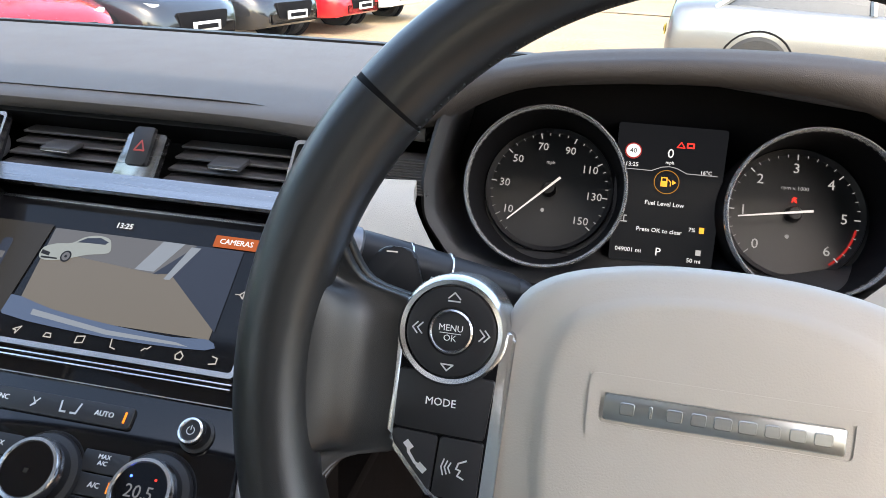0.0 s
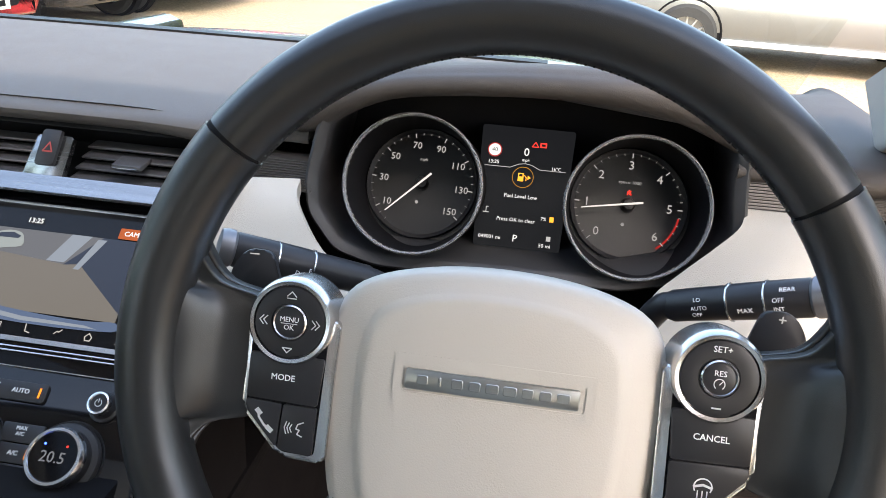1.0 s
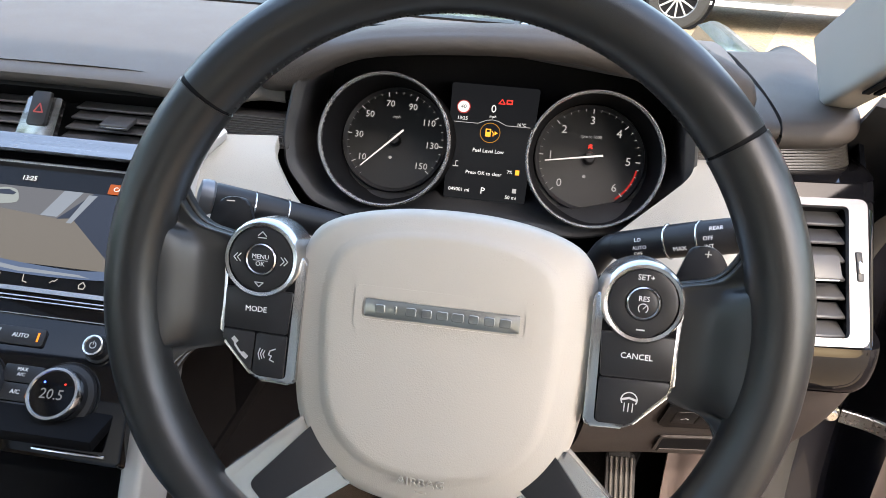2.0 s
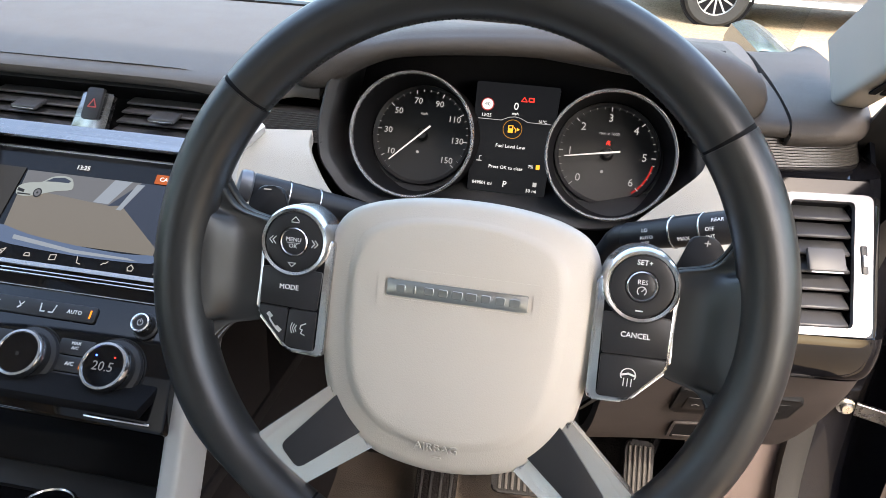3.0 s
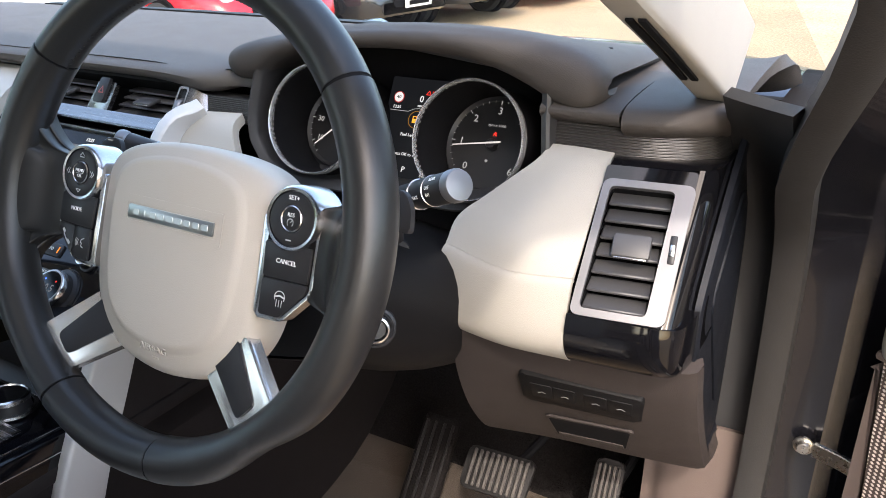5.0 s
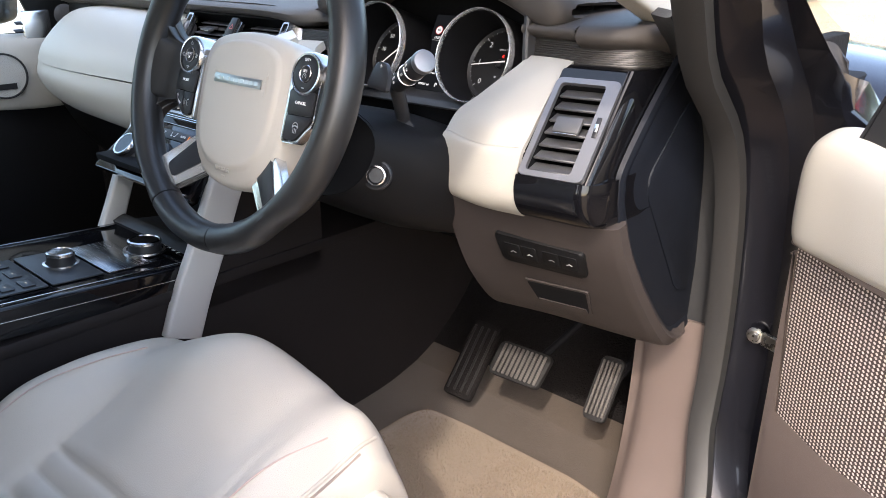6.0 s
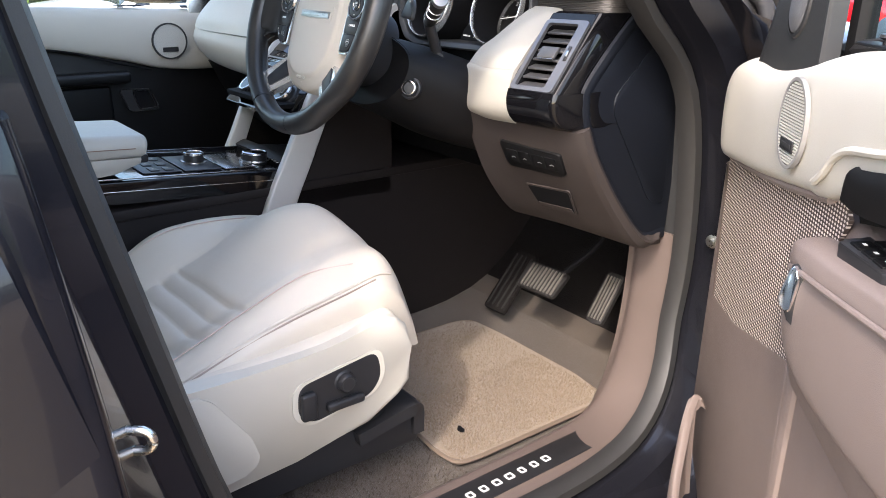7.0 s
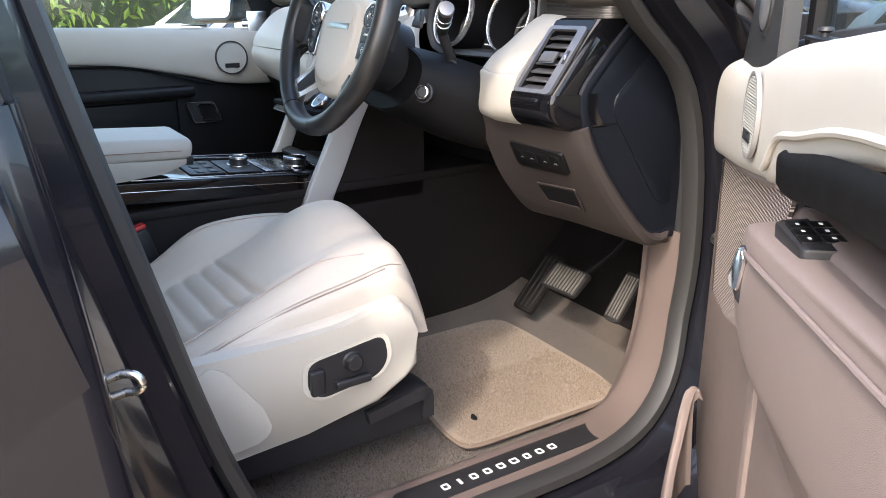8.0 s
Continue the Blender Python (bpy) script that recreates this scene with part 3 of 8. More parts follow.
part("rear_pillar", box(0.07, 0.2, 0.62, 0.02, (-0.76, -1.75, 1.38)), DARK_PLASTIC, rear)
part("rear_pillar", box(0.07, 0.2, 0.62, 0.02, (0.76, -1.75, 1.38)), DARK_PLASTIC, rear)
# rails, cover and panels below are unseen, added to block leaking sun
for s in (-1, 1):
    part("roof_sun_block", tube([(s * 0.735, -0.45, 1.655), (s * 0.75, -0.9, 1.655), (s * 0.75, -2.1, 1.61)], 0.055, 10), CREAM_PLASTIC, rear)
part("pillar_cover", net([[(0.80, -0.66, 0.48), (0.80, -0.50, 0.48)], [(0.80, -0.66, 1.0), (0.80, -0.51, 1.0)], [(0.77, -0.68, 1.6), (0.77, -0.56, 1.6)]], 3, 2, 0.03), DARK_PLASTIC, rear)
part("side_sun_block", net([[(0.832, y, 1.53), (0.822, y, 1.60), (0.785, y, 1.685)] for y in (-0.52, -1.0, -1.6, -2.25)], 3, 3, 0.03, (-1, 0, 0)), DARK_PLASTIC, rear)
part("door_sun_block", box(0.03, 0.95, 0.72, 0.01, (0.86, -1.10, 0.80)), DARK_PLASTIC, rear)
# bonnet beyond the windscreen
rows = []
for y, z in ((1.02, 1.115), (1.10, 1.150), (1.25, 1.168), (1.55, 1.135), (1.85, 1.075), (2.10, 0.995), (2.25, 0.89)):
    rows.append([(x, y - 0.22 * abs(x) ** 2, z - d) for x, d in ((-0.95, 0.17), (-0.86, 0.055), (-0.6, 0.018), (-0.35, 0.004), (0, 0.006), (0.35, 0.004), (0.6, 0.018), (0.86, 0.055), (0.95, 0.17))])
part("bonnet", net(rows, 4, 4, 0.02), PAINT, shell, "dark metallic bonnet")
part("cowl", box(1.5, 0.16, 0.03, 0.01, (0, 0.94, 1.105)), DEEP_BLACK, shell)
part("front_wing", box(0.12, 1.6, 0.55, 0.05, (0.90, 1.40, 0.80)), PAINT, shell)
part("front_wing", box(0.12, 1.6, 0.55, 0.05, (-0.90, 1.40, 0.80)), PAINT, shell)
rows = [[(0.84, y, 0.50), (0.90, y, 0.478), (0.955, y, 0.44), (0.975, y, 0.36), (0.95, y, 0.25)] for y in (-1.6, -0.5, 0.3, 0.7)]
part("outer_sill", net(rows, 3, 5, 0.01), PAINT, shell, "glossy dark outer sill")


# outer skin of the car
roof_skin(shell, "outer_roof", PAINT, ((-0.08, 1.705), (-0.30, 1.765), (-0.9, 1.80), (-1.6, 1.79), (-2.20, 1.74), (-2.32, 1.70)), [(-0.80, 0.14), (-0.755, 0.06), (-0.60, 0.0), (-0.46, -0.005), (0, -0.012), (0.46, -0.005), (0.60, 0.0), (0.755, 0.06), (0.80, 0.14)], 0.012, (0, 0, -1), "dark metallic roof")
for s, y0, y1 in ((-1, -2.28, 0.62), (1, -2.28, -1.46)):
    rows = [[(s * x, y0 + (y1 - y0) * f, z) for x, z in ((0.90, 0.24), (0.955, 0.36), (0.972, 0.60), (0.965, 0.85), (0.935, 1.05), (0.905, 1.125))] for f in (0, 0.3, 0.6, 1)]
    part("body_side", net(rows, 3, 4, 0.012, (-s, 0, 0)), PAINT, shell, "dark metallic body side", I4, 60)
rows = [[(x, y + 0.10 * x * x, z) for x in (-0.94, -0.6, 0, 0.6, 0.94)] for y, z in ((-2.34, 0.28), (-2.42, 0.45), (-2.42, 0.80), (-2.36, 1.14))]
part("tailgate_skin", net(rows, 4, 4, 0.012), PAINT, shell, "dark metallic tailgate", I4, 60)
rows = [[(x, y - 0.22 * x * x, z) for x in (-0.95, -0.7, -0.35, 0, 0.35, 0.7, 0.95)] for y, z in ((2.25, 0.895), (2.31, 0.82), (2.33, 0.60), (2.34, 0.40), (2.26, 0.22))]
part("front_bumper", net(rows, 4, 4, 0.012), PAINT, shell, "dark metallic front bumper", I4, 60)
part("grille", prism(rpoly([(-0.42, -0.10), (0.42, -0.10), (0.48, 0.08), (-0.48, 0.08)], 0.03), 0.03, 0.008), DEEP_BLACK, shell, "black grille", pose(0, 2.335, 0.70, 90, 0, 180))

# ---- dashboard ----
dash = thing("dashboard", (0.0, 0.4, 1.1), "grey soft-topped dashboard with cream leather panels", "dashboard", kind="structure")


def pad_z(x):
    return 0.006 * math.cos(x * 2.0)


rows = []
for y, z in ((0.31, 1.190), (0.278, 1.203), (0.266, 1.212), (0.274, 1.221), (0.35, 1.233), (0.48, 1.243), (0.60, 1.243), (0.68, 1.225), (0.72, 1.17)):
    rows.append([(x, y + 0.01 * max(0, -x - 0.3) + (0.02 if x > 0.16 and y < 0.33 else 0), max(z, 1.20 + (0.012 if x > 0.16 else 0)) if x > 0.1 and z < 1.213 else z + pad_z(x)) for x in (-0.72, -0.5, -0.25, -0.1, 0.05, 0.13, 0.167, 0.192)])
part("top_pad", net(rows, 4, 4, 0.02), DASH_TOP, dash, "dark grey soft grained top pad")
rows = []
for y, z in ((0.42, 1.235), (0.48, 1.243), (0.60, 1.243), (0.68, 1.225), (0.72, 1.17)):
    rows.append([(x, y, z + pad_z(x)) for x in (0.167, 0.3, 0.45, 0.613)])
part("rear_pad", net(rows, 4, 4, 0.02), DASH_TOP, dash)
# dark sheet laid on the pad, standing in for the gap at the windscreen
rows = [[(x, y, z + pad_z(x)) for x in (-0.60, -0.35, -0.1, 0.15, 0.38)] for y, z in ((0.590, 1.2462), (0.63, 1.2440), (0.68, 1.2285), (0.712, 1.190))]
part("windscreen_gap", net(rows, 4, 4, 0.004), DARK_PLASTIC, dash, "dark sheet painted in for the gap at the windscreen foot")
rows = []
for y, z in ((0.30, 1.205), (0.278, 1.216), (0.276, 1.228), (0.30, 1.238), (0.42, 1.246), (0.56, 1.243), (0.68, 1.20)):
    rows.append([(x, y + dy, z) for x, dy in ((0.615, 0), (0.64, 0.005), (0.67, 0.020), (0.690, 0.046), (0.698, 0.075))])
part("end_cap", net(rows, 4, 4, 0.015), HOOD_LEATHER, dash, "blue-grey end cap of the top pad")

rows = [[(x, y, z) for x in (0.540, 0.575, 0.613)] for y, z in ((0.31, 1.212), (0.282, 1.219), (0.275, 1.227), (0.285, 1.234), (0.34, 1.241), (0.43, 1.244))]
part("front_pad", net(rows, 4, 3, 0.01), HOOD_LEATHER, dash)

# hood over the instruments: x, lower and upper edge of its lip
rows = []
for i, (x, zb, zt) in enumerate(((0.163, 1.238, 1.247), (0.168, 1.232, 1.250), (0.181, 1.228, 1.254), (0.201, 1.231, 1.259), (0.221, 1.244, 1.263), (0.247, 1.257, 1.268), (0.275, 1.265, 1.274), (0.33, 1.271, 1.280), (0.39, 1.274, 1.284), (0.448, 1.272, 1.285), (0.493, 1.264, 1.283),
                                 (0.528, 1.251, 1.279), (0.553, 1.239, 1.274), (0.572, 1.234, 1.267), (0.584, 1.237, 1.259), (0.589, 1.243, 1.252))):
    b = 0.018 if i in (0, 15) else (0.005 if i in (1, 14) else 0)
    rows.append([(x, 0.37, zb - 0.004), (x, 0.310 + b, zb - 0.001), (x, 0.285 + b, zb), (x, 0.2795 + b, zb * 0.6 + zt * 0.4), (x, 0.286 + b, zt - 0.003), (x, 0.32, zt), (x, 0.44, 1.247 + max(0, zt - 1.25) * 0.5), (x, 0.56, 1.2435)])
part("instrument_hood", net(rows, 3, 4, 0.006), HOOD_LEATHER, dash, "grey leather-grained hood over the dials")

# ribbed metal-look strips
def ribbed(line, z0, z1, lean):
    """A ribbed strip that follows a line in plan."""
    k = 13
    prof = [((i + dz) / k, out) for i in range(k) for dz, out in ((0.1, 0.0), (0.35, 0.0010), (0.65, 0.0010), (0.9, 0.0))]
    pts = spline([(x, y, 0) for x, y in line], 4)
    rings = []
    for i, p in enumerate(pts):
        d = (pts[min(i + 1, len(pts) - 1)] - pts[max(i - 1, 0)]).normalized()
        n = Vector((d.y, -d.x, 0))
        rings.append([p + n * (o - lean * f) + Vector((0, 0, z0 + (z1 - z0) * f)) for f, o in prof] + [p - n * 0.03 + Vector((0, 0, z1)), p - n * 0.03 + Vector((0, 0, z0))])
    return hull_loft(rings)


part("ribbed_strip", ribbed([(0.552, 0.281), (0.613, 0.284), (0.65, 0.292), (0.678, 0.306), (0.691, 0.325), (0.697, 0.352)], 1.190, 1.221, 0.010), SILVER_DARK, dash, "ribbed dark metallic strip")
part("ribbed_strip", ribbed([(0.122, 0.268), (0.16, 0.268), (0.20, 0.268)], 1.174, 1.200, 0.010), SILVER_DARK, dash)

# cream leather panels
rows = [[(0.552, 0.281, 1.192), (0.585, 0.280, 1.192), (0.6090, 0.284, 1.190)],
        [(0.548, 0.266, 1.183), (0.585, 0.262, 1.184), (0.6100, 0.268, 1.182)],
        [(0.532, 0.256, 1.168), (0.575, 0.241, 1.169), (0.6105, 0.246, 1.166)],
        [(0.506, 0.245, 1.145), (0.560, 0.214, 1.145), (0.6115, 0.2205, 1.141)],
        [(0.486, 0.232, 1.127), (0.555, 0.196, 1.126), (0.6120, 0.2040, 1.123)],
        [(0.484, 0.213, 1.107), (0.555, 0.187, 1.108), (0.6122, 0.1915, 1.109)]]
part("upper_fascia", net(rows, 5, 6, 0.006), FASCIA_DIMMED, dash, "cream stitched leather panel")
rows = [[(0.485, 0.215, 1.1055), (0.555, 0.190, 1.1065), (0.6122, 0.1930, 1.1075)],
        [(0.482, 0.209, 1.101), (0.555, 0.184, 1.102), (0.6124, 0.1880, 1.103)],
        [(0.478, 0.198, 1.064), (0.555, 0.178, 1.064), (0.6130, 0.1785, 1.064)],
        [(0.478, 0.197, 1.046), (0.555, 0.182, 1.046), (0.6133, 0.1850, 1.048)],
        [(0.482, 0.209, 1.035), (0.555, 0.197, 1.036), (0.6135, 0.197, 1.038)]]
part("lower_fascia", net(rows, 5, 6, 0.006), FASCIA_DIMMED, dash, "cream leather roll")
rows = [[(0.134, 0.262, 1.177), (0.16, 0.266, 1.177), (0.191, 0.27, 1.176)],
        [(0.116, 0.240, 1.160), (0.15, 0.246, 1.162), (0.198, 0.25, 1.165)],
        [(0.110, 0.218, 1.130), (0.16, 0.224, 1.132), (0.232, 0.229, 1.129)],
        [(0.113, 0.196, 1.10), (0.17, 0.20, 1.10), (0.30, 0.205, 1.10)],
        [(0.125, 0.170, 1.055), (0.19, 0.172, 1.055), (0.33, 0.175, 1.055)],
        [(0.13, 0.20, 1.03), (0.19, 0.20, 1.03), (0.33, 0.20, 1.03)]]
part("inner_fascia", net(rows, 5, 6, 0.012), CREAM_LEATHER, dash, "cream leather panel beside the column")
# black filler plate that paints in the dark hole under the dial surround
part("dark_filler", box(0.34, 0.02, 0.11, 0.004, (0.37, 0.30, 1.072)), DEEP_BLACK, dash)
# passenger's side
rows = [[(-0.58, 0.36, 1.185), (-0.575, 0.32, 1.188), (-0.45, 0.30, 1.192), (-0.175, 0.285, 1.19)],
        [(-0.62, 0.31, 1.172), (-0.60, 0.255, 1.177), (-0.45, 0.215, 1.182), (-0.165, 0.225, 1.175)],
        [(-0.64, 0.27, 1.125), (-0.62, 0.205, 1.128), (-0.45, 0.157, 1.13), (-0.155, 0.175, 1.125)],
        [(-0.645, 0.26, 1.097), (-0.625, 0.19, 1.098), (-0.45, 0.142, 1.098), (-0.152, 0.158, 1.096)]]
part("passenger_fascia", net(rows, 5, 6, 0.012), CREAM_LEATHER, dash, "cream stitched leather panel")
rows = [[(-0.645, 0.262, 1.0955), (-0.625, 0.192, 1.0965), (-0.45, 0.144, 1.0965), (-0.152, 0.160, 1.0945)],
        [(-0.65, 0.26, 1.068), (-0.63, 0.188, 1.069), (-0.45, 0.137, 1.07), (-0.15, 0.15, 1.06)],
        [(-0.645, 0.28, 1.032), (-0.625, 0.215, 1.03), (-0.45, 0.165, 1.03), (-0.15, 0.16, 1.02)],
        [(-0.63, 0.31, 1.01), (-0.61, 0.27, 1.01), (-0.45, 0.23, 1.01), (-0.15, 0.22, 1.00)]]
part("passenger_lower_fascia", net(rows, 5, 6, 0.012), CREAM_LEATHER, dash)
part("passenger_end", box(0.12, 0.14, 0.22, 0.02, (-0.665, 0.36, 1.10)), DARK_PLASTIC, dash, "dark dashboard end")
rows = [[(-0.70, 0.24, 1.005), (-0.15, 0.22, 1.0)], [(-0.70, 0.30, 0.90), (-0.15, 0.26, 0.9)], [(-0.70, 0.42, 0.80), (-0.15, 0.38, 0.8)], [(-0.70, 0.6, 0.76), (-0.15, 0.6, 0.76)]]
part("glovebox", net(rows, 4, 4, 0.01), DARK_PLASTIC, dash, "dark glovebox underside")

# brown knee panel under the driver's fascia, its shade put into the colour
rows = [[(0.500, 0.20, 1.042), (0.56, 0.205, 1.042), (0.64, 0.215, 1.040), (0.698, 0.235, 1.035), (0.7030, 0.241, 1.035)],
        [(0.490, 0.225, 0.985), (0.56, 0.235, 0.985), (0.64, 0.245, 0.985), (0.698, 0.260, 0.985), (0.7030, 0.266, 0.985)],
        [(0.485, 0.265, 0.915), (0.56, 0.285, 0.915), (0.64, 0.30, 0.912), (0.698, 0.315, 0.91), (0.7030, 0.321, 0.91)],
        [(0.480, 0.330, 0.850), (0.56, 0.350, 0.848), (0.64, 0.368, 0.843), (0.698, 0.385, 0.838), (0.7030, 0.391, 0.838)],
        [(0.480, 0.400, 0.845), (0.56, 0.420, 0.842), (0.64, 0.435, 0.835), (0.698, 0.440, 0.83), (0.7030, 0.446, 0.83)]]
part("knee_panel", net(rows, 6, 6, 0.012), BROWN_SHADED, dash, "brown grained knee panel")
# dark end of the dashboard seen through the door opening
END = Matrix(((0, 0, 1, 0.703), (1, 0, 0, 0), (0, 1, 0, 0), (0, 0, 0, 1)))
END_EDGE = [(0.368, 1.222), (0.238, 1.090), (0.236, 1.048), (0.263, 0.985), (0.318, 0.91), (0.389, 0.834)]
end = prism(rpoly(END_EDGE + [(0.458, 0.830), (0.468, 1.02), (0.456, 1.11), (0.42, 1.20)], 0.008), 0.003, 0.001, 2)
endp = part("end_panel", end, NAVY_PLASTIC, dash, "blue-black plastic end panel", END)
bead = [END @ Vector((y, z, 0.002)) for y, z in ((0.376, 1.216), (0.310, 1.160), (0.249, 1.095), (0.243, 1.072), (0.247, 1.046), (0.274, 0.985), (0.327, 0.914), (0.394, 0.842), (0.455, 0.838))]
part("raised_edge", sweep(spline(bead, 4), [(0.011, -0.002), (0.009, 0.003), (0.003, 0.0045), (-0.004, 0.0032), (-0.014, -0.002)], False, (1, 0, 0)), NAVY_PLASTIC, endp)
inset = prism(rpoly([(0.385, 1.150), (0.300, 1.075), (0.302, 1.050), (0.405, 0.900), (0.444, 0.888), (0.446, 1.02), (0.436, 1.09), (0.41, 1.14)], 0.014), 0.003, 0.0028, 3)
part("raised_field", inset, NAVY_PLASTIC, endp, "", END @ pose(0, 0, 0.002))
# black block that stands in for the unlit space behind the panels
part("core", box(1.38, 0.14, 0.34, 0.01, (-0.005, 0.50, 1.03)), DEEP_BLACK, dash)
part("column_shroud", net([[(0.30, 0.06, 1.12), (0.30, 0.24, 1.10), (0.30, 0.40, 1.06)], [(0.31, 0.05, 1.07), (0.31, 0.22, 1.04), (0.30, 0.38, 1.0)], [(0.38, 0.05, 1.045), (0.38, 0.18, 0.985), (0.38, 0.36, 0.93)],
                           [(0.46, 0.065, 1.06), (0.475, 0.18, 0.99), (0.48, 0.36, 0.93)], [(0.485, 0.085, 1.10), (0.515, 0.21, 1.04), (0.51, 0.36, 0.95)], [(0.47, 0.09, 1.135), (0.49, 0.22, 1.095), (0.50, 0.36, 1.04)], [(0.40, 0.08, 1.155), (0.40, 0.24, 1.112), (0.40, 0.36, 1.06)], [(0.30, 0.06, 1.13), (0.30, 0.24, 1.10), (0.30, 0.36, 1.05)]], 4, 4), DARK_PLASTIC, dash, "dark steering column shroud")
# closed face of the shroud behind the wheel
face = [(0.30, 0.06, 1.12), (0.31, 0.05, 1.07), (0.38, 0.05, 1.045), (0.46, 0.065, 1.06), (0.485, 0.085, 1.10), (0.47, 0.09, 1.135), (0.40, 0.08, 1.155), (0.30, 0.06, 1.13)]
part("shroud_face", net([[Vector(p) + (Vector((0.39, 0.074, 1.10)) - Vector(p)) * f + Vector((0, 0.004, 0)) for f in (0, 0.5, 0.97)] for p in face], 4, 2), DARK_PLASTIC, dash)


# ---- steering wheel ----
WHEEL = pose(0.38, 0, 1.2, 70.5)
wheel = thing("steering_wheel", (0.38, 0.0, 1.18), "black leather steering wheel with a cream airbag pad", "steering wheel")
HUB = WHEEL @ pose(0, 0, -0.017)
RC, RR = Vector((0, -0.016, 0.008)), 0.172


def rim_line(a0, a1, n, r=RR, w=0.0):
    return [RC + Vector((r * math.cos(radians(a0 + (a1 - a0) * i / n)), r * math.sin(radians(a0 + (a1 - a0) * i / n)), w)) for i in range(n + 1)]


RIM = [(0.0160 * math.cos(a), 0.0185 * math.sin(a)) for a in [math.tau * i / 18 for i in range(18)]]


def flared(f, a0, a1):
    """The rim's section, flattened in front where a lower spoke meets it."""
    a = a0 + (a1 - a0) * f
    dip = 0.5 * sum(math.exp(-((a - c) / 11.0) ** 2) for c in (229.5, -49.5))
    return [(x * 1.03 * (1 - (dip if x > 0 else 0)), y * 1.02) for x, y in RIM]


rim = part("rim_top", sweep(rim_line(37, 143, 48), RIM, False, (0, 0, 1)), BLACK_LEATHER, wheel, "smooth black leather", WHEEL)
for a0, a1 in ((143.8, 241.5), (-79.6, 36.2)):
    part("rim_side", sweep(rim_line(a0, a1, 66), lambda f: flared(f, a0, a1), False, (0, 0, 1)), BLACK_LEATHER, wheel, "grained black leather", WHEEL)
part("rim_bottom", sweep(rim_line(242.2, 279.8, 20), RIM, False, (0, 0, 1)), BLACK_LEATHER, wheel, "", WHEEL)
for a in (36.6, 143.4, 241.8, -79.9):
    part("seam", sweep(rim_line(a - 0.5, a + 0.5, 2), [(x * 0.975, y * 0.975) for x, y in RIM], False, (0, 0, 1)), DEEP_BLACK, wheel, "", WHEEL)
# puckered seam on the inner edge of the rim
bm = bmesh.new()
for k in range(196):
    a = -52 + 284 * k / 195
    p = rim_line(a, a, 1, RR - 0.0150)[0]
    add(bm, box(0.0026, 0.0022, 0.0030, 0.0007, seg=1), Matrix.Translation(p) @ pose(0, 0, 0, 0, 18, a))
part("stitching", bm, BLACK_LEATHER, wheel, "puckered inner seam", WHEEL)

# side spokes in leather, running from the rim down to the switches
for s in (-1, 1):
    rows = []
    for v, inner, dip in ((0.046, 0.1545, 0.2), (0.030, 0.1500, 0.45), (0.016, 0.1420, 0.8), (0.0095, 0.122, 1.0), (0.0, 0.114, 1.0), (-0.02, 0.112, 1.0), (-0.040, 0.114, 1.0), (-0.0515, 0.122, 1.0), (-0.057, 0.142, 0.8), (-0.070, 0.1505, 0.45), (-0.088, 0.1515, 0.2)):
        rx = math.sqrt(0.172 ** 2 - (v + 0.016) ** 2)
        w0, w1 = 0.0225, 0.0225 - dip * 0.0275
        rows.append([(s * (rx + 0.004), v, w0 - 0.001), (s * (rx - 0.008), v, w0 - 0.004), (s * (rx * 0.72 + inner * 0.28 - 0.004), v, w0 * 0.60 + w1 * 0.40), (s * (rx * 0.45 + inner * 0.55), v, w0 * 0.22 + w1 * 0.78), (s * (rx * 0.2 + inner * 0.8), v, w1 + 0.001), (s * inner, v, w1 - 0.0015), (s * (inner + 0.002), v, w1 - 0.012)])
    part("side_spoke", net(rows, 4, 4, 0.012, (0, 0, -1)), BLACK_LEATHER, wheel, "black leather spoke", WHEEL, 70)
    part("spoke_core", box(0.07, 0.05, 0.02, 0.004, (s * 0.10, -0.02, -0.012)), SATIN_BLACK, wheel, "", HUB)

# airbag pad
outline = [(0, 0.0365), (0.033, 0.0345), (0.062, 0.028), (0.0785, 0.017), (0.0850, -0.004), (0.0855, -0.032), (0.083, -0.065), (0.077, -0.093), (0.0625, -0.115), (0.0395, -0.129), (0, -0.135)]
full = outline + [(-x, y) for x, y in outline[-2:0:-1]]
pts = spline([(x, y, 0) for x, y in full], 4, True)
mid = Vector((0, -0.045, 0))
rings = []
for k, w in ((0.93, -0.034), (0.985, -0.028), (1.0, -0.010), (1.0, 0.0), (0.985, 0.0055), (0.955, 0.0090), (0.90, 0.0115), (0.80, 0.0140), (0.775, 0.0152), (0.745, 0.0178), (0.70, 0.0186), (0.5, 0.0192), (0.25, 0.0195), (0.06, 0.0196)):
    rings.append([mid + Vector(((p.x - mid.x) * k, (p.y - mid.y) * (k if p.y < mid.y else k ** 0.6), w)) for p in pts])
pad = part("airbag_pad", hull_loft(rings), PAD_CREAM, wheel, "smooth cream airbag cover", HUB @ pose(-0.0015, 0, 0), 60)
rec = frame_plate(rpoly([(-0.049, -0.007), (0.049, -0.007), (0.049, -0.0062), (0.049, -0.031), (-0.049, -0.031)], 0.003, 3), rpoly([(-0.0445, -0.0125), (0.0445, -0.0125), (0.0445, -0.0120), (0.0445, -0.0255), (-0.0445, -0.0255)], 0.002, 3), 0.0004)
part("badge_surround", rec, PAD_CREAM, pad, "", HUB @ pose(0, 0, 0.0194))
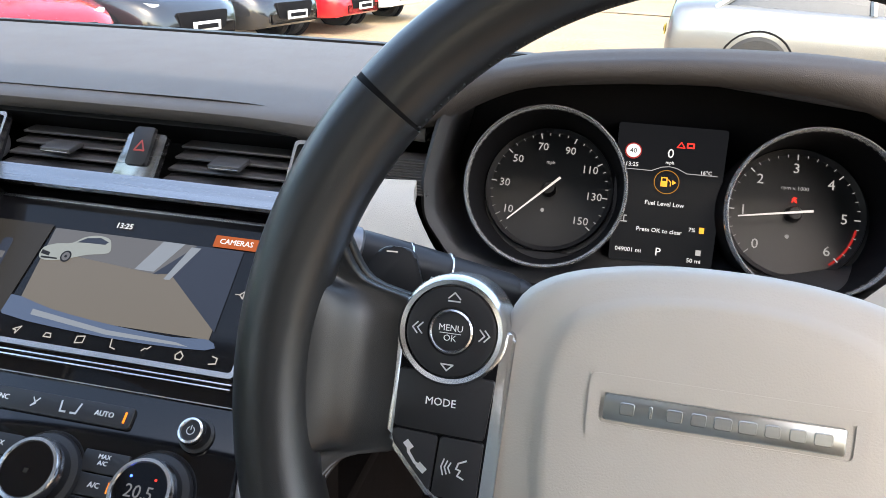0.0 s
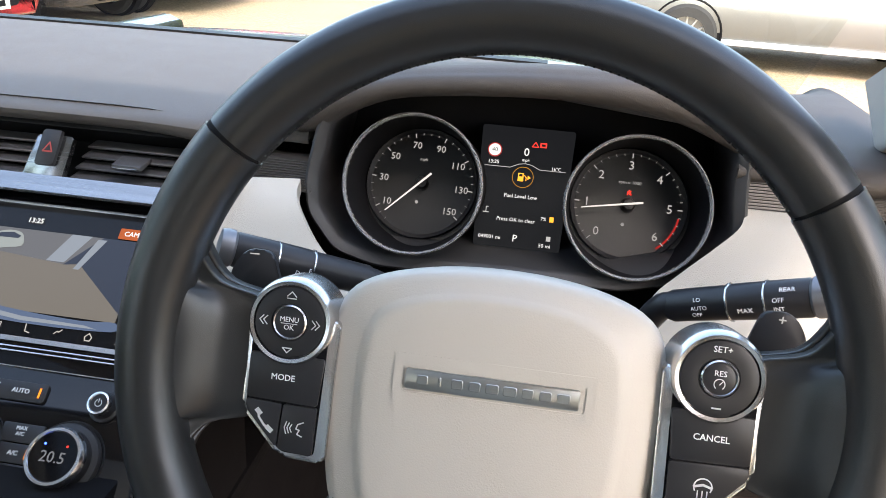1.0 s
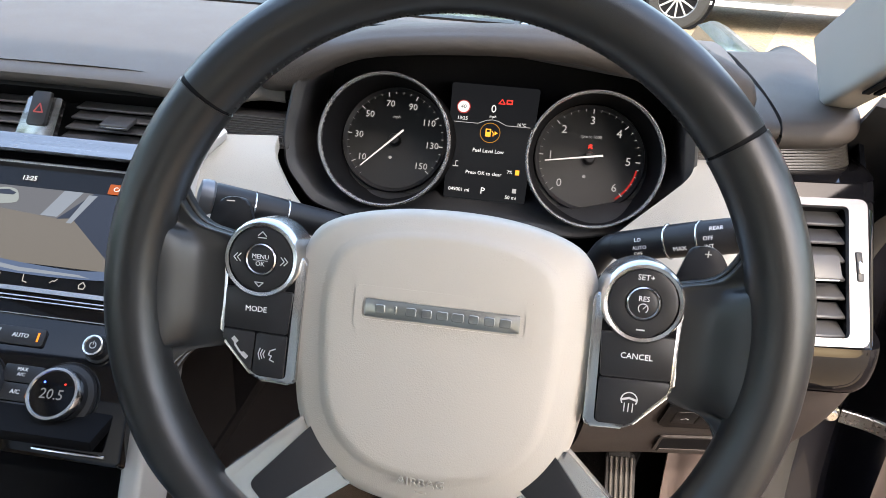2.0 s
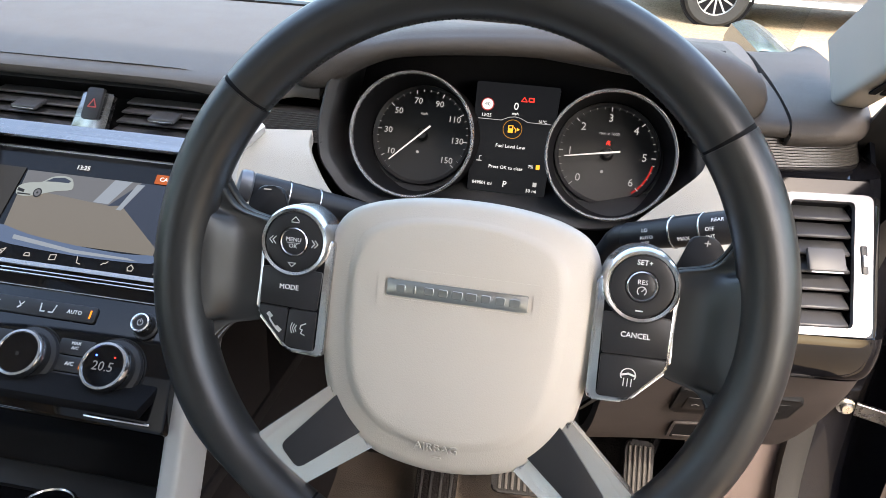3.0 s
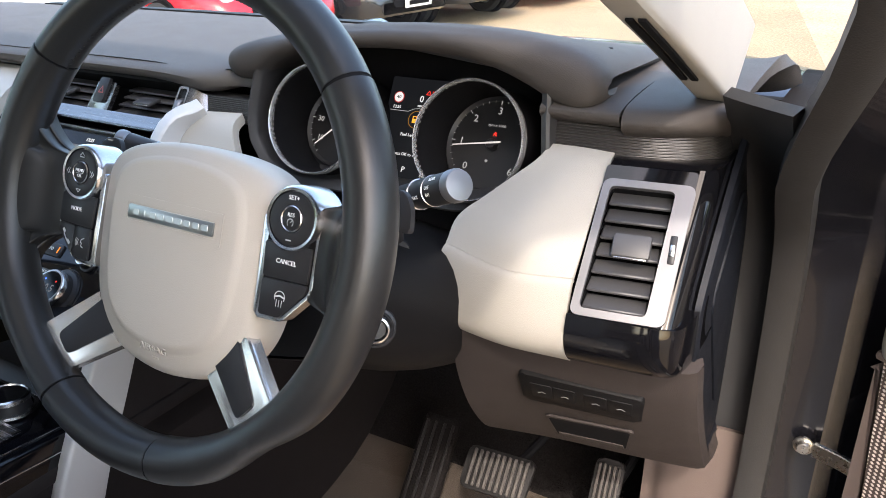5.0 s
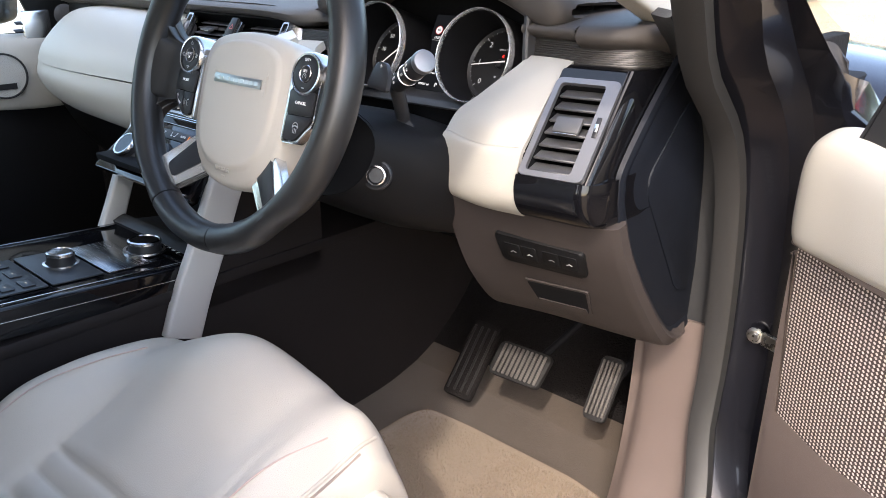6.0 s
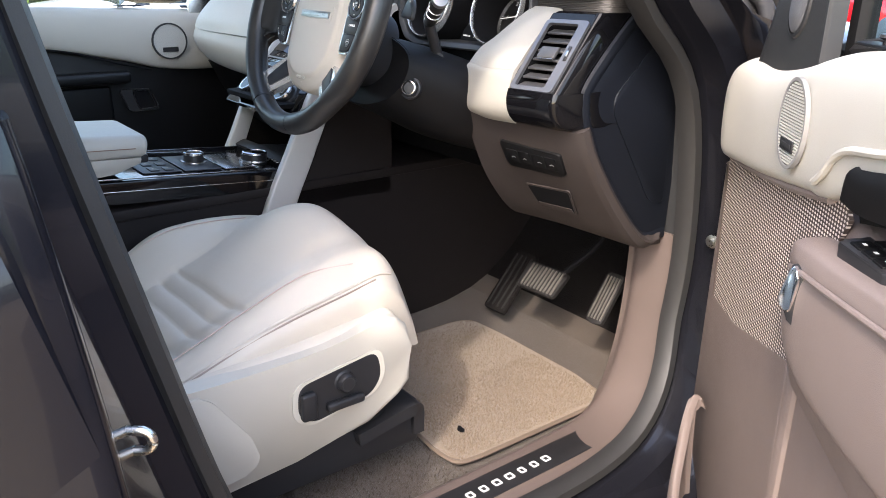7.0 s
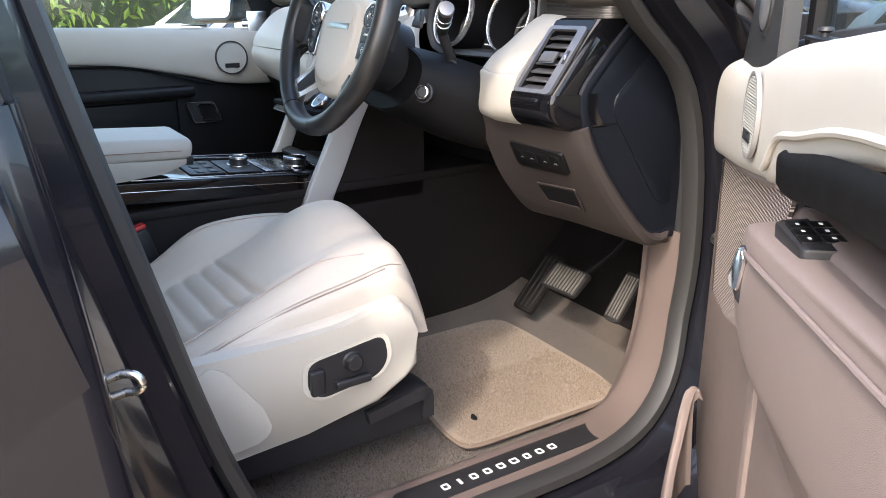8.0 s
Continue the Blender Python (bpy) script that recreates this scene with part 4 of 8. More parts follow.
badge = part("badge", prism(rpoly([(-0.0430, -0.0140), (0.0415, -0.0140), (0.0415, -0.0240), (-0.0430, -0.0240)], 0.0012), 0.0016, 0.0006), BRUSHED_BADGE, pad, "brushed metal badge", HUB @ pose(0, 0, 0.0192))
for i, w in enumerate((0.0055, 0.0014, 0.0058, 0.0056, 0.0064, 0.0066, 0.0055, 0.0058, 0.0064)):
    x = -0.0345 + 0.00855 * i
    part("badge_shape", prism(rpoly([(-w / 2, -0.0024), (w / 2, -0.0024), (w / 2, 0.0024), (-w / 2, 0.0024)], 0.0010, 2), 0.00035, 0.0003, 1), BRUSHED_BADGE, pad, "", HUB @ pose(x, -0.019, 0.0208))
words("AIRBAG", 0.0078, SHIELD, pad, HUB @ pose(-0.0035, -0.1148, 0.0167, 14), depth=0.0005)
part("seat_emblem", prism(rpoly([(-0.003, -0.0012), (0.003, -0.0012), (0.0035, 0.0012), (-0.0035, 0.0012)], 0.0008), 0.0006), PAD_CREAM, pad, "", HUB @ pose(-0.0035, -0.1222, 0.0130, 18))
part("hub", lathe([(0.0, -0.10), (0.06, -0.10), (0.062, -0.06), (0.070, -0.05), (0.072, -0.026), (0.06, -0.02), (0, -0.02)]), SATIN_BLACK, wheel, "", HUB @ pose(0, -0.04, 0))


def switch_pod(s):
    """Chrome-framed thumb switches: a round pad over a column of keys."""
    cx = s * 0.1045
    pod = part("switch_pod", prism(rpoly([(s * x, y) for x, y in ((0.1265, 0.001), (0.1265, -0.047), (0.105, -0.0695), (0.081, -0.0705), (0.079, 0.003))], 0.004), 0.0105, 0.002, 2), CHROME, wheel, "satin chrome switch frame", HUB @ pose(0, 0, 0.003))
    part("key_bed", prism(rpoly([(s * x, y) for x, y in ((0.1240, 0.0), (0.1240, -0.0462), (0.1040, -0.0668), (0.0865, -0.0672), (0.0845, 0.0))], 0.003), 0.001), DEEP_BLACK, pod, "", HUB @ pose(0, 0, 0.0132))
    barrel = lathe([(0.0, -0.012), (0.0232, -0.012), (0.0228, 0.008), (0.0217, 0.0135), (0.0205, 0.0150), (0.0187, 0.0146), (0.0183, 0.0118), (0.0, 0.0118)], 48)
    part("barrel", barrel, CHROME, pod, "polished chrome ring", HUB @ pose(cx, 0, 0.003))
    D = HUB @ pose(cx, 0, 0.0160)
    part("round_pad", lathe([(0, 0), (0.0182, 0), (0.0180, 0.0010), (0.0168, 0.0016), (0.0096, 0.0010), (0.0092, 0.0004), (0, 0.0004)], 40), SATIN_BLACK, pod, "", D)
    part("centre_ring", lathe([(0.0074, 0.0), (0.0086, 0.0), (0.0088, 0.0016), (0.0081, 0.0022), (0.0076, 0.0016)], 32), CHROME, pod, "", D @ pose(0, 0, 0.0002))
    part("centre_key", lathe([(0, 0.0020), (0.0060, 0.0019), (0.0076, 0.0012), (0.0078, 0.0), (0, 0)], 28), SATIN_BLACK, pod, "", D @ pose(0, 0, 0.0004))
    K = HUB @ pose(0, 0, 0.0140)
    keys = [((0.1235, -0.0170), (0.1235, -0.0402), (0.0868, -0.0412), (0.0850, -0.0170))]
    if s < 0:
        keys += [((0.1235, -0.0410), (0.1235, -0.0462), (0.1060, -0.0645), (0.1048, -0.0418)), ((0.1040, -0.0418), (0.1052, -0.0652), (0.0872, -0.0668), (0.0866, -0.0420))]
    else:
        keys += [((0.1235, -0.0410), (0.1235, -0.0462), (0.1045, -0.0662), (0.0872, -0.0668), (0.0866, -0.0420))]
    for k in keys:
        part("key", prism(rpoly([(s * x, y) for x, y in k], 0.0016), 0.0022, 0.0006), SATIN_BLACK, pod, "", K)
    return pod, D, K


PODS = {s: switch_pod(s) for s in (-1, 1)}


def stroke(pts, w, m, parent, name="symbol", mat=None):
    """A thin printed line."""
    bm = bmesh.new()
    for a, b in zip(pts, pts[1:]):
        a, b = Vector((*a, 0)), Vector((*b, 0))
        d = (b - a).normalized()
        n = Vector((-d.y, d.x, 0)) * w / 2
        e = d * w * 0.3
        vs = [bm.verts.new(p) for p in (a - e + n, a - e - n, b + e - n, b + e + n)]
        bm.faces.new(vs)
    bmesh.ops.solidify(bm, geom=bm.faces[:], thickness=0.00015)
    return part(name, bm, mat or WHITE_INK, parent, "", m)


pod, D, K = PODS[-1]
words("MENU", 0.0036, WHITE_INK, pod, D @ pose(0, 0.0014, 0.0024))
words("OK", 0.0036, WHITE_INK, pod, D @ pose(0, -0.0026, 0.0024))
stroke([(-0.0042, -0.0006), (0.0042, -0.0006)], 0.0003, D @ pose(0, 0, 0.0024), pod)
for x in (-0.0145, -0.0125, 0.0125, 0.0145):
    d = -0.002 if x < 0 else 0.002
    stroke([(x - d / 2, 0.0022), (x + d / 2, 0), (x - d / 2, -0.0022)], 0.0006, D @ pose(0, 0, 0.0018), pod)
for y, d in ((0.0130, 1), (-0.0130, -1)):
    stroke([(-0.0024, y), (0, y + d * 0.0024), (0.0024, y), (-0.0024, y)][: 4 if d < 0 else 3], 0.0006, D @ pose(0, 0, 0.0018), pod)
    if d > 0:
        stroke([(-0.0024, y - 0.001), (0.0024, y - 0.001)], 0.0006, D @ pose(0, 0, 0.0018), pod)
words("MODE", 0.0044, WHITE_INK, pod, K @ pose(-0.1055, -0.0285, 0.0024))
for line, w in (([(-0.1168, -0.0462), (-0.1160, -0.0500), (-0.1130, -0.0538), (-0.1092, -0.0556)], 0.0012), ([(-0.1172, -0.0464), (-0.1156, -0.0480)], 0.0026), ([(-0.1112, -0.0546), (-0.1092, -0.0562)], 0.0026)):
    stroke(line, w, K @ pose(0, 0, 0.0024), pod)
for k in range(3):
    stroke([(-0.0985 - 0.0014 * k, -0.0515 + 0.0006 * k), (-0.0995 - 0.0014 * k, -0.0535), (-0.0985 - 0.0014 * k, -0.0555 - 0.0006 * k)], 0.0006, K @ pose(0, 0, 0.0024), pod)
stroke([(-0.0925, -0.0498), (-0.0955, -0.0512), (-0.0962, -0.0535), (-0.0945, -0.0540), (-0.0955, -0.0562), (-0.0930, -0.0572)], 0.0007, K @ pose(0, 0, 0.0024), pod)
pod, D, K = PODS[1]
words("SET+", 0.0042, WHITE_INK, pod, D @ pose(0, 0.0136, 0.0018))
words("RES", 0.0038, WHITE_INK, pod, D @ pose(0, 0.0024, 0.0024))
stroke([(0.0025 * math.cos(radians(a)), -0.0026 + 0.0025 * math.sin(radians(a))) for a in range(-50, 231, 20)], 0.0005, D @ pose(0, 0, 0.0024), pod)
stroke([(0, -0.0028), (0.0014, -0.0012)], 0.0004, D @ pose(0, 0, 0.0024), pod)
stroke([(-0.002, -0.0142), (0.002, -0.0142)], 0.0008, D @ pose(0, 0, 0.0018), pod)
words("CANCEL", 0.0044, WHITE_INK, pod, K @ pose(0.1045, -0.0290, 0.0024))
stroke([(0.1035 + 0.0042 * math.cos(radians(a)), -0.0525 + 0.0040 * math.sin(radians(a))) for a in range(-30, 211, 20)], 0.0007, K @ pose(0, 0, 0.0024), pod)
stroke([(0.0993, -0.0527), (0.1035, -0.0515), (0.1077, -0.0527)], 0.0012, K @ pose(0, 0, 0.0024), pod)
for k in range(3):
    stroke([(0.1013 + 0.0022 * k, -0.0545), (0.1013 + 0.0022 * k, -0.0590)], 0.0006, K @ pose(0, 0, 0.0024), pod)

# lower spokes: chrome with a dark inlay
def rising(bm, side):
    """Lifts a spoke's flat outline from the hub up to the rim."""
    for v in bm.verts:
        f = ((side * v.co.x - 0.062) * 0.050 - (v.co.y + 0.108) * 0.038) / (0.050 ** 2 + 0.038 ** 2)
        v.co.z += 0.007 + 0.017 * f
    return bm


for s in (-1, 1):
    out = [(s * x, y) for x, y in ((0.1215, -0.1270), (0.0950, -0.1580), (0.0420, -0.1220), (0.0730, -0.0860))]
    arm = part("lower_spoke", rising(prism(rpoly(out, (0.010, 0.010, 0.003, 0.003)), 0.013, 0.0050, 4), s), SPOKE_SILVER, wheel, "polished silver lower spoke", HUB @ pose(0, 0, -0.010))
    inn = [(s * x, y) for x, y in ((0.1000, -0.1265), (0.0875, -0.1400), (0.0440, -0.1080), (0.0640, -0.0860))]
    part("inlay", rising(prism(rpoly(inn, (0.004, 0.004, 0.002, 0.002)), 0.0042, 0.0005), s), SATIN_BLACK, arm, "dark satin inlay", HUB @ pose(0, 0, 0.0004))
    # paddle behind the spoke
    part("shift_paddle", prism(rpoly([(s * x, y) for x, y in ((0.136, -0.030), (0.144, -0.004), (0.159, -0.003), (0.167, -0.014), (0.170, -0.032))], 0.005), 0.005, 0.0015, 2), SATIN_BLACK, wheel, "dark shift paddle", pose(0.38, 0.082, 1.203, 70.5, 0, -s * 6) @ pose(-s * 0.006, 0.008, 0))
words("+", 0.008, LAMP_GREY, wheel, pose(0.38, 0.082, 1.203, 70.5, 0, -6) @ pose(0.148, 0.0, 0.0055))
stroke([(-0.155, 0.002), (-0.150, 0.002)], 0.0007, pose(0.38, 0.082, 1.203, 70.5, 0, 6) @ pose(0.004, 0, 0.0052), wheel, "symbol", LAMP_GREY)


def stalk(s, marks):
    """A column stalk: dark barrel with chrome rings and a chrome end."""
    t = thing("wiper_stalk" if s > 0 else "light_stalk", (0.38 + s * 0.12, 0.09, 1.19), "dark control stalk with printed white symbols and chrome end", "control stalk")
    a, b = (Vector((0.480, 0.130, 1.174)), Vector((0.552, 0.094, 1.207))) if s > 0 else (Vector((0.284, 0.140, 1.161)), Vector((0.202, 0.102, 1.190)))
    d = (b - a).normalized()
    q = d.to_track_quat("Z", "Y").to_matrix().to_4x4()
    L = (b - a).length
    m = Matrix.Translation(a) @ q
    part("barrel", lathe([(0, 0), (0.0085, 0), (0.0102, 0.004), (0.0108, L * 0.44), (0.0111, L * 0.45), (0.0115, L * 0.70), (0.0115, L * 0.98), (0.0106, L), (0, L)], 32), SATIN_BLACK, t, "", m)
    for f in (0.45, 0.70):
        part("chrome_ring", lathe([(0.0110, 0), (0.0118, 0), (0.0120, 0.0010), (0.0110, 0.0014)], 32), CHROME, t, "", m @ pose(0, 0, L * f))
    part("end_cap", lathe([(0.0106, 0), (0.0122, 0.002), (0.0122, 0.007), (0.0110, 0.0100), (0.0045, 0.0110), (0, 0.0111)], 32), VENT_CHROME, t, "rounded satin chrome end", m @ pose(0, 0, L - 0.001))
    part("arm", tube(spline([a + d * 0.01, a - d * 0.004, Vector((0.38 + s * 0.088, 0.145, 1.150)), Vector((0.38 + s * 0.075, 0.165, 1.120))], 5), 0.0085, 12), SATIN_BLACK, t)
    part("boot", lathe([(0, 0), (0.017, 0), (0.016, 0.012), (0.012, 0.018), (0, 0.018)], 20), RUBBER, t, "", Matrix.Translation((0.38 + s * 0.072, 0.16, 1.110)) @ q)
    # the marks face the driver, reading along the barrel
    along = d * s
    front = (Vector((0, -1, 0)) - along * -along.y).normalized()
    for txt, f, h, size in marks:
        ang = math.asin(max(-0.95, min(0.95, h / 0.0115)))
        out = (Matrix.Rotation(-ang, 3, along) @ front).normalized()
        side = out.cross(along)
        p = a + d * (L * f) + out * 0.0118
        words(txt, size, WHITE_INK, t, Matrix(((along.x, side.x, out.x, p.x), (along.y, side.y, out.y, p.y), (along.z, side.z, out.z, p.z), (0, 0, 0, 1))), depth=0.0001)
    return t


stalk(1, (("LO", 0.26, 0.0075, 0.0036), ("AUTO", 0.27, 0.003, 0.0036), ("OFF", 0.25, -0.001, 0.0036), ("MAX", 0.58, 0.000, 0.0042), ("OFF", 0.80, 0.005, 0.0038), ("INT", 0.80, 0.000, 0.0038), ("REAR", 0.86, 0.0095, 0.0038)))
stalk(-1, (("D", 0.56, 0.000, 0.0042), ("F", 0.48, 0.003, 0.0038), ("i", 0.86, 0.003, 0.005)))

# ---- instruments ----
cluster = thing("instrument_cluster", (0.38, 0.3, 1.11), "black instrument cluster with two chrome-ringed dials", "instrument cluster")
outer = [(0.193, 1.188), (0.196, 1.158), (0.221, 1.127), (0.258, 1.117), (0.465, 1.120), (0.533, 1.137), (0.556, 1.172), (0.551, 1.215), (0.549, 1.248), (0.50, 1.268), (0.39, 1.279), (0.275, 1.273), (0.222, 1.254), (0.203, 1.236)]
o3 = [Vector((p.x, 0, p.y)) for p in rpoly(outer, 0.010, 4)]


def ring_at(inset, back):
    """The surround's outline drawn in by inset, that far behind its front."""
    k = len(o3)
    out = []
    for i, p in enumerate(o3):
        d = (o3[(i + 1) % k] - o3[i - 1]).normalized()
        q = p + Vector((-d.z, 0, d.x)) * inset
        out.append(Vector((q.x, 0.262 + (p.z - 1.14) * 0.14 + back, q.z)))
    return out


part("bezel", hull_loft([ring_at(0.0, 0.05), ring_at(-0.001, 0.010), ring_at(0.0005, 0.002), ring_at(0.003, 0.0), ring_at(0.0095, 0.004), ring_at(0.0110, 0.008), ring_at(0.0115, 0.04), ring_at(0.0115, 0.10)], True, False), BEZEL, cluster, "dark grey surround")
part("back_plate", box(0.39, 0.006, 0.17, 0, (0.372, 0.385, 1.185)), DEEP_BLACK, cluster, "", Matrix.Translation((0, 0, 0)))
TICK = GAUGE_INK


def dial(x, marks, first, step, minor, needle, span, red=None):
    m = pose(x, 0.3314, 1.1723, 61)
    ring = pose(x + 0.001, 0.271, 1.1905, 72)
    d = part("dial", lathe([(0, 0), (0.0545, 0), (0.0545, -0.004), (0, -0.004)], 56), DIAL_FACE, cluster, "black dial face", m)
    part("tunnel", lathe([(0.0520, -0.088), (0.0530, -0.04), (0.0562, -0.002), (0.0580, -0.002), (0.0575, -0.088)], 64), DEEP_BLACK, d, "", ring)
    part("chrome_ring", lathe([(0.0560, -0.004), (0.0566, 0.001), (0.0576, 0.0025), (0.0588, 0.001), (0.0590, -0.008), (0.058, -0.010)], 72), RING_SILVER, d, "thin chrome ring", ring)
    part("inner_ring", lathe([(0.0465, 0.0003), (0.0500, 0.0003), (0.0505, 0.003), (0.0500, 0.0045), (0.0463, 0.0012)], 56), SATIN_BLACK, d, "", m)
    for i, txt in enumerate(marks):
        a = radians(first + step * i)
        words(txt, 0.0088 if span else 0.0108, TICK, d, m @ pose(0.0358 * math.cos(a), 0.0358 * math.sin(a), 0.0006), "numeral")
    n = (len(marks) - 1) * minor + (minor if span else 0)
    bm = bmesh.new()
    for k in range(-(minor if span else 0) // 2 if span else 0, n + 1 - (minor if span else 0)):
        a = first + step * k / minor
        long = k % minor == 0
        add(bm, box(0.0042 if long else 0.0022, 0.0008 if long else 0.0004, 0.0003), pose(0, 0, 0.0022, 0, 0, a) @ pose(0.0445 if long else 0.0455, 0, 0))
    part("scale", bm, TICK, d, "", m)
    part("needle", prism([(-0.012, -0.0009), (0.041, -0.0004), (0.041, 0.0004), (-0.012, 0.0009)], 0.0012, 0.0003), NEEDLE, d, "white needle", m @ pose(0, 0, 0.009, 0, 0, needle))
    part("needle_hub", lathe([(0, 0.0075), (0.0045, 0.0072), (0.0058, 0.005), (0.006, 0), (0, 0)], 24), SATIN_BLACK, d, "", m)
    part("light_sensor", lathe([(0, 0.0008), (0.0015, 0.0008), (0.0015, 0), (0, 0)], 12), LAMP_DIM, d, "", m @ pose(-0.003, -0.017, 0))
    return d, m


speedo, m = dial(0.2840, [str(v) for v in range(10, 151, 20)], 212, -36.0, 4, 225, True)
words("mph", 0.0040, LAMP_DIM, speedo, m @ pose(-0.001, 0.0225, 0.0006))
tacho, m = dial(0.4676, [str(v) for v in range(7)], 225, -45, 5, 190, False)
words("rpm x 1000", 0.0042, LAMP_DIM, tacho, m @ pose(0, 0.0205, 0.0006))
stroke([(-0.0016, 0.0095), (0.0, 0.0135), (0.0018, 0.0095), (-0.0014, 0.012), (0.0016, 0.0130)], 0.0009, m @ pose(0, 0, 0.0006), tacho, "belt_lamp", LAMP_RED)
stroke([(0.0445 * math.cos(radians(a)), 0.0445 * math.sin(radians(a))) for a in range(-52, -5, 6)], 0.0016, m @ pose(0, 0, 0.0017), tacho, "red_zone", LAMP_RED_DIM)

S = pose(0.3745, 0.333, 1.1775, 61) @ Matrix.Scale(0.95, 4)
disp = part("display", prism(rpoly([(-0.040, -0.058), (0.040, -0.058), (0.044, 0.058), (-0.044, 0.058)], 0.003), 0.002), DISPLAY_BACK, cluster, "dark colour display", S)
F = S @ pose(0, 0, 0.0024)
words("0", 0.0110, LAMP_WHITE, disp, F @ pose(0.0, 0.034, 0))
words("mph", 0.0039, LAMP_WHITE, disp, F @ pose(0.0, 0.0265, 0))
part("speed_sign", lathe([(0, 0.0003), (0.0062, 0.0003), (0.0062, 0), (0, 0)], 28), LAMP_WHITE, disp, "", F @ pose(-0.030, 0.034, 0))
part("sign_edge", lathe([(0.0058, 0.0005), (0.0068, 0.0005), (0.0068, 0), (0.0058, 0)], 28), LAMP_RED_DIM, disp, "", F @ pose(-0.030, 0.034, 0))
words("40", 0.0058, DEEP_BLACK, disp, F @ pose(-0.030, 0.034, 0.0004))
words("13:25", 0.0049, LAMP_WHITE, disp, F @ pose(-0.030, 0.0225, 0))
words("16°C", 0.0044, LAMP_WHITE, disp, F @ pose(0.029, 0.0205, 0))
stroke([(-0.038, 0.0185), (-0.014, 0.0185), (-0.006, 0.0222), (0, 0.0232), (0.006, 0.0222), (0.014, 0.0185), (0.038, 0.0185)], 0.0006, F, disp, "line", LAMP_GREY)
stroke([(0.0015 + 0.0028, 0.040), (0.0105, 0.040), (0.0075, 0.0445), (0.0045, 0.040)], 0.0008, F, disp, "warning_lamp", LAMP_RED)
stroke([(0.0125, 0.0405), (0.0175, 0.0405), (0.0175, 0.0440), (0.0125, 0.0440), (0.0125, 0.0405)], 0.0012, F, disp, "brake_lamp", LAMP_RED)
stroke([(-0.001 + 0.0098 * math.cos(math.tau * k / 28), 0.010 + 0.0098 * math.sin(math.tau * k / 28)) for k in range(29)], 0.0006, F, disp, "circle", LAMP_AMBER_DIM)
part("fuel_lamp", box(0.0052, 0.0078, 0.0003, c=(-0.003, 0.010, 0)), LAMP_AMBER, disp, "", F)
part("fuel_lamp_window", box(0.0032, 0.0024, 0.0004, c=(-0.003, 0.0118, 0.0001)), DISPLAY_BACK, disp, "", F)
stroke([(0.0005, 0.012), (0.0022, 0.010), (0.0022, 0.007)], 0.0008, F, disp, "fuel_hose", LAMP_AMBER)
part("arrow", prism([(0.0035, 0.0080), (0.0065, 0.010), (0.0035, 0.0120)], 0.0003), LAMP_AMBER, disp, "", F)
words("Fuel Level Low", 0.0051, LAMP_WHITE, disp, F @ pose(-0.001, -0.0085, 0))
words("Press OK to clear", 0.0049, LAMP_WHITE, disp, F @ pose(-0.003, -0.0310, 0))
words("7%", 0.0046, LAMP_WHITE, disp, F @ pose(0.0225, -0.0275, 0))
part("fuel_mark", box(0.0038, 0.0048, 0.0003, c=(0.030, -0.0272, 0)), LAMP_AMBER, disp, "", F)
words("049001 mi", 0.0049, LAMP_WHITE, disp, F @ pose(-0.0255, -0.0490, 0))
words("P", 0.0092, LAMP_WHITE, disp, F @ pose(-0.002, -0.0485, 0))
words("50 mi", 0.0049, LAMP_WHITE, disp, F @ pose(0.026, -0.0525, 0))
part("range_mark", box(0.0040, 0.0044, 0.0003, c=(0.029, -0.0455, 0)), LAMP_GREY, disp, "", F)
stroke([(-0.034, -0.026), (-0.029, -0.026)], 0.0010, F, disp, "coolant_mark", LAMP_GREY)
stroke([(-0.0315, -0.026), (-0.0315, -0.021), (-0.0295, -0.021)], 0.0008, F, disp, "coolant_mark", LAMP_GREY)


# ---- centre of the dashboard ----
STACK = pose(-0.023, 0.230, 1.132, 41)


def on_stack(x, v, w=0.0):
    return STACK @ pose(x + 0.02, v, w)


def rect(x0, x1, y0, y1, r=0.002, n=3):
    return rpoly([(x0, y0), (x1, y0), (x1, y1), (x0, y1)], r, n)


# air vents over the screen, with the hazard switch between them
vents = thing("centre_vents", (-0.03, 0.26, 1.165), "black slatted centre air vents with silver dividers", "air vent")
SLOT = pose(-0.031, 0.2475, 1.1665, 59)
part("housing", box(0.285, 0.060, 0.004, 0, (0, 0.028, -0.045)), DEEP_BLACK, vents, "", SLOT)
# black plates paint in the shadow along the vents' upper and lower edges
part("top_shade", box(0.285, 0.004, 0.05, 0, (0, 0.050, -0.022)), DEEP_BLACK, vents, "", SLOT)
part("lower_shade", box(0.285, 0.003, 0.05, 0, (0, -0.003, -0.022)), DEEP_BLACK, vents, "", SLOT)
for x0, x1 in ((-0.128, -0.022), (0.018, 0.126)):
    for k, v in enumerate((0.010, 0.0205, 0.031, 0.041)):
        w = (x1 - x0) - 0.004
        part("slat", box(w, 0.0022, 0.016, 0.0008, seg=1), SLAT_GREY, vents, "", SLOT @ pose((x0 + x1) / 2 + 0.0025 * (k - 1), v, -0.013 - 0.002 * k, 38))
    tab = part("tab", box(0.027, 0.0045, 0.020, 0.0014), SLAT_GREY, vents, "", SLOT @ pose((x0 + x1) / 2 + 0.002, 0.0235, -0.003, 40))
    part("tab_edge", box(0.0245, 0.0012, 0.0012, 0.0003), CHROME, tab, "", SLOT @ pose((x0 + x1) / 2 + 0.002, 0.0165, 0.0050, 40))
part("lower_lip", box(0.262, 0.0022, 0.004, 0.0008, (0, -0.001, 0.001)), CHROME, vents, "", SLOT)
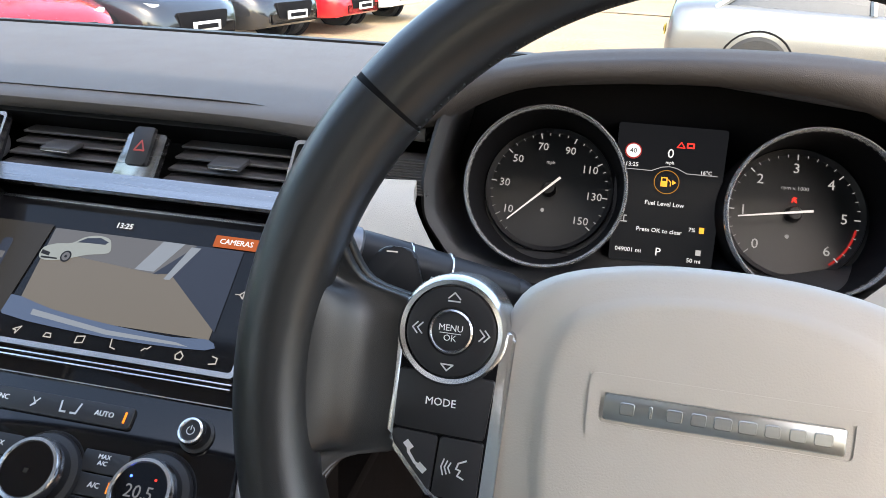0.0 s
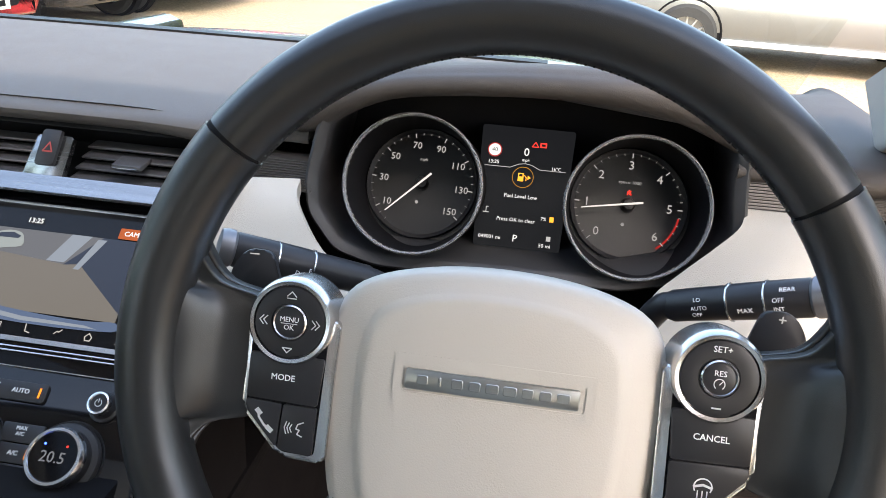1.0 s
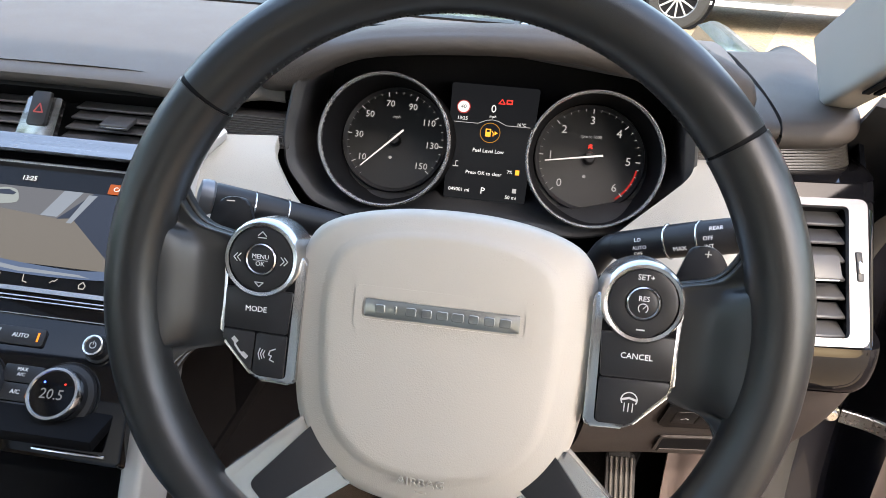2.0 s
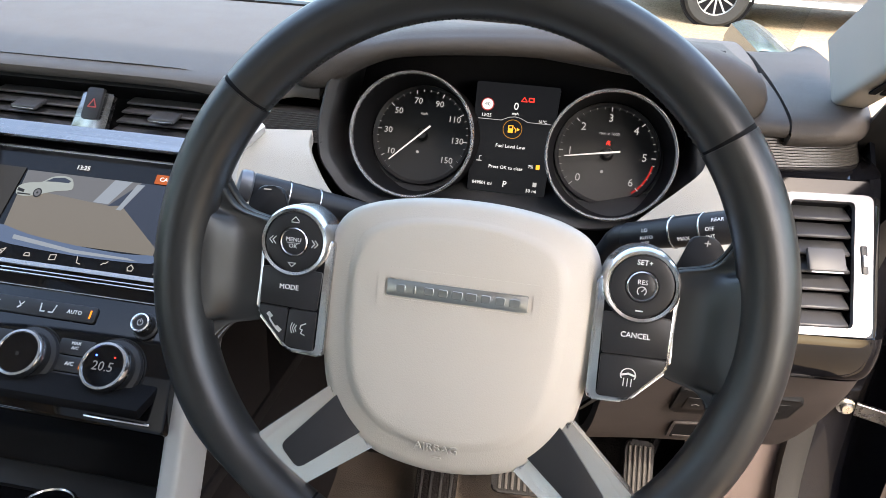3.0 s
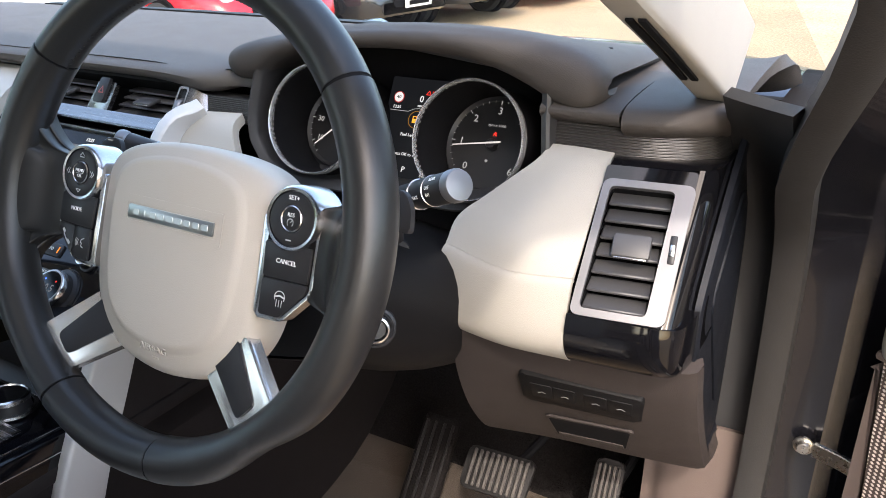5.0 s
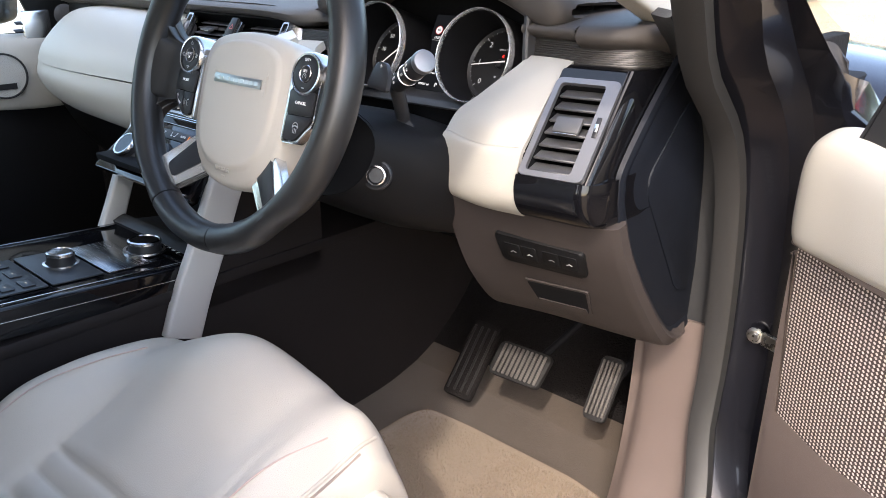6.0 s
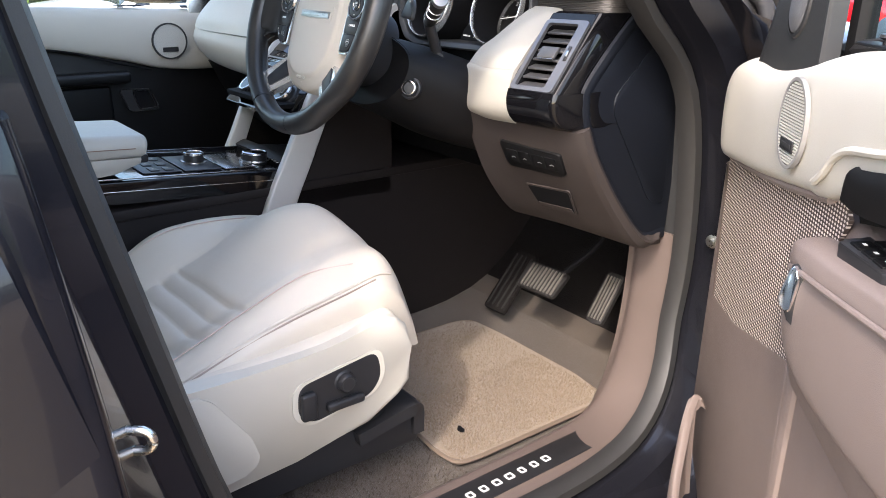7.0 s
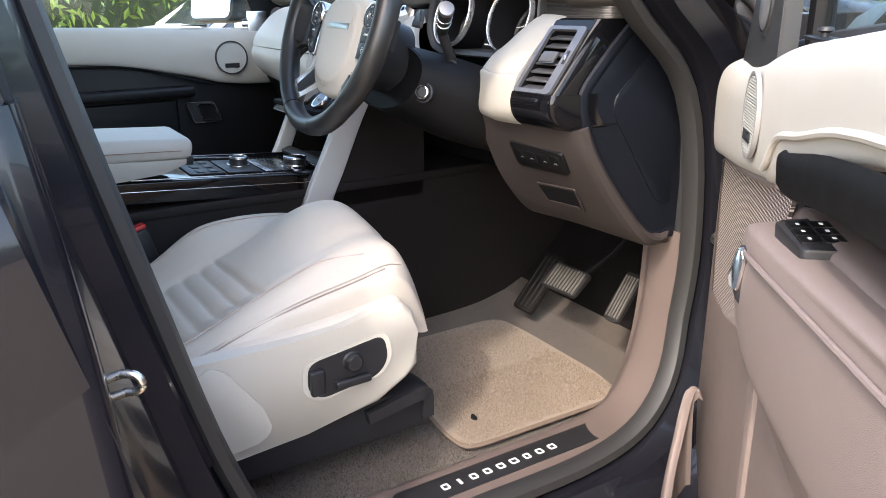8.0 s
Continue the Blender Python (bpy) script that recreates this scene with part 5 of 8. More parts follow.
div = part("divider", prism(rpoly([(-0.0205, 0.0), (0.0165, 0.0), (0.0205, 0.040), (-0.0125, 0.040)], 0.002), 0.006, 0.0015), BRUSHED, vents, "brushed metal divider", SLOT @ pose(0, 0, -0.004))
hz = part("hazard_switch", prism(rpoly([(-0.0085, 0.0125), (0.0085, 0.0125), (0.0115, 0.044), (-0.0055, 0.044)], 0.0022), 0.004, 0.0012), SATIN_BLACK, div, "black hazard switch with a red triangle", SLOT @ pose(0, 0, 0.002))
tri = [(-0.0042 + 0.0015, 0.0245), (0.0042 + 0.0015, 0.0245), (0.0025, 0.0325)]
stroke(tri + tri[:1], 0.0014, SLOT @ pose(0, 0, 0.0062), div, "triangle", HAZARD_RED)
for s, x in ((1, 0.1325), (-1, -0.135)):
    fr = part("end_frame", frame_plate(rpoly([(x - 0.0085, -0.003), (x + 0.0075, -0.003), (x + 0.0105, 0.046), (x - 0.0055, 0.046)], 0.004, 4), rpoly([(x - 0.0062, 0.000), (x + 0.0052, 0.000), (x + 0.0082, 0.043), (x - 0.0032, 0.043)], 0.003, 4), 0.006), CHROME, vents, "chrome end frame with a thumbwheel", SLOT @ pose(0, 0, -0.002))
    part("frame_back", box(0.013, 0.046, 0.003, 0, (x, 0.021, -0.006)), SATIN_BLACK, fr, "", SLOT)
    part("thumbwheel", lathe([(0, -0.004), (0.0105, -0.004), (0.0122, -0.0025), (0.0122, 0.0025), (0.0105, 0.004), (0, 0.004)], 28), VENT_CHROME, fr, "ribbed thumbwheel", SLOT @ pose(x + 0.0008, 0.021, -0.004, 0, 90))
    out = [(x + s * 0.008, -0.002, 0.003), (x + s * 0.011, 0.045, 0.003)]
    part("side_cap", net([[(out[0][0] + s * 0.030 * k, -0.004 + 0.020 * k, 0.003 - 0.020 * k * k), (out[1][0] + s * 0.022 * k, 0.046 - 0.004 * k, 0.003 - 0.020 * k * k)] for k in (0, 0.35, 0.7, 1.0)], 3, 3, 0.003, (0, 0, -1)), BRUSHED, fr, "", SLOT)

# silver bar
bar = sweep([(x, 0.2435, 1.1640) for x in (-0.172, -0.06, 0.03, 0.105)], [(0.004, -0.0085), (-0.003, -0.0075), (-0.0065, -0.003), (-0.0065, 0.003), (-0.003, 0.0065), (0.004, 0.0075)], False, (0, 0.755, 0.656))
barob = thing("silver_bar", (-0.03, 0.245, 1.16), "brushed silver bar across the dashboard centre", "trim bar")
part("bar", bar, BRUSHED, barob)
part("dark_gap", box(0.29, 0.02, 0.012, 0.002, (0.005, 0.021, -0.008)), GLOSS_BLACK, barob, "", STACK)

# screen
screen_thing = thing("touch_screen", (-0.025, 0.19, 1.11), "touch screen in a chrome frame showing a camera view", "touch screen")
SC = on_stack(-0.0255, -0.0415)
part("surround", prism(rect(-0.132, 0.138, -0.086, 0.064, 0.006), 0.008, 0.002), GLOSS_BLACK, screen_thing, "", SC @ pose(0, 0, -0.0095))
part("chrome_frame", frame_plate(rect(-0.1255, 0.1255, -0.0615, 0.0615, 0.004), rect(-0.1228, 0.1228, -0.0575, 0.0590, 0.003), 0.003), CHROME, screen_thing, "satin chrome frame", SC @ pose(0, 0, -0.001))
for k, off in ((0, 0.0655), (1, 0.0690)):
    part("frame_line", box(0.252, 0.0012, 0.003, 0.0004, (0, -off, 0)), CHROME, screen_thing, "", SC)
glass_face = part("glass", prism(rect(-0.1228, 0.1228, -0.0575, 0.0590, 0.003), 0.0015), SCREEN_GLASS, screen_thing, "dark glossy screen", SC @ pose(0, 0, -0.001))
P = SC @ pose(0, 0, 0.0008)


def shape(name, pts, mat, z):
    return part(name, prism(pts, 0.0001), mat, glass_face, "", P @ pose(0, 0, z))


shape("picture_yard", [(-0.060, -0.036), (0.098, -0.036), (0.098, 0.030), (-0.060, 0.030)], PIC_YARD, 0)
shape("picture_wall", [(-0.008, 0.012), (0.040, 0.008), (0.062, 0.036), (-0.008, 0.036)], PIC_WALL, 0.0002)
shape("picture_pale", [(0.020, 0.010), (0.036, 0.010), (0.052, 0.036), (0.034, 0.036)], PIC_PALE, 0.0004)
shape("picture_shade", [(0.036, 0.008), (0.050, 0.010), (0.100, -0.030), (0.100, 0.036), (0.062, 0.036)], PIC_SHADE, 0.0003)
shape("picture_back", [(-0.060, 0.016), (-0.008, 0.012), (-0.008, 0.036), (-0.060, 0.036)], PIC_WALL, 0.00015)
shape("picture_bumper", spline([(-0.068, -0.024, 0), (-0.03, -0.031, 0), (0.02, -0.036, 0), (0.07, -0.038, 0), (0.098, -0.036, 0), (0.098, -0.044, 0), (0.02, -0.046, 0), (-0.068, -0.040, 0)], 3, True), PIC_BLUE, 0.0005)
body = [(-0.062, 0.010), (-0.0615, 0.018), (-0.052, 0.0225), (-0.040, 0.0245), (-0.032, 0.0305), (-0.022, 0.0335), (-0.012, 0.0325), (-0.0075, 0.028), (-0.0065, 0.020), (-0.022, 0.0165), (-0.036, 0.0115), (-0.046, 0.0085), (-0.056, 0.0075)]
shape("picture_car", spline([(x, y, 0) for x, y in body], 3, True), PIC_CAR, 0.0006)
shape("picture_window", [(-0.036, 0.0255), (-0.029, 0.0302), (-0.018, 0.0318), (-0.010, 0.0290), (-0.012, 0.0265), (-0.026, 0.0262)], PIC_SHADE, 0.0008)
shape("picture_grille", [(-0.0615, 0.0125), (-0.054, 0.0112), (-0.054, 0.0142), (-0.0615, 0.0160)], PIC_DARK, 0.0008)
shape("picture_lip", [(-0.0600, 0.0088), (-0.046, 0.0092), (-0.046, 0.0104), (-0.0600, 0.0104)], PIC_DARK, 0.0008)
for r, mat, lift in ((0.0050, PIC_DARK, 0.0009), (0.0036, PIC_WALL, 0.0010), (0.0012, PIC_DARK, 0.0011)):
    shape("picture_wheel", [(-0.0395 + 0.9 * x, 0.0125 + y) for x, y in circle(r, 20)], mat, lift)
shape("picture_shine", [(-0.045, -0.0330), (0.020, -0.0405), (0.075, -0.0415), (0.085, -0.0435), (0.020, -0.0440), (-0.045, -0.0375)], PIC_PALE, 0.0007)
shape("picture_post", [(0.046, 0.005), (0.051, 0.005), (0.066, 0.034), (0.058, 0.034)], PIC_PALE, 0.0005)
shape("left_car_glass", rect(-0.0975, -0.0915, 0.004, 0.010, 0.001), PIC_WALL, 0.0011)
shape("left_field", [(-0.1215, -0.040), (-0.070, -0.040), (-0.062, 0.038), (-0.1215, 0.038)], PIC_FIELD, 0.0007)
shape("left_car", rect(-0.099, -0.090, -0.014, 0.022, 0.003), PIC_SHADE, 0.0009)
shape("tab", rect(0.074, 0.110, 0.037, 0.047, 0.001), PIC_TAB, 0.0007)
words("CAMERAS", 0.0062, LAMP_WHITE, glass_face, P @ pose(0.092, 0.042, 0.0010))
words("13:25", 0.0066, LAMP_WHITE, glass_face, P @ pose(-0.003, 0.0445, 0.0010))
for k in range(8):
    x = -0.076 + 0.0262 * k
    pts = [[(-0.004, -0.002), (0, 0.003), (0.004, -0.002), (-0.004, -0.002)], [(-0.003, 0), (0.003, 0.003), (0.0, -0.003), (-0.0005, -0.0005), (-0.003, 0)],
           [(-0.003, -0.002), (-0.002, 0.001), (0.002, 0.001), (0.003, -0.002), (-0.003, -0.002)], [(-0.003, -0.003), (0.003, -0.002), (0.003, 0.003), (-0.003, 0.002), (-0.003, -0.003)],
           [(-0.002, 0.004), (-0.001, -0.002), (0.003, -0.003)], [(-0.003, -0.001), (-0.001, 0.001), (0.001, 0.001), (0.003, 0.003)], [(-0.003, 0), (0, 0.003), (0.003, 0), (0.002, -0.003), (-0.002, -0.003), (-0.003, 0)],
           [(-0.002, 0.003), (0.002, 0.002), (0.002, -0.002), (-0.003, -0.003)]][k]
    stroke([(x + a, -0.0505 + b) for a, b in pts], 0.0009, P @ pose(0, 0, 0.0008), glass_face, "icon", PIC_ICON)
stroke([(0.1055, 0.001), (0.109, 0.001), (0.112, 0.004), (0.112, -0.002), (0.109, 0.001)], 0.0008, P @ pose(0, 0, 0.0008), glass_face, "icon", PIC_ICON)

# climate panel
climate = thing("climate_panel", (-0.01, 0.09, 1.0), "gloss black climate panel with chrome-ringed knobs", "climate panel")
part("fascia", prism(rpoly([(-0.135, -0.232), (0.155, -0.232), (0.136, -0.1215), (-0.116, -0.1215)], 0.004), 0.010, 0.002), GLOSS_BLACK, climate, "", STACK @ pose(0, 0, -0.010))
part("top_line", box(0.254, 0.0008, 0.001, 0, (0.010, -0.1225, 0.0008)), CHROME, climate, "", STACK)
barp = part("button_bar", prism(rect(-0.055, 0.061, -0.1485, -0.1335, 0.003), 0.0025, 0.0008), SATIN_BLACK, climate, "", STACK)
for x, t in ((-0.041, "SYNC"), (0.040, "AUTO")):
    words(t, 0.0052, WHITE_INK, barp, STACK @ pose(x, -0.141, 0.0028))
part("lamp", box(0.0014, 0.0075, 0.0006, c=(0.0555, -0.141, 0.0027)), ORANGE_MARK, barp, "", STACK)
part("lamp", box(0.0008, 0.0065, 0.0006, c=(-0.0515, -0.141, 0.0027)), PIC_ICON, barp, "", STACK)
stroke([(-0.016, -0.138), (-0.013, -0.142), (-0.016, -0.144), (-0.011, -0.138)], 0.0010, STACK @ pose(0, 0, 0.0027), barp)
stroke([(0.006, -0.137), (0.007, -0.144), (0.011, -0.144)], 0.0014, STACK @ pose(0, 0, 0.0027), barp)
stroke([(0.021, -0.137), (0.019, -0.144), (0.015, -0.144)], 0.0014, STACK @ pose(0, 0, 0.0027), barp)
for i, x in enumerate((-0.067, 0.013, 0.093)):
    K = STACK @ pose(x, -0.1865, 0)
    kn = part("knob", lathe([(0.0275, 0), (0.0280, 0.002), (0.0268, 0.0045), (0.0225, 0.0055), (0.0212, 0.016), (0.0205, 0.0175), (0, 0.0175)], 48), SATIN_BLACK, climate, "rotary knob", K)
    part("knob_ring", lathe([(0.0176, 0.0172), (0.0184, 0.0184), (0.0204, 0.0182), (0.0217, 0.0165), (0.0221, 0.0120), (0.0216, 0.0118), (0.0205, 0.0166)], 48), CHROME, kn, "satin chrome ring", K)
    part("knob_face", lathe([(0, 0.0176), (0.0176, 0.0176), (0.0176, 0.016), (0, 0.016)], 40), GLOSS_BLACK, kn, "dark glossy face", K)
    part("knob_shadow_ring", lathe([(0.0275, 0.0002), (0.0295, 0.0012), (0.0300, 0.0002)], 48), SATIN_BLACK, kn, "", K)
    if i == 2:
        words("20.5", 0.0115, READOUT, kn, K @ pose(0, -0.001, 0.0179))
        part("mark", circle_bm(0.0009), BLUE_MARK, kn, "", K @ pose(-0.0085, 0.008, 0.0179))
        part("mark", circle_bm(0.0009), LAMP_RED, kn, "", K @ pose(0.0085, 0.008, 0.0179))
    if i == 1:
        part("fan_mark", box(0.003, 0.003, 0.0002), PIC_DARK, kn, "", K @ pose(0, -0.001, 0.0178))
for x, names in ((0.0535, ("MAX\nA/C", "A/C", "")), (-0.027, ("MAX", "F", "R"))):
    for k, t in enumerate(names):
        v = -0.1715 - 0.0150 * k
        bt = part("button", prism(rect(x - 0.0165, x + 0.0165, v - 0.0070, v + 0.0070, 0.001), 0.002, 0.0006), SATIN_BLACK, climate, "", STACK)
        if t:
            words(t, 0.0042 if "\n" in t else 0.0050, WHITE_INK, bt, STACK @ pose(x - 0.001, v + (0.0012 if "\n" in t else 0), 0.0022))
        if t in ("", "F", "R"):
            stroke([(x - 0.006, v - 0.001), (x - 0.004, v + 0.0018), (x + 0.001, v + 0.0018), (x + 0.0035, v - 0.001), (x - 0.006, v - 0.001)], 0.0008, STACK @ pose(-0.002 if t else 0, 0, 0.0022), bt)
        if t == "A/C":
            part("lamp", box(0.0014, 0.0070, 0.0006, c=(x + 0.0095, v, 0.0022)), ORANGE_MARK, bt, "", STACK)
pk = STACK @ pose(0.109, -0.1435, 0)
pw = part("power_knob", lathe([(0.0118, 0), (0.0120, 0.002), (0.0100, 0.003), (0.0088, 0.012), (0, 0.012)], 32), SATIN_BLACK, climate, "", pk)
part("power_ring", lathe([(0.0062, 0.0118), (0.0070, 0.0132), (0.0084, 0.0128), (0.0092, 0.010), (0.0090, 0.0055)], 32), CHROME, pw, "", pk)
stroke([(0.0026 * math.cos(radians(a)), 0.0026 * math.sin(radians(a))) for a in range(120, 421, 25)], 0.0006, pk @ pose(0, 0, 0.0123), pw)
stroke([(0, 0.0005), (0, 0.0034)], 0.0006, pk @ pose(0, 0, 0.0123), pw)
part("lower_trim", box(0.06, 0.003, 0.004, 0.001, (0.112, -0.2265, 0.001)), CHROME, climate, "thin chrome strip", STACK)

# ---- centre console ----
CON = pose(0, 0.03, 0.8845, -4.2)
console = thing("centre_console", (0, -0.1, 0.5), "dark centre console with a gloss black top and silver struts", "centre console")
part("tunnel_side", net([[(0.118, y, z) for z in (0.48, 0.60, 0.75, 0.835)] for y in (-1.0, -0.5, -0.1, 0.2, 0.5, 0.8)], 3, 3, 0.02, (-1, 0, 0)), TUNNEL, console, "dark brown-black side panel")
part("tunnel_side", net([[(-0.145, y, z) for z in (0.48, 0.60, 0.75, 0.835)] for y in (-1.0, -0.5, -0.1, 0.2, 0.5, 0.8)], 3, 3, 0.02, (1, 0, 0)), TUNNEL, console)
part("step", box(0.27, 1.2, 0.02, 0.004, (-0.013, -0.03, 0.842)), TUNNEL, console)
top = part("top_plate", prism(rect(-0.142, 0.121, -0.46, 0.045, 0.006), 0.040, 0.004, 3), GLOSS_BLACK, console, "gloss black top", CON @ pose(0, 0, -0.042))
for x in (-0.126, 0.107):
    part("chrome_line", box(0.0016, 0.46, 0.0016, 0.0004, (x, -0.20, -0.0012)), CHROME, top, "", CON)
    part("chrome_line", box(0.0012, 0.50, 0.0014, 0.0004, (x * 1.128 + (0.0012 if x > 0 else 0.0), -0.20, -0.020)), CHROME, top, "", CON)
part("silver_tray", prism(rect(-0.050, 0.085, -0.085, -0.020, 0.003), 0.0015, 0.0005), BRUSHED, top, "reflective silver plate", CON @ pose(0, 0, -0.001))
part("button_field", prism(rect(-0.050, 0.085, -0.160, -0.090, 0.003), 0.0020, 0.0006), SATIN_BLACK, top, "", CON @ pose(0, 0, -0.001))
part("button_field", prism(rect(-0.050, 0.085, -0.235, -0.165, 0.003), 0.0020, 0.0006), SATIN_BLACK, top, "", CON @ pose(0, 0, -0.001))
for i in range(2):
    for j in range(3):
        part("button", prism(rect(-0.014, 0.014, -0.008, 0.008, 0.002), 0.002, 0.0006), SATIN_BLACK, top, "", CON @ pose(-0.028 + 0.045 * j, -0.185 - 0.026 * i, 0.001))
        part("button_mark", box(0.006, 0.0012, 0.0003), PIC_ICON, top, "", CON @ pose(-0.028 + 0.045 * j, -0.185 - 0.026 * i, 0.0032))


def rotary(name, label, x, y, r, h, parent_m):
    t = thing(name, (x, y, 0.885), label, "rotary knob")
    m = CON @ pose(x, y - 0.03, 0)
    part("base_ring", lathe([(r * 1.12, 0), (r * 1.32, 0), (r * 1.30, 0.003), (r * 1.10, 0.0035)], 40), CHROME, t, "", m)
    part("barrel", lathe([(0, 0), (r * 1.05, 0), (r, 0.004), (r, h - 0.004), (r * 0.95, h - 0.001), (0, h - 0.001)], 40), SATIN_BLACK, t, "ribbed dark barrel", m)
    part("rim_ring", lathe([(r * 0.86, h - 0.001), (r * 0.92, h + 0.0012), (r * 1.02, h), (r * 1.04, h - 0.004), (r * 1.0, h - 0.0045)], 40), CHROME, t, "", m)
    part("cap", lathe([(0, h - 0.0004), (r * 0.86, h), (r * 0.86, h - 0.003), (0, h - 0.003)], 40), GLOSS_BLACK, t, "glossy dark cap", m)
    return t


gear = rotary("gear_selector", "round chrome-rimmed rotary gear selector on the console", 0.028, 0.030, 0.0240, 0.017, CON)
rotary("terrain_knob", "smaller dark rotary knob with a chrome rim", 0.012, -0.088, 0.0185, 0.019, CON)
gp = part("letter_strip", prism(rect(-0.003, 0.092, 0.0255, 0.044, 0.002), 0.002, 0.0006), GLOSS_BLACK, gear, "", CON @ pose(0.004, 0, 0.0005))
for k, t in enumerate("PRNDS"):
    words(t, 0.0085, LAMP_RED if t == "P" else WHITE_INK, gear, CON @ pose(0.018 + 0.0145 * k, 0.0345 - 0.002 * k, 0.003))

# open tray under the climate panel
part("tray_floor", net([[(-0.135, 0.060, 0.886), (0.0, 0.060, 0.888), (0.118, 0.060, 0.886)], [(-0.135, 0.082, 0.893), (0.0, 0.082, 0.895), (0.118, 0.082, 0.893)], [(-0.135, 0.10, 0.880), (0.0, 0.10, 0.882), (0.118, 0.10, 0.880)], [(-0.135, 0.22, 0.878), (0.0, 0.22, 0.88), (0.118, 0.22, 0.878)], [(-0.135, 0.24, 0.99), (0.0, 0.24, 0.99), (0.118, 0.24, 0.99)]], 4, 3, 0.01), SATIN_BLACK, console, "dark open tray")
side = prism(rpoly([(0.035, 0.80), (0.30, 0.80), (0.30, 1.06), (0.215, 1.10), (0.135, 0.99), (0.070, 0.885)], 0.006), 0.006, 0.001)
part("footwell_side", side, TUNNEL, console, "dark side panel under the strut", Matrix(((0, 0, 1, 0.112), (1, 0, 0, 0), (0, 1, 0, 0), (0, 0, 0, 1))))
part("tray_roof", box(0.25, 0.18, 0.01, 0.002, (-0.01, 0.14, 1.0)), DEEP_BLACK, console)
for s, x in ((1, 0.128), (-1, -0.152)):
    path = spline([(x - s * 0.003, 0.020, 0.775), (x - s * 0.002, 0.046, 0.84), (x, 0.075, 0.90), (x + s * 0.002, 0.122, 1.0), (x, 0.182, 1.10), (x - s * 0.003, 0.226, 1.165), (x + s * 0.012, 0.258, 1.184)][: 7 if s > 0 else 5], 5)
    w0 = 0.030 if s > 0 else 0.020
    part("strut", sweep(path, lambda f: [(a * 1.0, b * (1.0 - 0.45 * f * f)) for a, b in rpoly([(-0.009, -w0), (0.009, -w0), (0.009, w0), (-0.009, w0)], 0.005, 3)], False, (0, -0.9, 0.4)), STRUT, console, "satin silver strut")

# armrest behind the knobs
arm = thing("armrest", (0.03, -0.34, 0.9), "cream leather armrest lid on the console", "armrest")
AR = pose(0.062, -0.210, 0.957, -3)
part("lid", hull_loft([[Vector((x * kx, y0, 0.012 + (z - 0.012) * kz)) for x, z in [(p[0], p[1]) for p in rpoly([(-0.095, -0.012), (0.083, -0.012), (0.087, 0.006), (0.080, 0.025), (-0.09, 0.025), (-0.10, 0.006)], 0.007, 3)]] for y0, kx, kz in ((0.002, 0.90, 0.5), (-0.002, 0.97, 0.85), (-0.010, 1.0, 1.0), (-0.15, 1.0, 1.1), (-0.35, 1.0, 1.1))]), CREAM_LEATHER, arm, "padded cream lid", AR)
part("box", hull_loft([[Vector((x, y, z)) for x, z in rpoly([(-0.086, lowz), (0.076, lowz), (0.081, -0.0125), (-0.092, -0.0125)], 0.004, 2)] for y, lowz in ((-0.010, -0.024), (-0.05, -0.040), (-0.20, -0.060), (-0.35, -0.068))]), CREAM_LEATHER, arm, "cream leather box", AR)
part("pedestal", box(0.13, 0.24, 0.06, 0.004, (-0.03, -0.22, -0.060)), SATIN_BLACK, arm, "dark pedestal", AR)
part("catch", box(0.05, 0.03, 0.016, 0.005, (0.042, -0.008, -0.018)), SATIN_BLACK, arm, "dark catch", AR)
part("stitch_line", box(0.0012, 0.30, 0.0012, 0, (0.0875, -0.17, 0.004)), SEAM_BROWN, arm, "", AR)

# driver's air vent at the end of the dashboard
ax = Vector((0.0738, 0.0105, 0.0005)).normalized()
ay = Vector((-0.0019, 0.075, 0.0950)).normalized()
ay = (ay - ax * ay.dot(ax)).normalized()
az = ax.cross(ay)
VENT = Matrix(((ax.x, ay.x, az.x, 0.6500), (ax.y, ay.y, az.y, 0.2180), (ax.z, ay.z, az.z, 1.1339), (0, 0, 0, 1)))
LEAN = 0.072


def leant(x0, x1, y0, y1, r, n=4):
    """A rounded four-sided outline whose upright sides lean."""
    return rpoly([(x0 + LEAN * y0, y0), (x1 + LEAN * y0, y0), (x1 + LEAN * y1, y1), (x0 + LEAN * y1, y1)], r, n)


sv = thing("side_vent", (0.65, 0.22, 1.05), "chrome-framed slatted air vent in a gloss black housing", "air vent")
hous = frame_plate(leant(-0.0375, 0.0375, -0.0640, 0.074, 0.004), leant(-0.0295, 0.0235, -0.0535, 0.0535, 0.004), 0.012)
part("housing", hous, GLOSS_BLACK, sv, "gloss black housing", VENT @ pose(0, 0, -0.014))
rows = [[(x, 0.2255 + 0.790 * (z - 1.1345) + dy, z) for x, dy in ((0.6868 - 0.022 * (z - 1.1345), 0.0), (0.6930 - 0.022 * (z - 1.1345), 0.003), (0.6993, 0.016), (0.7018, 0.046), (0.7020, 0.085))] for z in (1.084, 1.11, 1.14, 1.17, 1.193)]
part("housing_side", net(rows, 4, 5, 0.004), GLOSS_BLACK, sv)
rows = [[(x, y + dy, z) for x, dy in ((0.6135, 0), (0.65, 0.004), (0.6880, 0.009), (0.6980, 0.020), (0.7020, 0.055), (0.7022, 0.09))] for z, y in ((1.086, 0.1790), (1.073, 0.1760), (1.058, 0.1785), (1.046, 0.1860), (1.038, 0.199), (1.036, 0.228))]
part("under_roll", net(rows, 4, 4, 0.005), GLOSS_BLACK, sv)
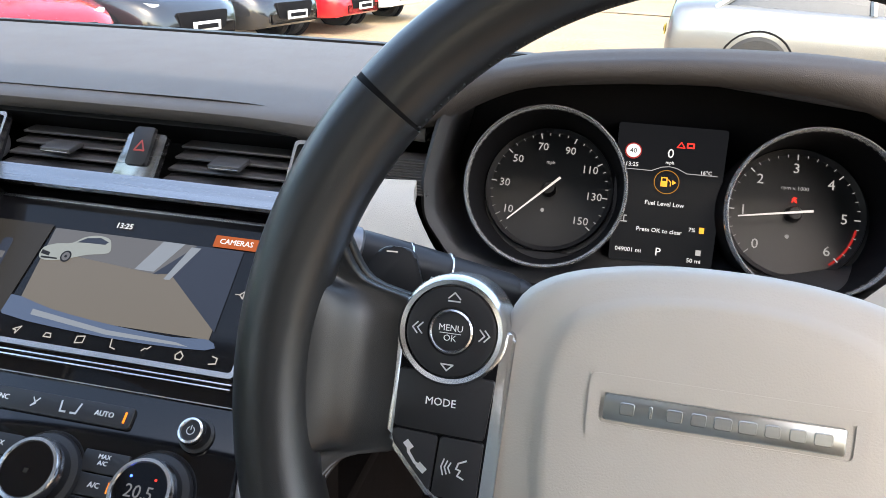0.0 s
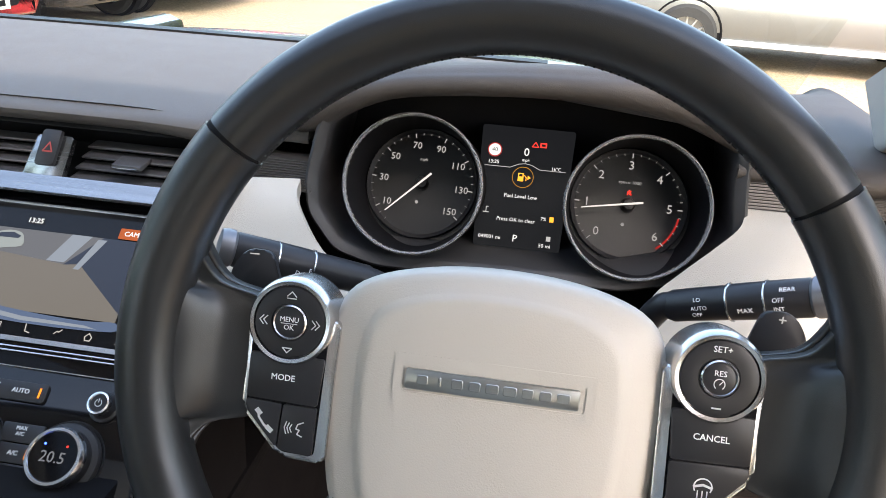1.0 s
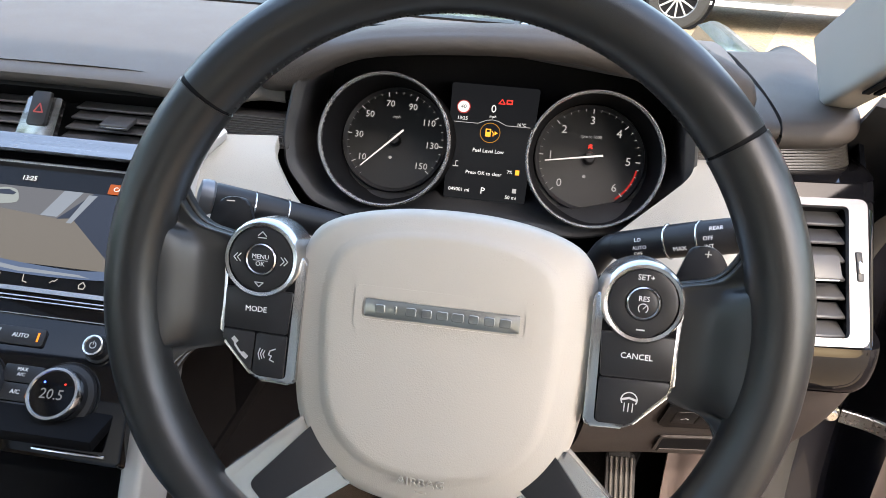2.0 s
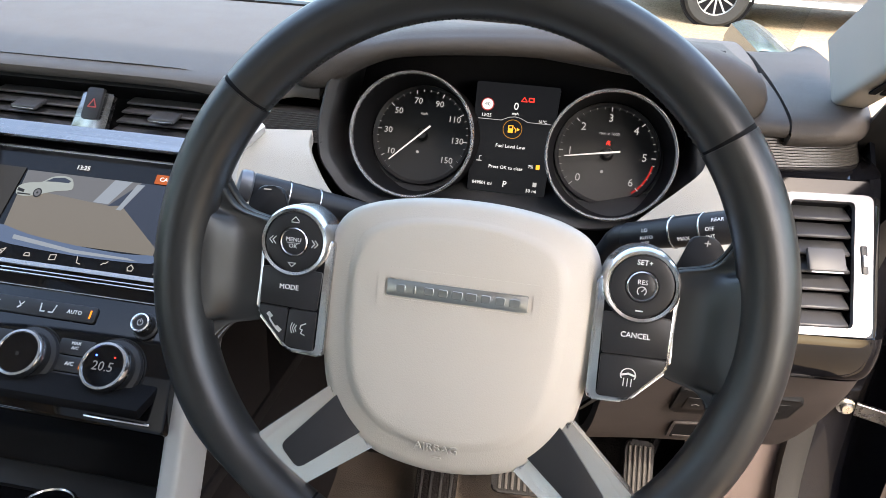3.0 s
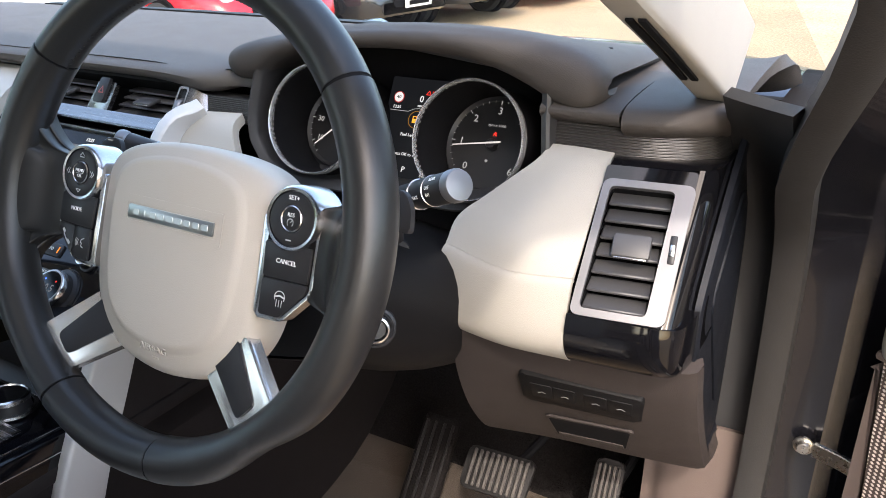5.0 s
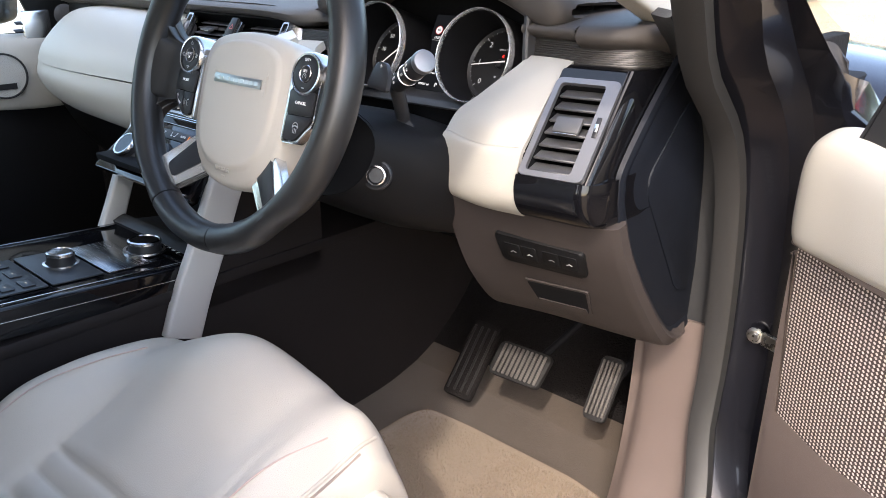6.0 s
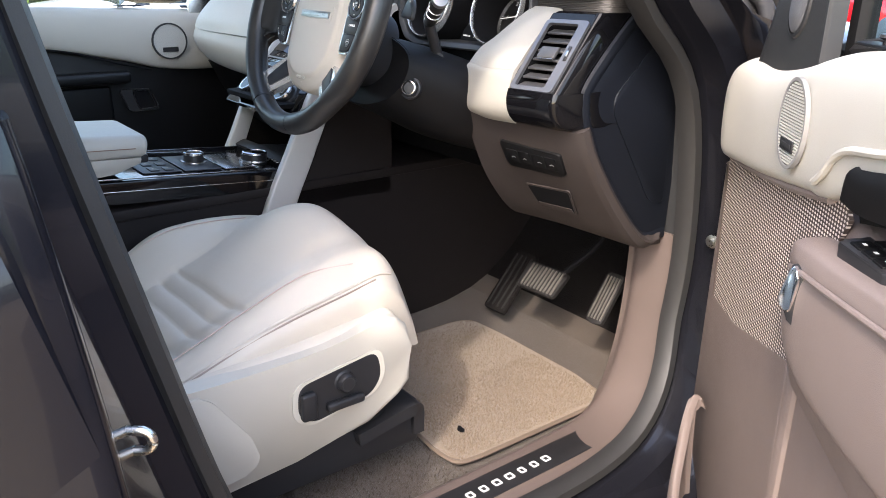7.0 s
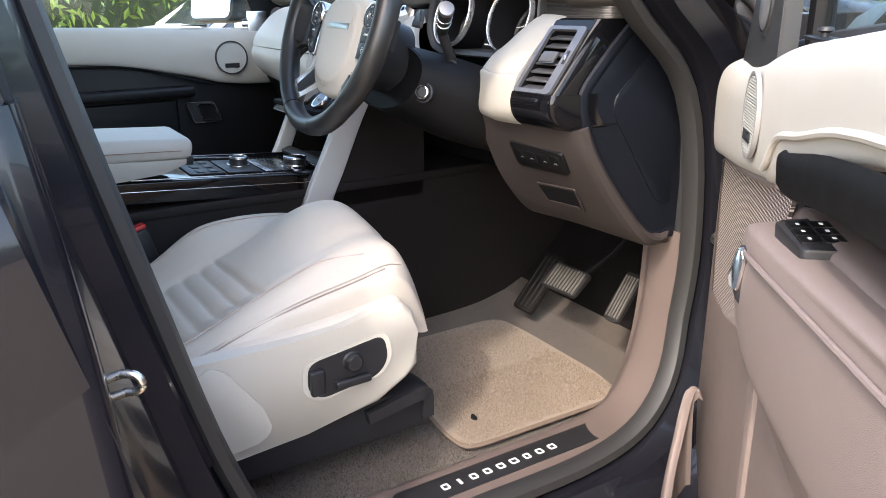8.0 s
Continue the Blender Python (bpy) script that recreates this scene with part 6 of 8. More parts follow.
rows = [[(0.613, 0.262, 1.190), (0.650, 0.268, 1.191), (0.689, 0.275, 1.192), (0.700, 0.290, 1.191)], [(0.613, 0.272, 1.193), (0.650, 0.282, 1.194), (0.690, 0.296, 1.194), (0.700, 0.312, 1.193)], [(0.613, 0.290, 1.1915), (0.650, 0.302, 1.1915), (0.690, 0.330, 1.191), (0.700, 0.350, 1.191)]]
part("top_lip", net(rows, 4, 3, 0.003), GLOSS_BLACK, sv)
part("chrome_frame", frame_plate(leant(-0.0362, 0.0388, -0.0600, 0.0600, 0.008, 5), leant(-0.0295, 0.0235, -0.0535, 0.0535, 0.005, 5), 0.006), VENT_CHROME, sv, "satin chrome frame", VENT @ pose(0, 0, -0.003))
part("well", box(0.060, 0.108, 0.004, 0, (-0.003, 0, -0.05)), DEEP_BLACK, sv, "", VENT)
for x in (-0.031, 0.025):
    part("well_side", box(0.003, 0.106, 0.046, 0, (0, 0, -0.026)), DEEP_BLACK, sv, "", VENT @ pose(x, 0, 0, 0, 0, -4.1))
for y in (-0.0545, 0.0545):
    part("well_side", box(0.056, 0.003, 0.046, 0, (-0.003 + LEAN * y, y, -0.026)), DEEP_BLACK, sv, "", VENT)
for k in range(7):
    part("slat", box(0.051, 0.0032, 0.019, 0.001, seg=1), SLAT_GREY, sv, "", VENT @ pose(-0.003 + LEAN * (-0.0448 + 0.0151 * k), -0.0448 + 0.0151 * k, -0.0085, 50))
tab = part("tab", box(0.031, 0.021, 0.006, 0.0025), SLAT_GREY, sv, "dark control tab", VENT @ pose(0.000, 0.002, 0.0045, -8))
part("tab_edge", box(0.026, 0.0014, 0.0014, 0.0003), CHROME, tab, "", VENT @ pose(0.000, -0.0085, 0.0062, -8))
part("slider_slot", box(0.0055, 0.024, 0.002, 0.001, (0.0318, 0.004, 0.0035)), SATIN_BLACK, sv, "", VENT)
part("slider", box(0.0040, 0.010, 0.003, 0.001, (0.0318, 0.003, 0.0045)), CHROME, sv, "", VENT)

# switch row and pocket in the knee panel
def plane_at(a, b, c, o, proud):
    """A frame on the face through a, b, c: x from a to b, y from c to a."""
    a, b, c = Vector(a), Vector(b), Vector(c)
    kx = (b - a).normalized()
    kz = kx.cross(a - c).normalized()
    ky = kz.cross(kx)
    o = Vector(o) + kz * proud
    return Matrix(((kx.x, ky.x, kz.x, o.x), (kx.y, ky.y, kz.y, o.y), (kx.z, ky.z, kz.z, o.z), (0, 0, 0, 1)))


KNEE = plane_at((0.556, 0.213, 0.999), (0.671, 0.230, 0.997), (0.554, 0.243, 0.949), (0.612, 0.2345, 0.976), 0.003)
ks = thing("switch_row", (0.612, 0.235, 0.976), "dark switch row set in the brown knee panel", "switch panel")
part("plate", prism(rpoly([(-0.057, 0.026), (-0.055, -0.025), (0.057, -0.024), (0.059, 0.021)], 0.006), 0.0150, 0.003), DARK_PLASTIC, ks, "", KNEE @ pose(0, 0, -0.0130))
for x in (-0.036, -0.014, 0.015, 0.038):
    kk = part("switch", prism(rect(x - 0.0105, x + 0.0105, -0.013, 0.012, 0.002), 0.0010, 0.0004), DARK_PLASTIC, ks, "", KNEE @ pose(0, 0, 0.0018))
    stroke([(x - 0.003, -0.003), (x + 0.001, -0.0008), (x + 0.004, -0.003)], 0.0011, KNEE @ pose(0, 0, 0.0030), kk)
POCKET = plane_at((0.572, 0.266, 0.922), (0.654, 0.276, 0.925), (0.565, 0.298, 0.879), (0.609, 0.2885, 0.900), 0.001)
well = [(-0.040, 0.027), (0.042, 0.027), (0.034, -0.026), (-0.036, -0.022)]
part("pocket_lip", frame_plate(rpoly([(x * 1.09, y * 1.14) for x, y in well], 0.005), rpoly(well, 0.004), 0.0025), BROWN_SHADED, ks, "", POCKET @ pose(0, 0, -0.0005))
# uncut panel: a black plate paints the pocket's shade onto its face
part("pocket", prism(rpoly(well, 0.004), 0.018), DEEP_BLACK, ks, "coin pocket, its shade painted as a black plate", POCKET @ pose(0, 0, -0.016))
part("pocket_floor", prism([(-0.034, -0.012), (0.032, -0.014), (0.033, -0.024), (-0.035, -0.020)], 0.0012), BROWN_SHADED, ks, "", POCKET @ pose(0, 0, 0.0018))
# start button on the column shroud
sb = thing("start_button", (0.479, 0.095, 1.076), "round start button with a bright ring", "start button")
SBM = pose(0.478, 0.098, 1.076, 78, 0, 38) @ pose(0, 0, 0.0075)
part("ring", lathe([(0.0125, -0.004), (0.0175, -0.004), (0.0170, 0.003), (0.0150, 0.004), (0.0125, 0.002)], 32), SATIN_BLACK, sb, "", SBM)
part("chrome", lathe([(0.0085, 0.006), (0.0095, 0.0105), (0.0110, 0.0100), (0.0122, 0.006), (0.0122, -0.002)], 32), CHROME, sb, "chrome ring", SBM)
part("cap", lathe([(0, 0.0085), (0.0080, 0.0080), (0.0088, 0.004), (0, 0.004)], 28), GREY_TRIM, sb, "", SBM)


# ---- driver's seat ----
seat = thing("driver_seat", (0.38, -0.3, 0.5), "cream leather driver's seat with a fluted centre", "car seat")
XS = (0.150, 0.160, 0.190, 0.240, 0.290, 0.385, 0.480, 0.520, 0.560, 0.592, 0.606, 0.610)
YS = (-0.62, -0.44, -0.32, -0.235, -0.165, -0.095, -0.040, -0.005, 0.020, 0.030, 0.026)
INNER = (0.66, 0.705, 0.770, 0.822, 0.834, 0.832, 0.822, 0.800, 0.775, 0.740, 0.72)
SLOPE = (0.680, 0.714, 0.750, 0.782, 0.812, 0.852, 0.856, 0.828, 0.790, 0.745, 0.72)
MID = (0.680, 0.716, 0.754, 0.788, 0.830, 0.885, 0.893, 0.868, 0.815, 0.755, 0.72)
OUTER = (0.66, 0.722, 0.774, 0.812, 0.840, 0.860, 0.864, 0.845, 0.795, 0.745, 0.72)
EDGE = (0.66, 0.716, 0.764, 0.795, 0.811, 0.824, 0.830, 0.812, 0.770, 0.740, 0.72)


def seat_z(i):
    return (INNER[i] - 0.10, INNER[i] - 0.035, INNER[i], INNER[i] * 0.65 + SLOPE[i] * 0.35 - 0.004, SLOPE[i], MID[i], MID[i] * 0.7 + OUTER[i] * 0.3 - 0.002, MID[i] * 0.25 + OUTER[i] * 0.75 - 0.002, OUTER[i], EDGE[i], EDGE[i] - 0.022, EDGE[i] - 0.09)


rows = [[(x - (0.012 if x > 0.58 else 0) * max(0, (y + 0.02) * 20), y - 0.10 * (abs(x - 0.40) ** 2) * (1 if y > -0.1 else 0), max(z, 0.655 if i < 6 else 0.712)) for x, z in zip(XS, seat_z(i))] for i, y in enumerate(YS)]
def sewn(x, y):
    """Height that the sewing adds: fluted insert sunk between its seams, a step at its front."""
    inside = ease(0.272, 0.284, x) * (1 - ease(0.540, 0.552, x))
    behind = 1 - ease(-0.226, -0.219, y)
    flute = 0.0060 * (1 - abs(math.sin(math.pi * (y + 0.222) / 0.031)) ** 0.8)
    step = 0.0030 * ease(0.272, 0.33, x) * (1 - ease(0.49, 0.552, x)) * ease(-0.224, -0.212, y) * (1 - ease(-0.19, -0.10, y))
    seam = 0.004 * (math.exp(-((x - 0.278) / 0.005) ** 2) + math.exp(-((x - 0.546) / 0.005) ** 2)) * (1 - ease(-0.22, -0.05, y))
    fold = 0.0012 * math.exp(-((x - 0.583) / 0.004) ** 2) * (1 - ease(-0.04, 0.0, y))
    return -inside * behind * (0.001 + flute) + step - seam - fold


bm = net(rows, 26, 9)
for v in bm.verts:
    if v.co.y < 0.005:
        v.co.z += sewn(v.co.x, v.co.y)
cushion = part("cushion", bm, SEAT_LEATHER, seat, "cream leather cushion with a fluted centre", I4, 70)


GRID = [list(r) for r in zip(*[spline(c, 5) for c in zip(*[spline(r, 4) for r in rows])])]
FLAT = [p for r in GRID for p in r if p.y < 0.02]
FLAT_X, FLAT_Y = np.array([p.x for p in FLAT]), np.array([p.y for p in FLAT])
FLAT_Z = np.array([p.z for p in FLAT])


def lay(pts, lift=0.0):
    """Points over the cushion: x and y kept, height from its skin."""
    out = []
    for x, y in pts:
        d = (FLAT_X - x) ** 2 + (FLAT_Y - y) ** 2
        near = np.argsort(d)[:4]
        w = 1.0 / (d[near] + 2e-6)
        out.append(Vector((x, y, float((FLAT_Z[near] * w).sum() / w.sum()) + lift)))
    return out


# the second line is a dark tube painting in the shadow groove by the piping
for pts, r, mat in (([(0.592, -0.44), (0.592, -0.32), (0.592, -0.20), (0.591, -0.10), (0.588, -0.045), (0.580, -0.012)], 0.0022, SEAT_LEATHER),
                    ([(0.596, -0.44), (0.596, -0.32), (0.596, -0.20), (0.595, -0.10), (0.592, -0.045)], 0.0014, CREASE_SHADE),
                    ([(0.550, -0.45), (0.551, -0.30), (0.556, -0.22), (0.560, -0.14), (0.572, -0.07)], 0.0010, SEAM_RED),
                    ([(0.196, -0.45), (0.20, -0.30), (0.205, -0.22), (0.212, -0.14), (0.225, -0.08)], 0.0010, SEAM_RED)):
    part("piping", tube(spline(lay(pts, 0.0012), 6), r, 8), mat, seat)
bm = bmesh.new()
for a, b in zip(*(lambda q: (q, q[1:]))(spline(lay([(0.597, -0.44), (0.598, -0.32), (0.598, -0.20), (0.596, -0.10), (0.590, -0.045)], -0.002), 26))):
    if (b - a).length > 1e-5:
        add(bm, box(0.0008, (b - a).length * 0.7, 0.0009), Matrix.Translation((a + b) / 2) @ (b - a).to_track_quat("Y", "Z").to_matrix().to_4x4())
part("stitches", bm, STITCH, seat, "pale stitch row")
rows = [[(0.603 + dx, y, z) for dx, z in ((0.0, top + 0.010), (0.012, top + 0.006), (0.020, top - 0.004), (0.021, top - 0.020), (0.012, top - 0.035))] for y, top in ((-0.60, 0.745), (-0.42, 0.748), (-0.30, 0.758), (-0.18, 0.768), (-0.08, 0.780), (-0.045, 0.784), (-0.030, 0.776))]
part("side_roll", net(rows, 4, 3, 0.006), SEAT_LEATHER, seat, "folded leather edge under the cushion")

# plastic side shield
SK = Matrix(((0, 0, 1, 0.610), (1, 0, 0, 0), (0, 1, 0, 0), (0, 0, 0, 1)))
top = spline([(-0.60, 0.768, 0), (-0.366, 0.768, 0), (-0.27, 0.767, 0), (-0.15, 0.772, 0), (-0.065, 0.788, 0), (-0.035, 0.784, 0)], 3)
sk = [(p.x, p.y) for p in top] + [(-0.020, 0.770), (-0.014, 0.735), (-0.014, 0.680), (-0.035, 0.660), (-0.086, 0.632), (-0.204, 0.616), (-0.322, 0.607), (-0.60, 0.595)]
hole = rpoly([(-0.198, 0.728), (-0.074, 0.746), (-0.068, 0.705), (-0.085, 0.682), (-0.178, 0.668), (-0.200, 0.685)], 0.018, 5)
shield = part("side_shield", prism(sk, 0.027, 0.010, 4), SHIELD, seat, "smooth cream plastic side shield", SK, 60)
part("switch_lip", frame_plate(*[[(c.x + (p[0] - c.x) * k, c.y + (p[1] - c.y) * k) for p in hole] for c in [Vector((-0.134, 0.704))] for k in (1.12, 1.0)], 0.002), SHIELD, shield, "", SK @ pose(0, 0, 0.0268))
sw = part("switch_pack", prism(hole, 0.002, 0.0005), SATIN_BLACK, shield, "black seat switches", SK @ pose(0, 0, 0.0270))
part("rocker", box(0.022, 0.040, 0.012, 0.004, (-0.186, 0.698, 0.033), 3), SATIN_BLACK, sw, "", SK)
part("dial", lathe([(0, 0.012), (0.011, 0.0115), (0.013, 0.009), (0.0135, 0.002), (0.016, 0), (0, 0)], 28), SATIN_BLACK, sw, "", SK @ pose(-0.128, 0.716, 0.029))
part("dial_mark", lathe([(0.0085, 0.0), (0.0100, 0.0), (0.0100, 0.0006), (0.0085, 0.0006)], 24), GREY_TRIM, sw, "", SK @ pose(-0.128, 0.716, 0.0405))
part("paddle", box(0.058, 0.013, 0.012, 0.004, (-0.130, 0.686, 0.034), 3), SATIN_BLACK, sw, "", SK @ pose(0, 0, 0))
flap = [(-0.62, 0.735), (-0.37, 0.738), (-0.335, 0.762), (-0.313, 0.748), (-0.268, 0.682), (-0.256, 0.645), (-0.272, 0.628), (-0.36, 0.618), (-0.62, 0.610)]
part("flap", prism(rpoly(flap, 0.008), 0.0045, 0.0015), SHIELD, shield, "closed plastic cover flap", SK @ pose(0, 0, 0.0262))
part("rail", box(0.05, 0.72, 0.075, 0.008, (0.585, -0.34, 0.585)), SATIN_BLACK, seat, "black seat rail")
part("rail", box(0.04, 0.66, 0.075, 0.008, (0.19, -0.34, 0.58)), SATIN_BLACK, seat)
part("rail_end", net([[(0.56, -0.10, 0.61), (0.625, -0.10, 0.61)], [(0.56, -0.01, 0.625), (0.625, -0.01, 0.625)], [(0.56, 0.02, 0.615), (0.62, 0.02, 0.615)], [(0.55, 0.025, 0.565), (0.615, 0.025, 0.565)]], 3, 2, 0.02), SATIN_BLACK, seat)
rows = [[(0.17 + 0.44 * i / 4, y + 0.02 * abs(i - 2), z) for i in range(5)] for y, z in ((-0.52, 0.70), (-0.60, 0.80), (-0.66, 1.0), (-0.72, 1.25), (-0.76, 1.32))]
part("backrest", net(rows, 4, 3, 0.10, (0, -1, 0)), SEAT_LEATHER, seat, "cream leather backrest")

buckle = thing("seat_buckle", (0.14, -0.33, 0.8), "black seat belt buckle with a red button", "seat belt buckle")
BK = pose(0.140, -0.322, 0.820, 14, 0, 10)
part("body", box(0.032, 0.030, 0.07, 0.006, (0, 0, -0.03)), SATIN_BLACK, buckle, "", BK)
part("button", box(0.020, 0.030, 0.008, 0.002, (0, 0.0, 0.008)), RED_PLASTIC, buckle, "red release button", BK)

# passenger's seat, of which only the cushion edge shows
ps = thing("front_seat", (-0.42, -0.35, 0.5), "cream leather passenger seat cushion", "car seat")
rows = [[(-x, y - 0.02, z + 0.005) for x, z in zip((0.19, 0.20, 0.23, 0.28, 0.36, 0.44, 0.52, 0.58, 0.61, 0.64, 0.65), seat_z(i))] for i, y in enumerate(YS)]
part("cushion", net(rows, 4, 3, 0.03), SEAT_LEATHER, ps, "", Matrix.Translation((0, -0.13, -0.02)), 70)
part("base", box(0.42, 0.5, 0.18, 0.02, (-0.42, -0.42, 0.60)), SATIN_BLACK, ps)
part("backrest", box(0.44, 0.12, 0.62, 0.05, (-0.42, -0.86, 1.05), 3), SEAT_LEATHER, ps)

# ---- floor: mat, pedals ----
mat_pts = [Vector(p) for p in ((0.245, 0.425), (0.34, 0.432), (0.56, 0.432), (0.632, 0.418), (0.655, 0.385), (0.652, 0.10), (0.645, 0.068), (0.60, 0.062), (0.44, 0.078), (0.30, 0.10), (0.235, 0.13), (0.232, 0.38))]
fm = thing("floor_mat", (0.45, 0.25, 0.5), "worn beige-brown carpet floor mat", "floor mat")
part("mat_base", prism(rpoly(mat_pts, 0.02, 4), 0.010, 0.003), MAT_CARPET, fm, "", pose(0, 0, 0.4985))
edge = [Vector((p.x, p.y, 0.5035)) for p in (Vector(q) for q in rpoly(mat_pts, 0.02, 4))]
part("binding", tube(edge, 0.0048, 6, True), MAT_EDGE, fm, "bound edge")
part("worn_hole", prism([(0.007 * (1 + 0.3 * math.sin(3 * a)) * math.cos(a), 0.005 * (1 + 0.3 * math.cos(2 * a)) * math.sin(a)) for a in [math.tau * k / 14 for k in range(14)]], 0.0060), DEEP_BLACK, fm, "small dark worn hole", pose(0.582, 0.126, 0.5085))
# carpet tufts of the mat and the floor beside the sill
def tufts(name, boxes, count, z, h, mat, parent, seed):
    rnd = random.Random(seed)
    bm = bmesh.new()
    for _ in range(count):
        x0, x1, y0, y1 = boxes[rnd.randrange(len(boxes))]
        x, y = rnd.uniform(x0, x1), rnd.uniform(y0, y1)
        a, r, hh = rnd.uniform(0, 6.28), rnd.uniform(0.0008, 0.0015), h * rnd.uniform(0.5, 1.1)
        dx, dy = rnd.uniform(-1, 1) * hh * 0.6, rnd.uniform(-1, 1) * hh * 0.6
        tip = bm.verts.new((x + dx, y + dy, z + hh))
        base = [bm.verts.new((x + r * math.cos(a + k * 2.09), y + r * math.sin(a + k * 2.09), z - 0.001)) for k in range(3)]
        for k in range(3):
            bm.faces.new((base[k], base[(k + 1) % 3], tip))
    me = bpy.data.meshes.new(name)
    bm.to_mesh(me)
    bm.free()
    me.materials.append(mat)
    ob = part(name, me, mat, parent)
    return tagged(ob, kind="stuff")


tufts("mat_pile", [(0.245, 0.648, 0.09, 0.42), (0.45, 0.648, 0.075, 0.42)], 15000, 0.5085, 0.0045, MAT_CARPET, fm, 3)
cf = thing("carpet_pile", (0.45, -0.1, 0.5), "matted grey-brown carpet pile beside the sill", "carpet", kind="stuff")
tufts("pile_strands", [(0.40, 0.662, -0.45, 0.08), (0.35, 0.665, 0.42, 0.56)], 14000, 0.490, 0.005, CARPET, cf, 4)


def pedal(name, label, m, w, h, ribs, vertical, arm):
    t = thing(name, m.translation, label, "pedal")
    part("pad", prism(rpoly([(-w / 2, -h / 2), (w / 2 * 0.92, -h / 2), (w / 2, h / 2), (-w / 2, h / 2)], 0.010, 4), 0.009, 0.003), RUBBER, t, "worn black rubber pad", m)
    for k in range(ribs):
        f = (k + 0.5) / ribs - 0.5
        if vertical:
            part("rib", box(w / ribs * 0.45, h * 0.86, 0.004, 0.001, (f * w * 0.86, 0, 0.0105), 1), PEDAL_WORN, t, "", m)
        else:
            part("rib", box(w * 0.84, h / ribs * 0.45, 0.004, 0.001, (-0.002, f * h * 0.86, 0.0105), 1), PEDAL_WORN, t, "", m)
    part("arm", tube(spline([m @ Vector((0, 0, -0.004)), *arm], 5), 0.0065, 8), DEEP_BLACK, t, "black pedal arm")
    return t


pedal("brake_pedal", "wide ribbed rubber brake pedal", pose(0.428, 0.464, 0.652, 42, 0, 4), 0.102, 0.062, 10, True, [(0.46, 0.50, 0.68), (0.50, 0.56, 0.76), (0.50, 0.60, 0.90)])
pedal("accelerator_pedal", "narrow ribbed accelerator pedal", pose(0.579, 0.482, 0.660, 52, 0, 4), 0.040, 0.105, 5, True, [(0.60, 0.52, 0.70), (0.62, 0.58, 0.78), (0.62, 0.60, 0.90)])
fr = thing("footrest", (0.31, 0.47, 0.56), "ribbed black rubber footrest", "footrest")
FR = pose(0.292, 0.500, 0.590, 47, 0, 3)
part("pad", prism(rect(-0.031, 0.031, -0.070, 0.080, 0.008), 0.010, 0.003), SHADED_CARPET, fr, "", FR)
for k in range(4):
    part("rib", box(0.005, 0.13, 0.003, 0.001, (-0.0225 + 0.015 * k, 0.005, 0.011), 1), RUBBER, fr, "", FR)

# ---- driver's door, standing open ----
DOOR = Matrix(((0.74, 0, -0.672, 0.862), (-0.672, 0, -0.74, 0.356), (0, 1, 0, 0), (0, 0, 0, 1)))
door = thing("driver_door", (0.92, 0.45, 0.35), "open driver's door with cream and brown trim", "car door")
belt = [(-0.03, 1.118), (-0.01, 1.142), (0.05, 1.149), (0.12, 1.147), (0.20, 1.158), (0.30, 1.180), (0.42, 1.194), (0.62, 1.214), (1.0, 1.235)]
low = [(-0.036, 1.016), (-0.015, 1.014), (0.06, 1.019), (0.14, 1.026), (0.22, 1.036), (0.30, 1.047), (0.36, 1.056), (0.62, 1.128), (1.0, 1.150)]
rows = []
for (sa, za), (sb, zb) in zip(belt, low):
    e = -0.03 if sa < -0.02 else 0.0
    rows.append([(sa, za - 0.004, -0.055), (sa, za, -0.030), (sa + 0.001, za - 0.012, -0.006 + e), (sa * 0.8 + sb * 0.2, za * 0.75 + zb * 0.25, 0.003 + e), (sa * 0.5 + sb * 0.5, za * 0.5 + zb * 0.5, 0.005 + e), (sb, za * 0.15 + zb * 0.85, 0.003 + e), (sb, zb, -0.002 + e), (sb, zb - 0.006, -0.014 + e)])
upper = part("upper_trim", net(rows, 5, 4, 0.01), CREAM_LEATHER, door, "padded cream leather top", DOOR, 70)
# stitched welt above the armrest recess
welt = [(0.335, 1.050), (0.352, 1.062), (0.372, 1.082), (0.40, 1.094), (0.46, 1.104), (0.62, 1.132), (1.0, 1.155)]
part("welt", tube(spline([(s, z + 0.012, 0.006) for s, z in welt], 5), 0.004, 8), CREAM_LEATHER, upper, "", DOOR)
# shell, with the painted edge
part("shell", box(1.10, 0.78, 0.085, 0.02, (0.52, 0.765, -0.115), 3), PAINT, door, "dark metallic outer shell", DOOR)
part("inner_panel", box(1.06, 0.62, 0.05, 0.012, (0.508, 0.72, -0.048), 3), DOOR_BROWN_LIT, door, "brown plastic lower trim", DOOR)
# speaker in the upper trim
SPK = DOOR @ pose(0.262, 1.104, 0.0055)
spk = part("speaker", prism([(0.037 * x, 0.046 * y) for x, y in circle(1, 40)], 0.003, 0.001), SPEAKER_GAP, door, "round speaker with a pale ribbed grille", SPK)
part("speaker_ring", frame_plate([(0.038 * x, 0.047 * y) for x, y in circle(1, 48)], [(0.0345 * x, 0.0435 * y) for x, y in circle(1, 48)], 0.005), GREY_RING, spk, "", SPK)
for k in range(27):
    y = -0.040 + 0.0031 * k
    half = 0.033 * math.sqrt(max(0.0, 1 - (y / 0.042) ** 2))
    if half > 0.004:
        part("grille_bar", box(half * 2, 0.0017, 0.002), SPEAKER_PALE, spk, "", SPK @ pose(0, y, 0.0040))
part("name_plate", box(0.036, 0.012, 0.002, 0.0005), SATIN_BLACK, spk, "dark maker's plate", SPK @ pose(0, -0.022, 0.0055))
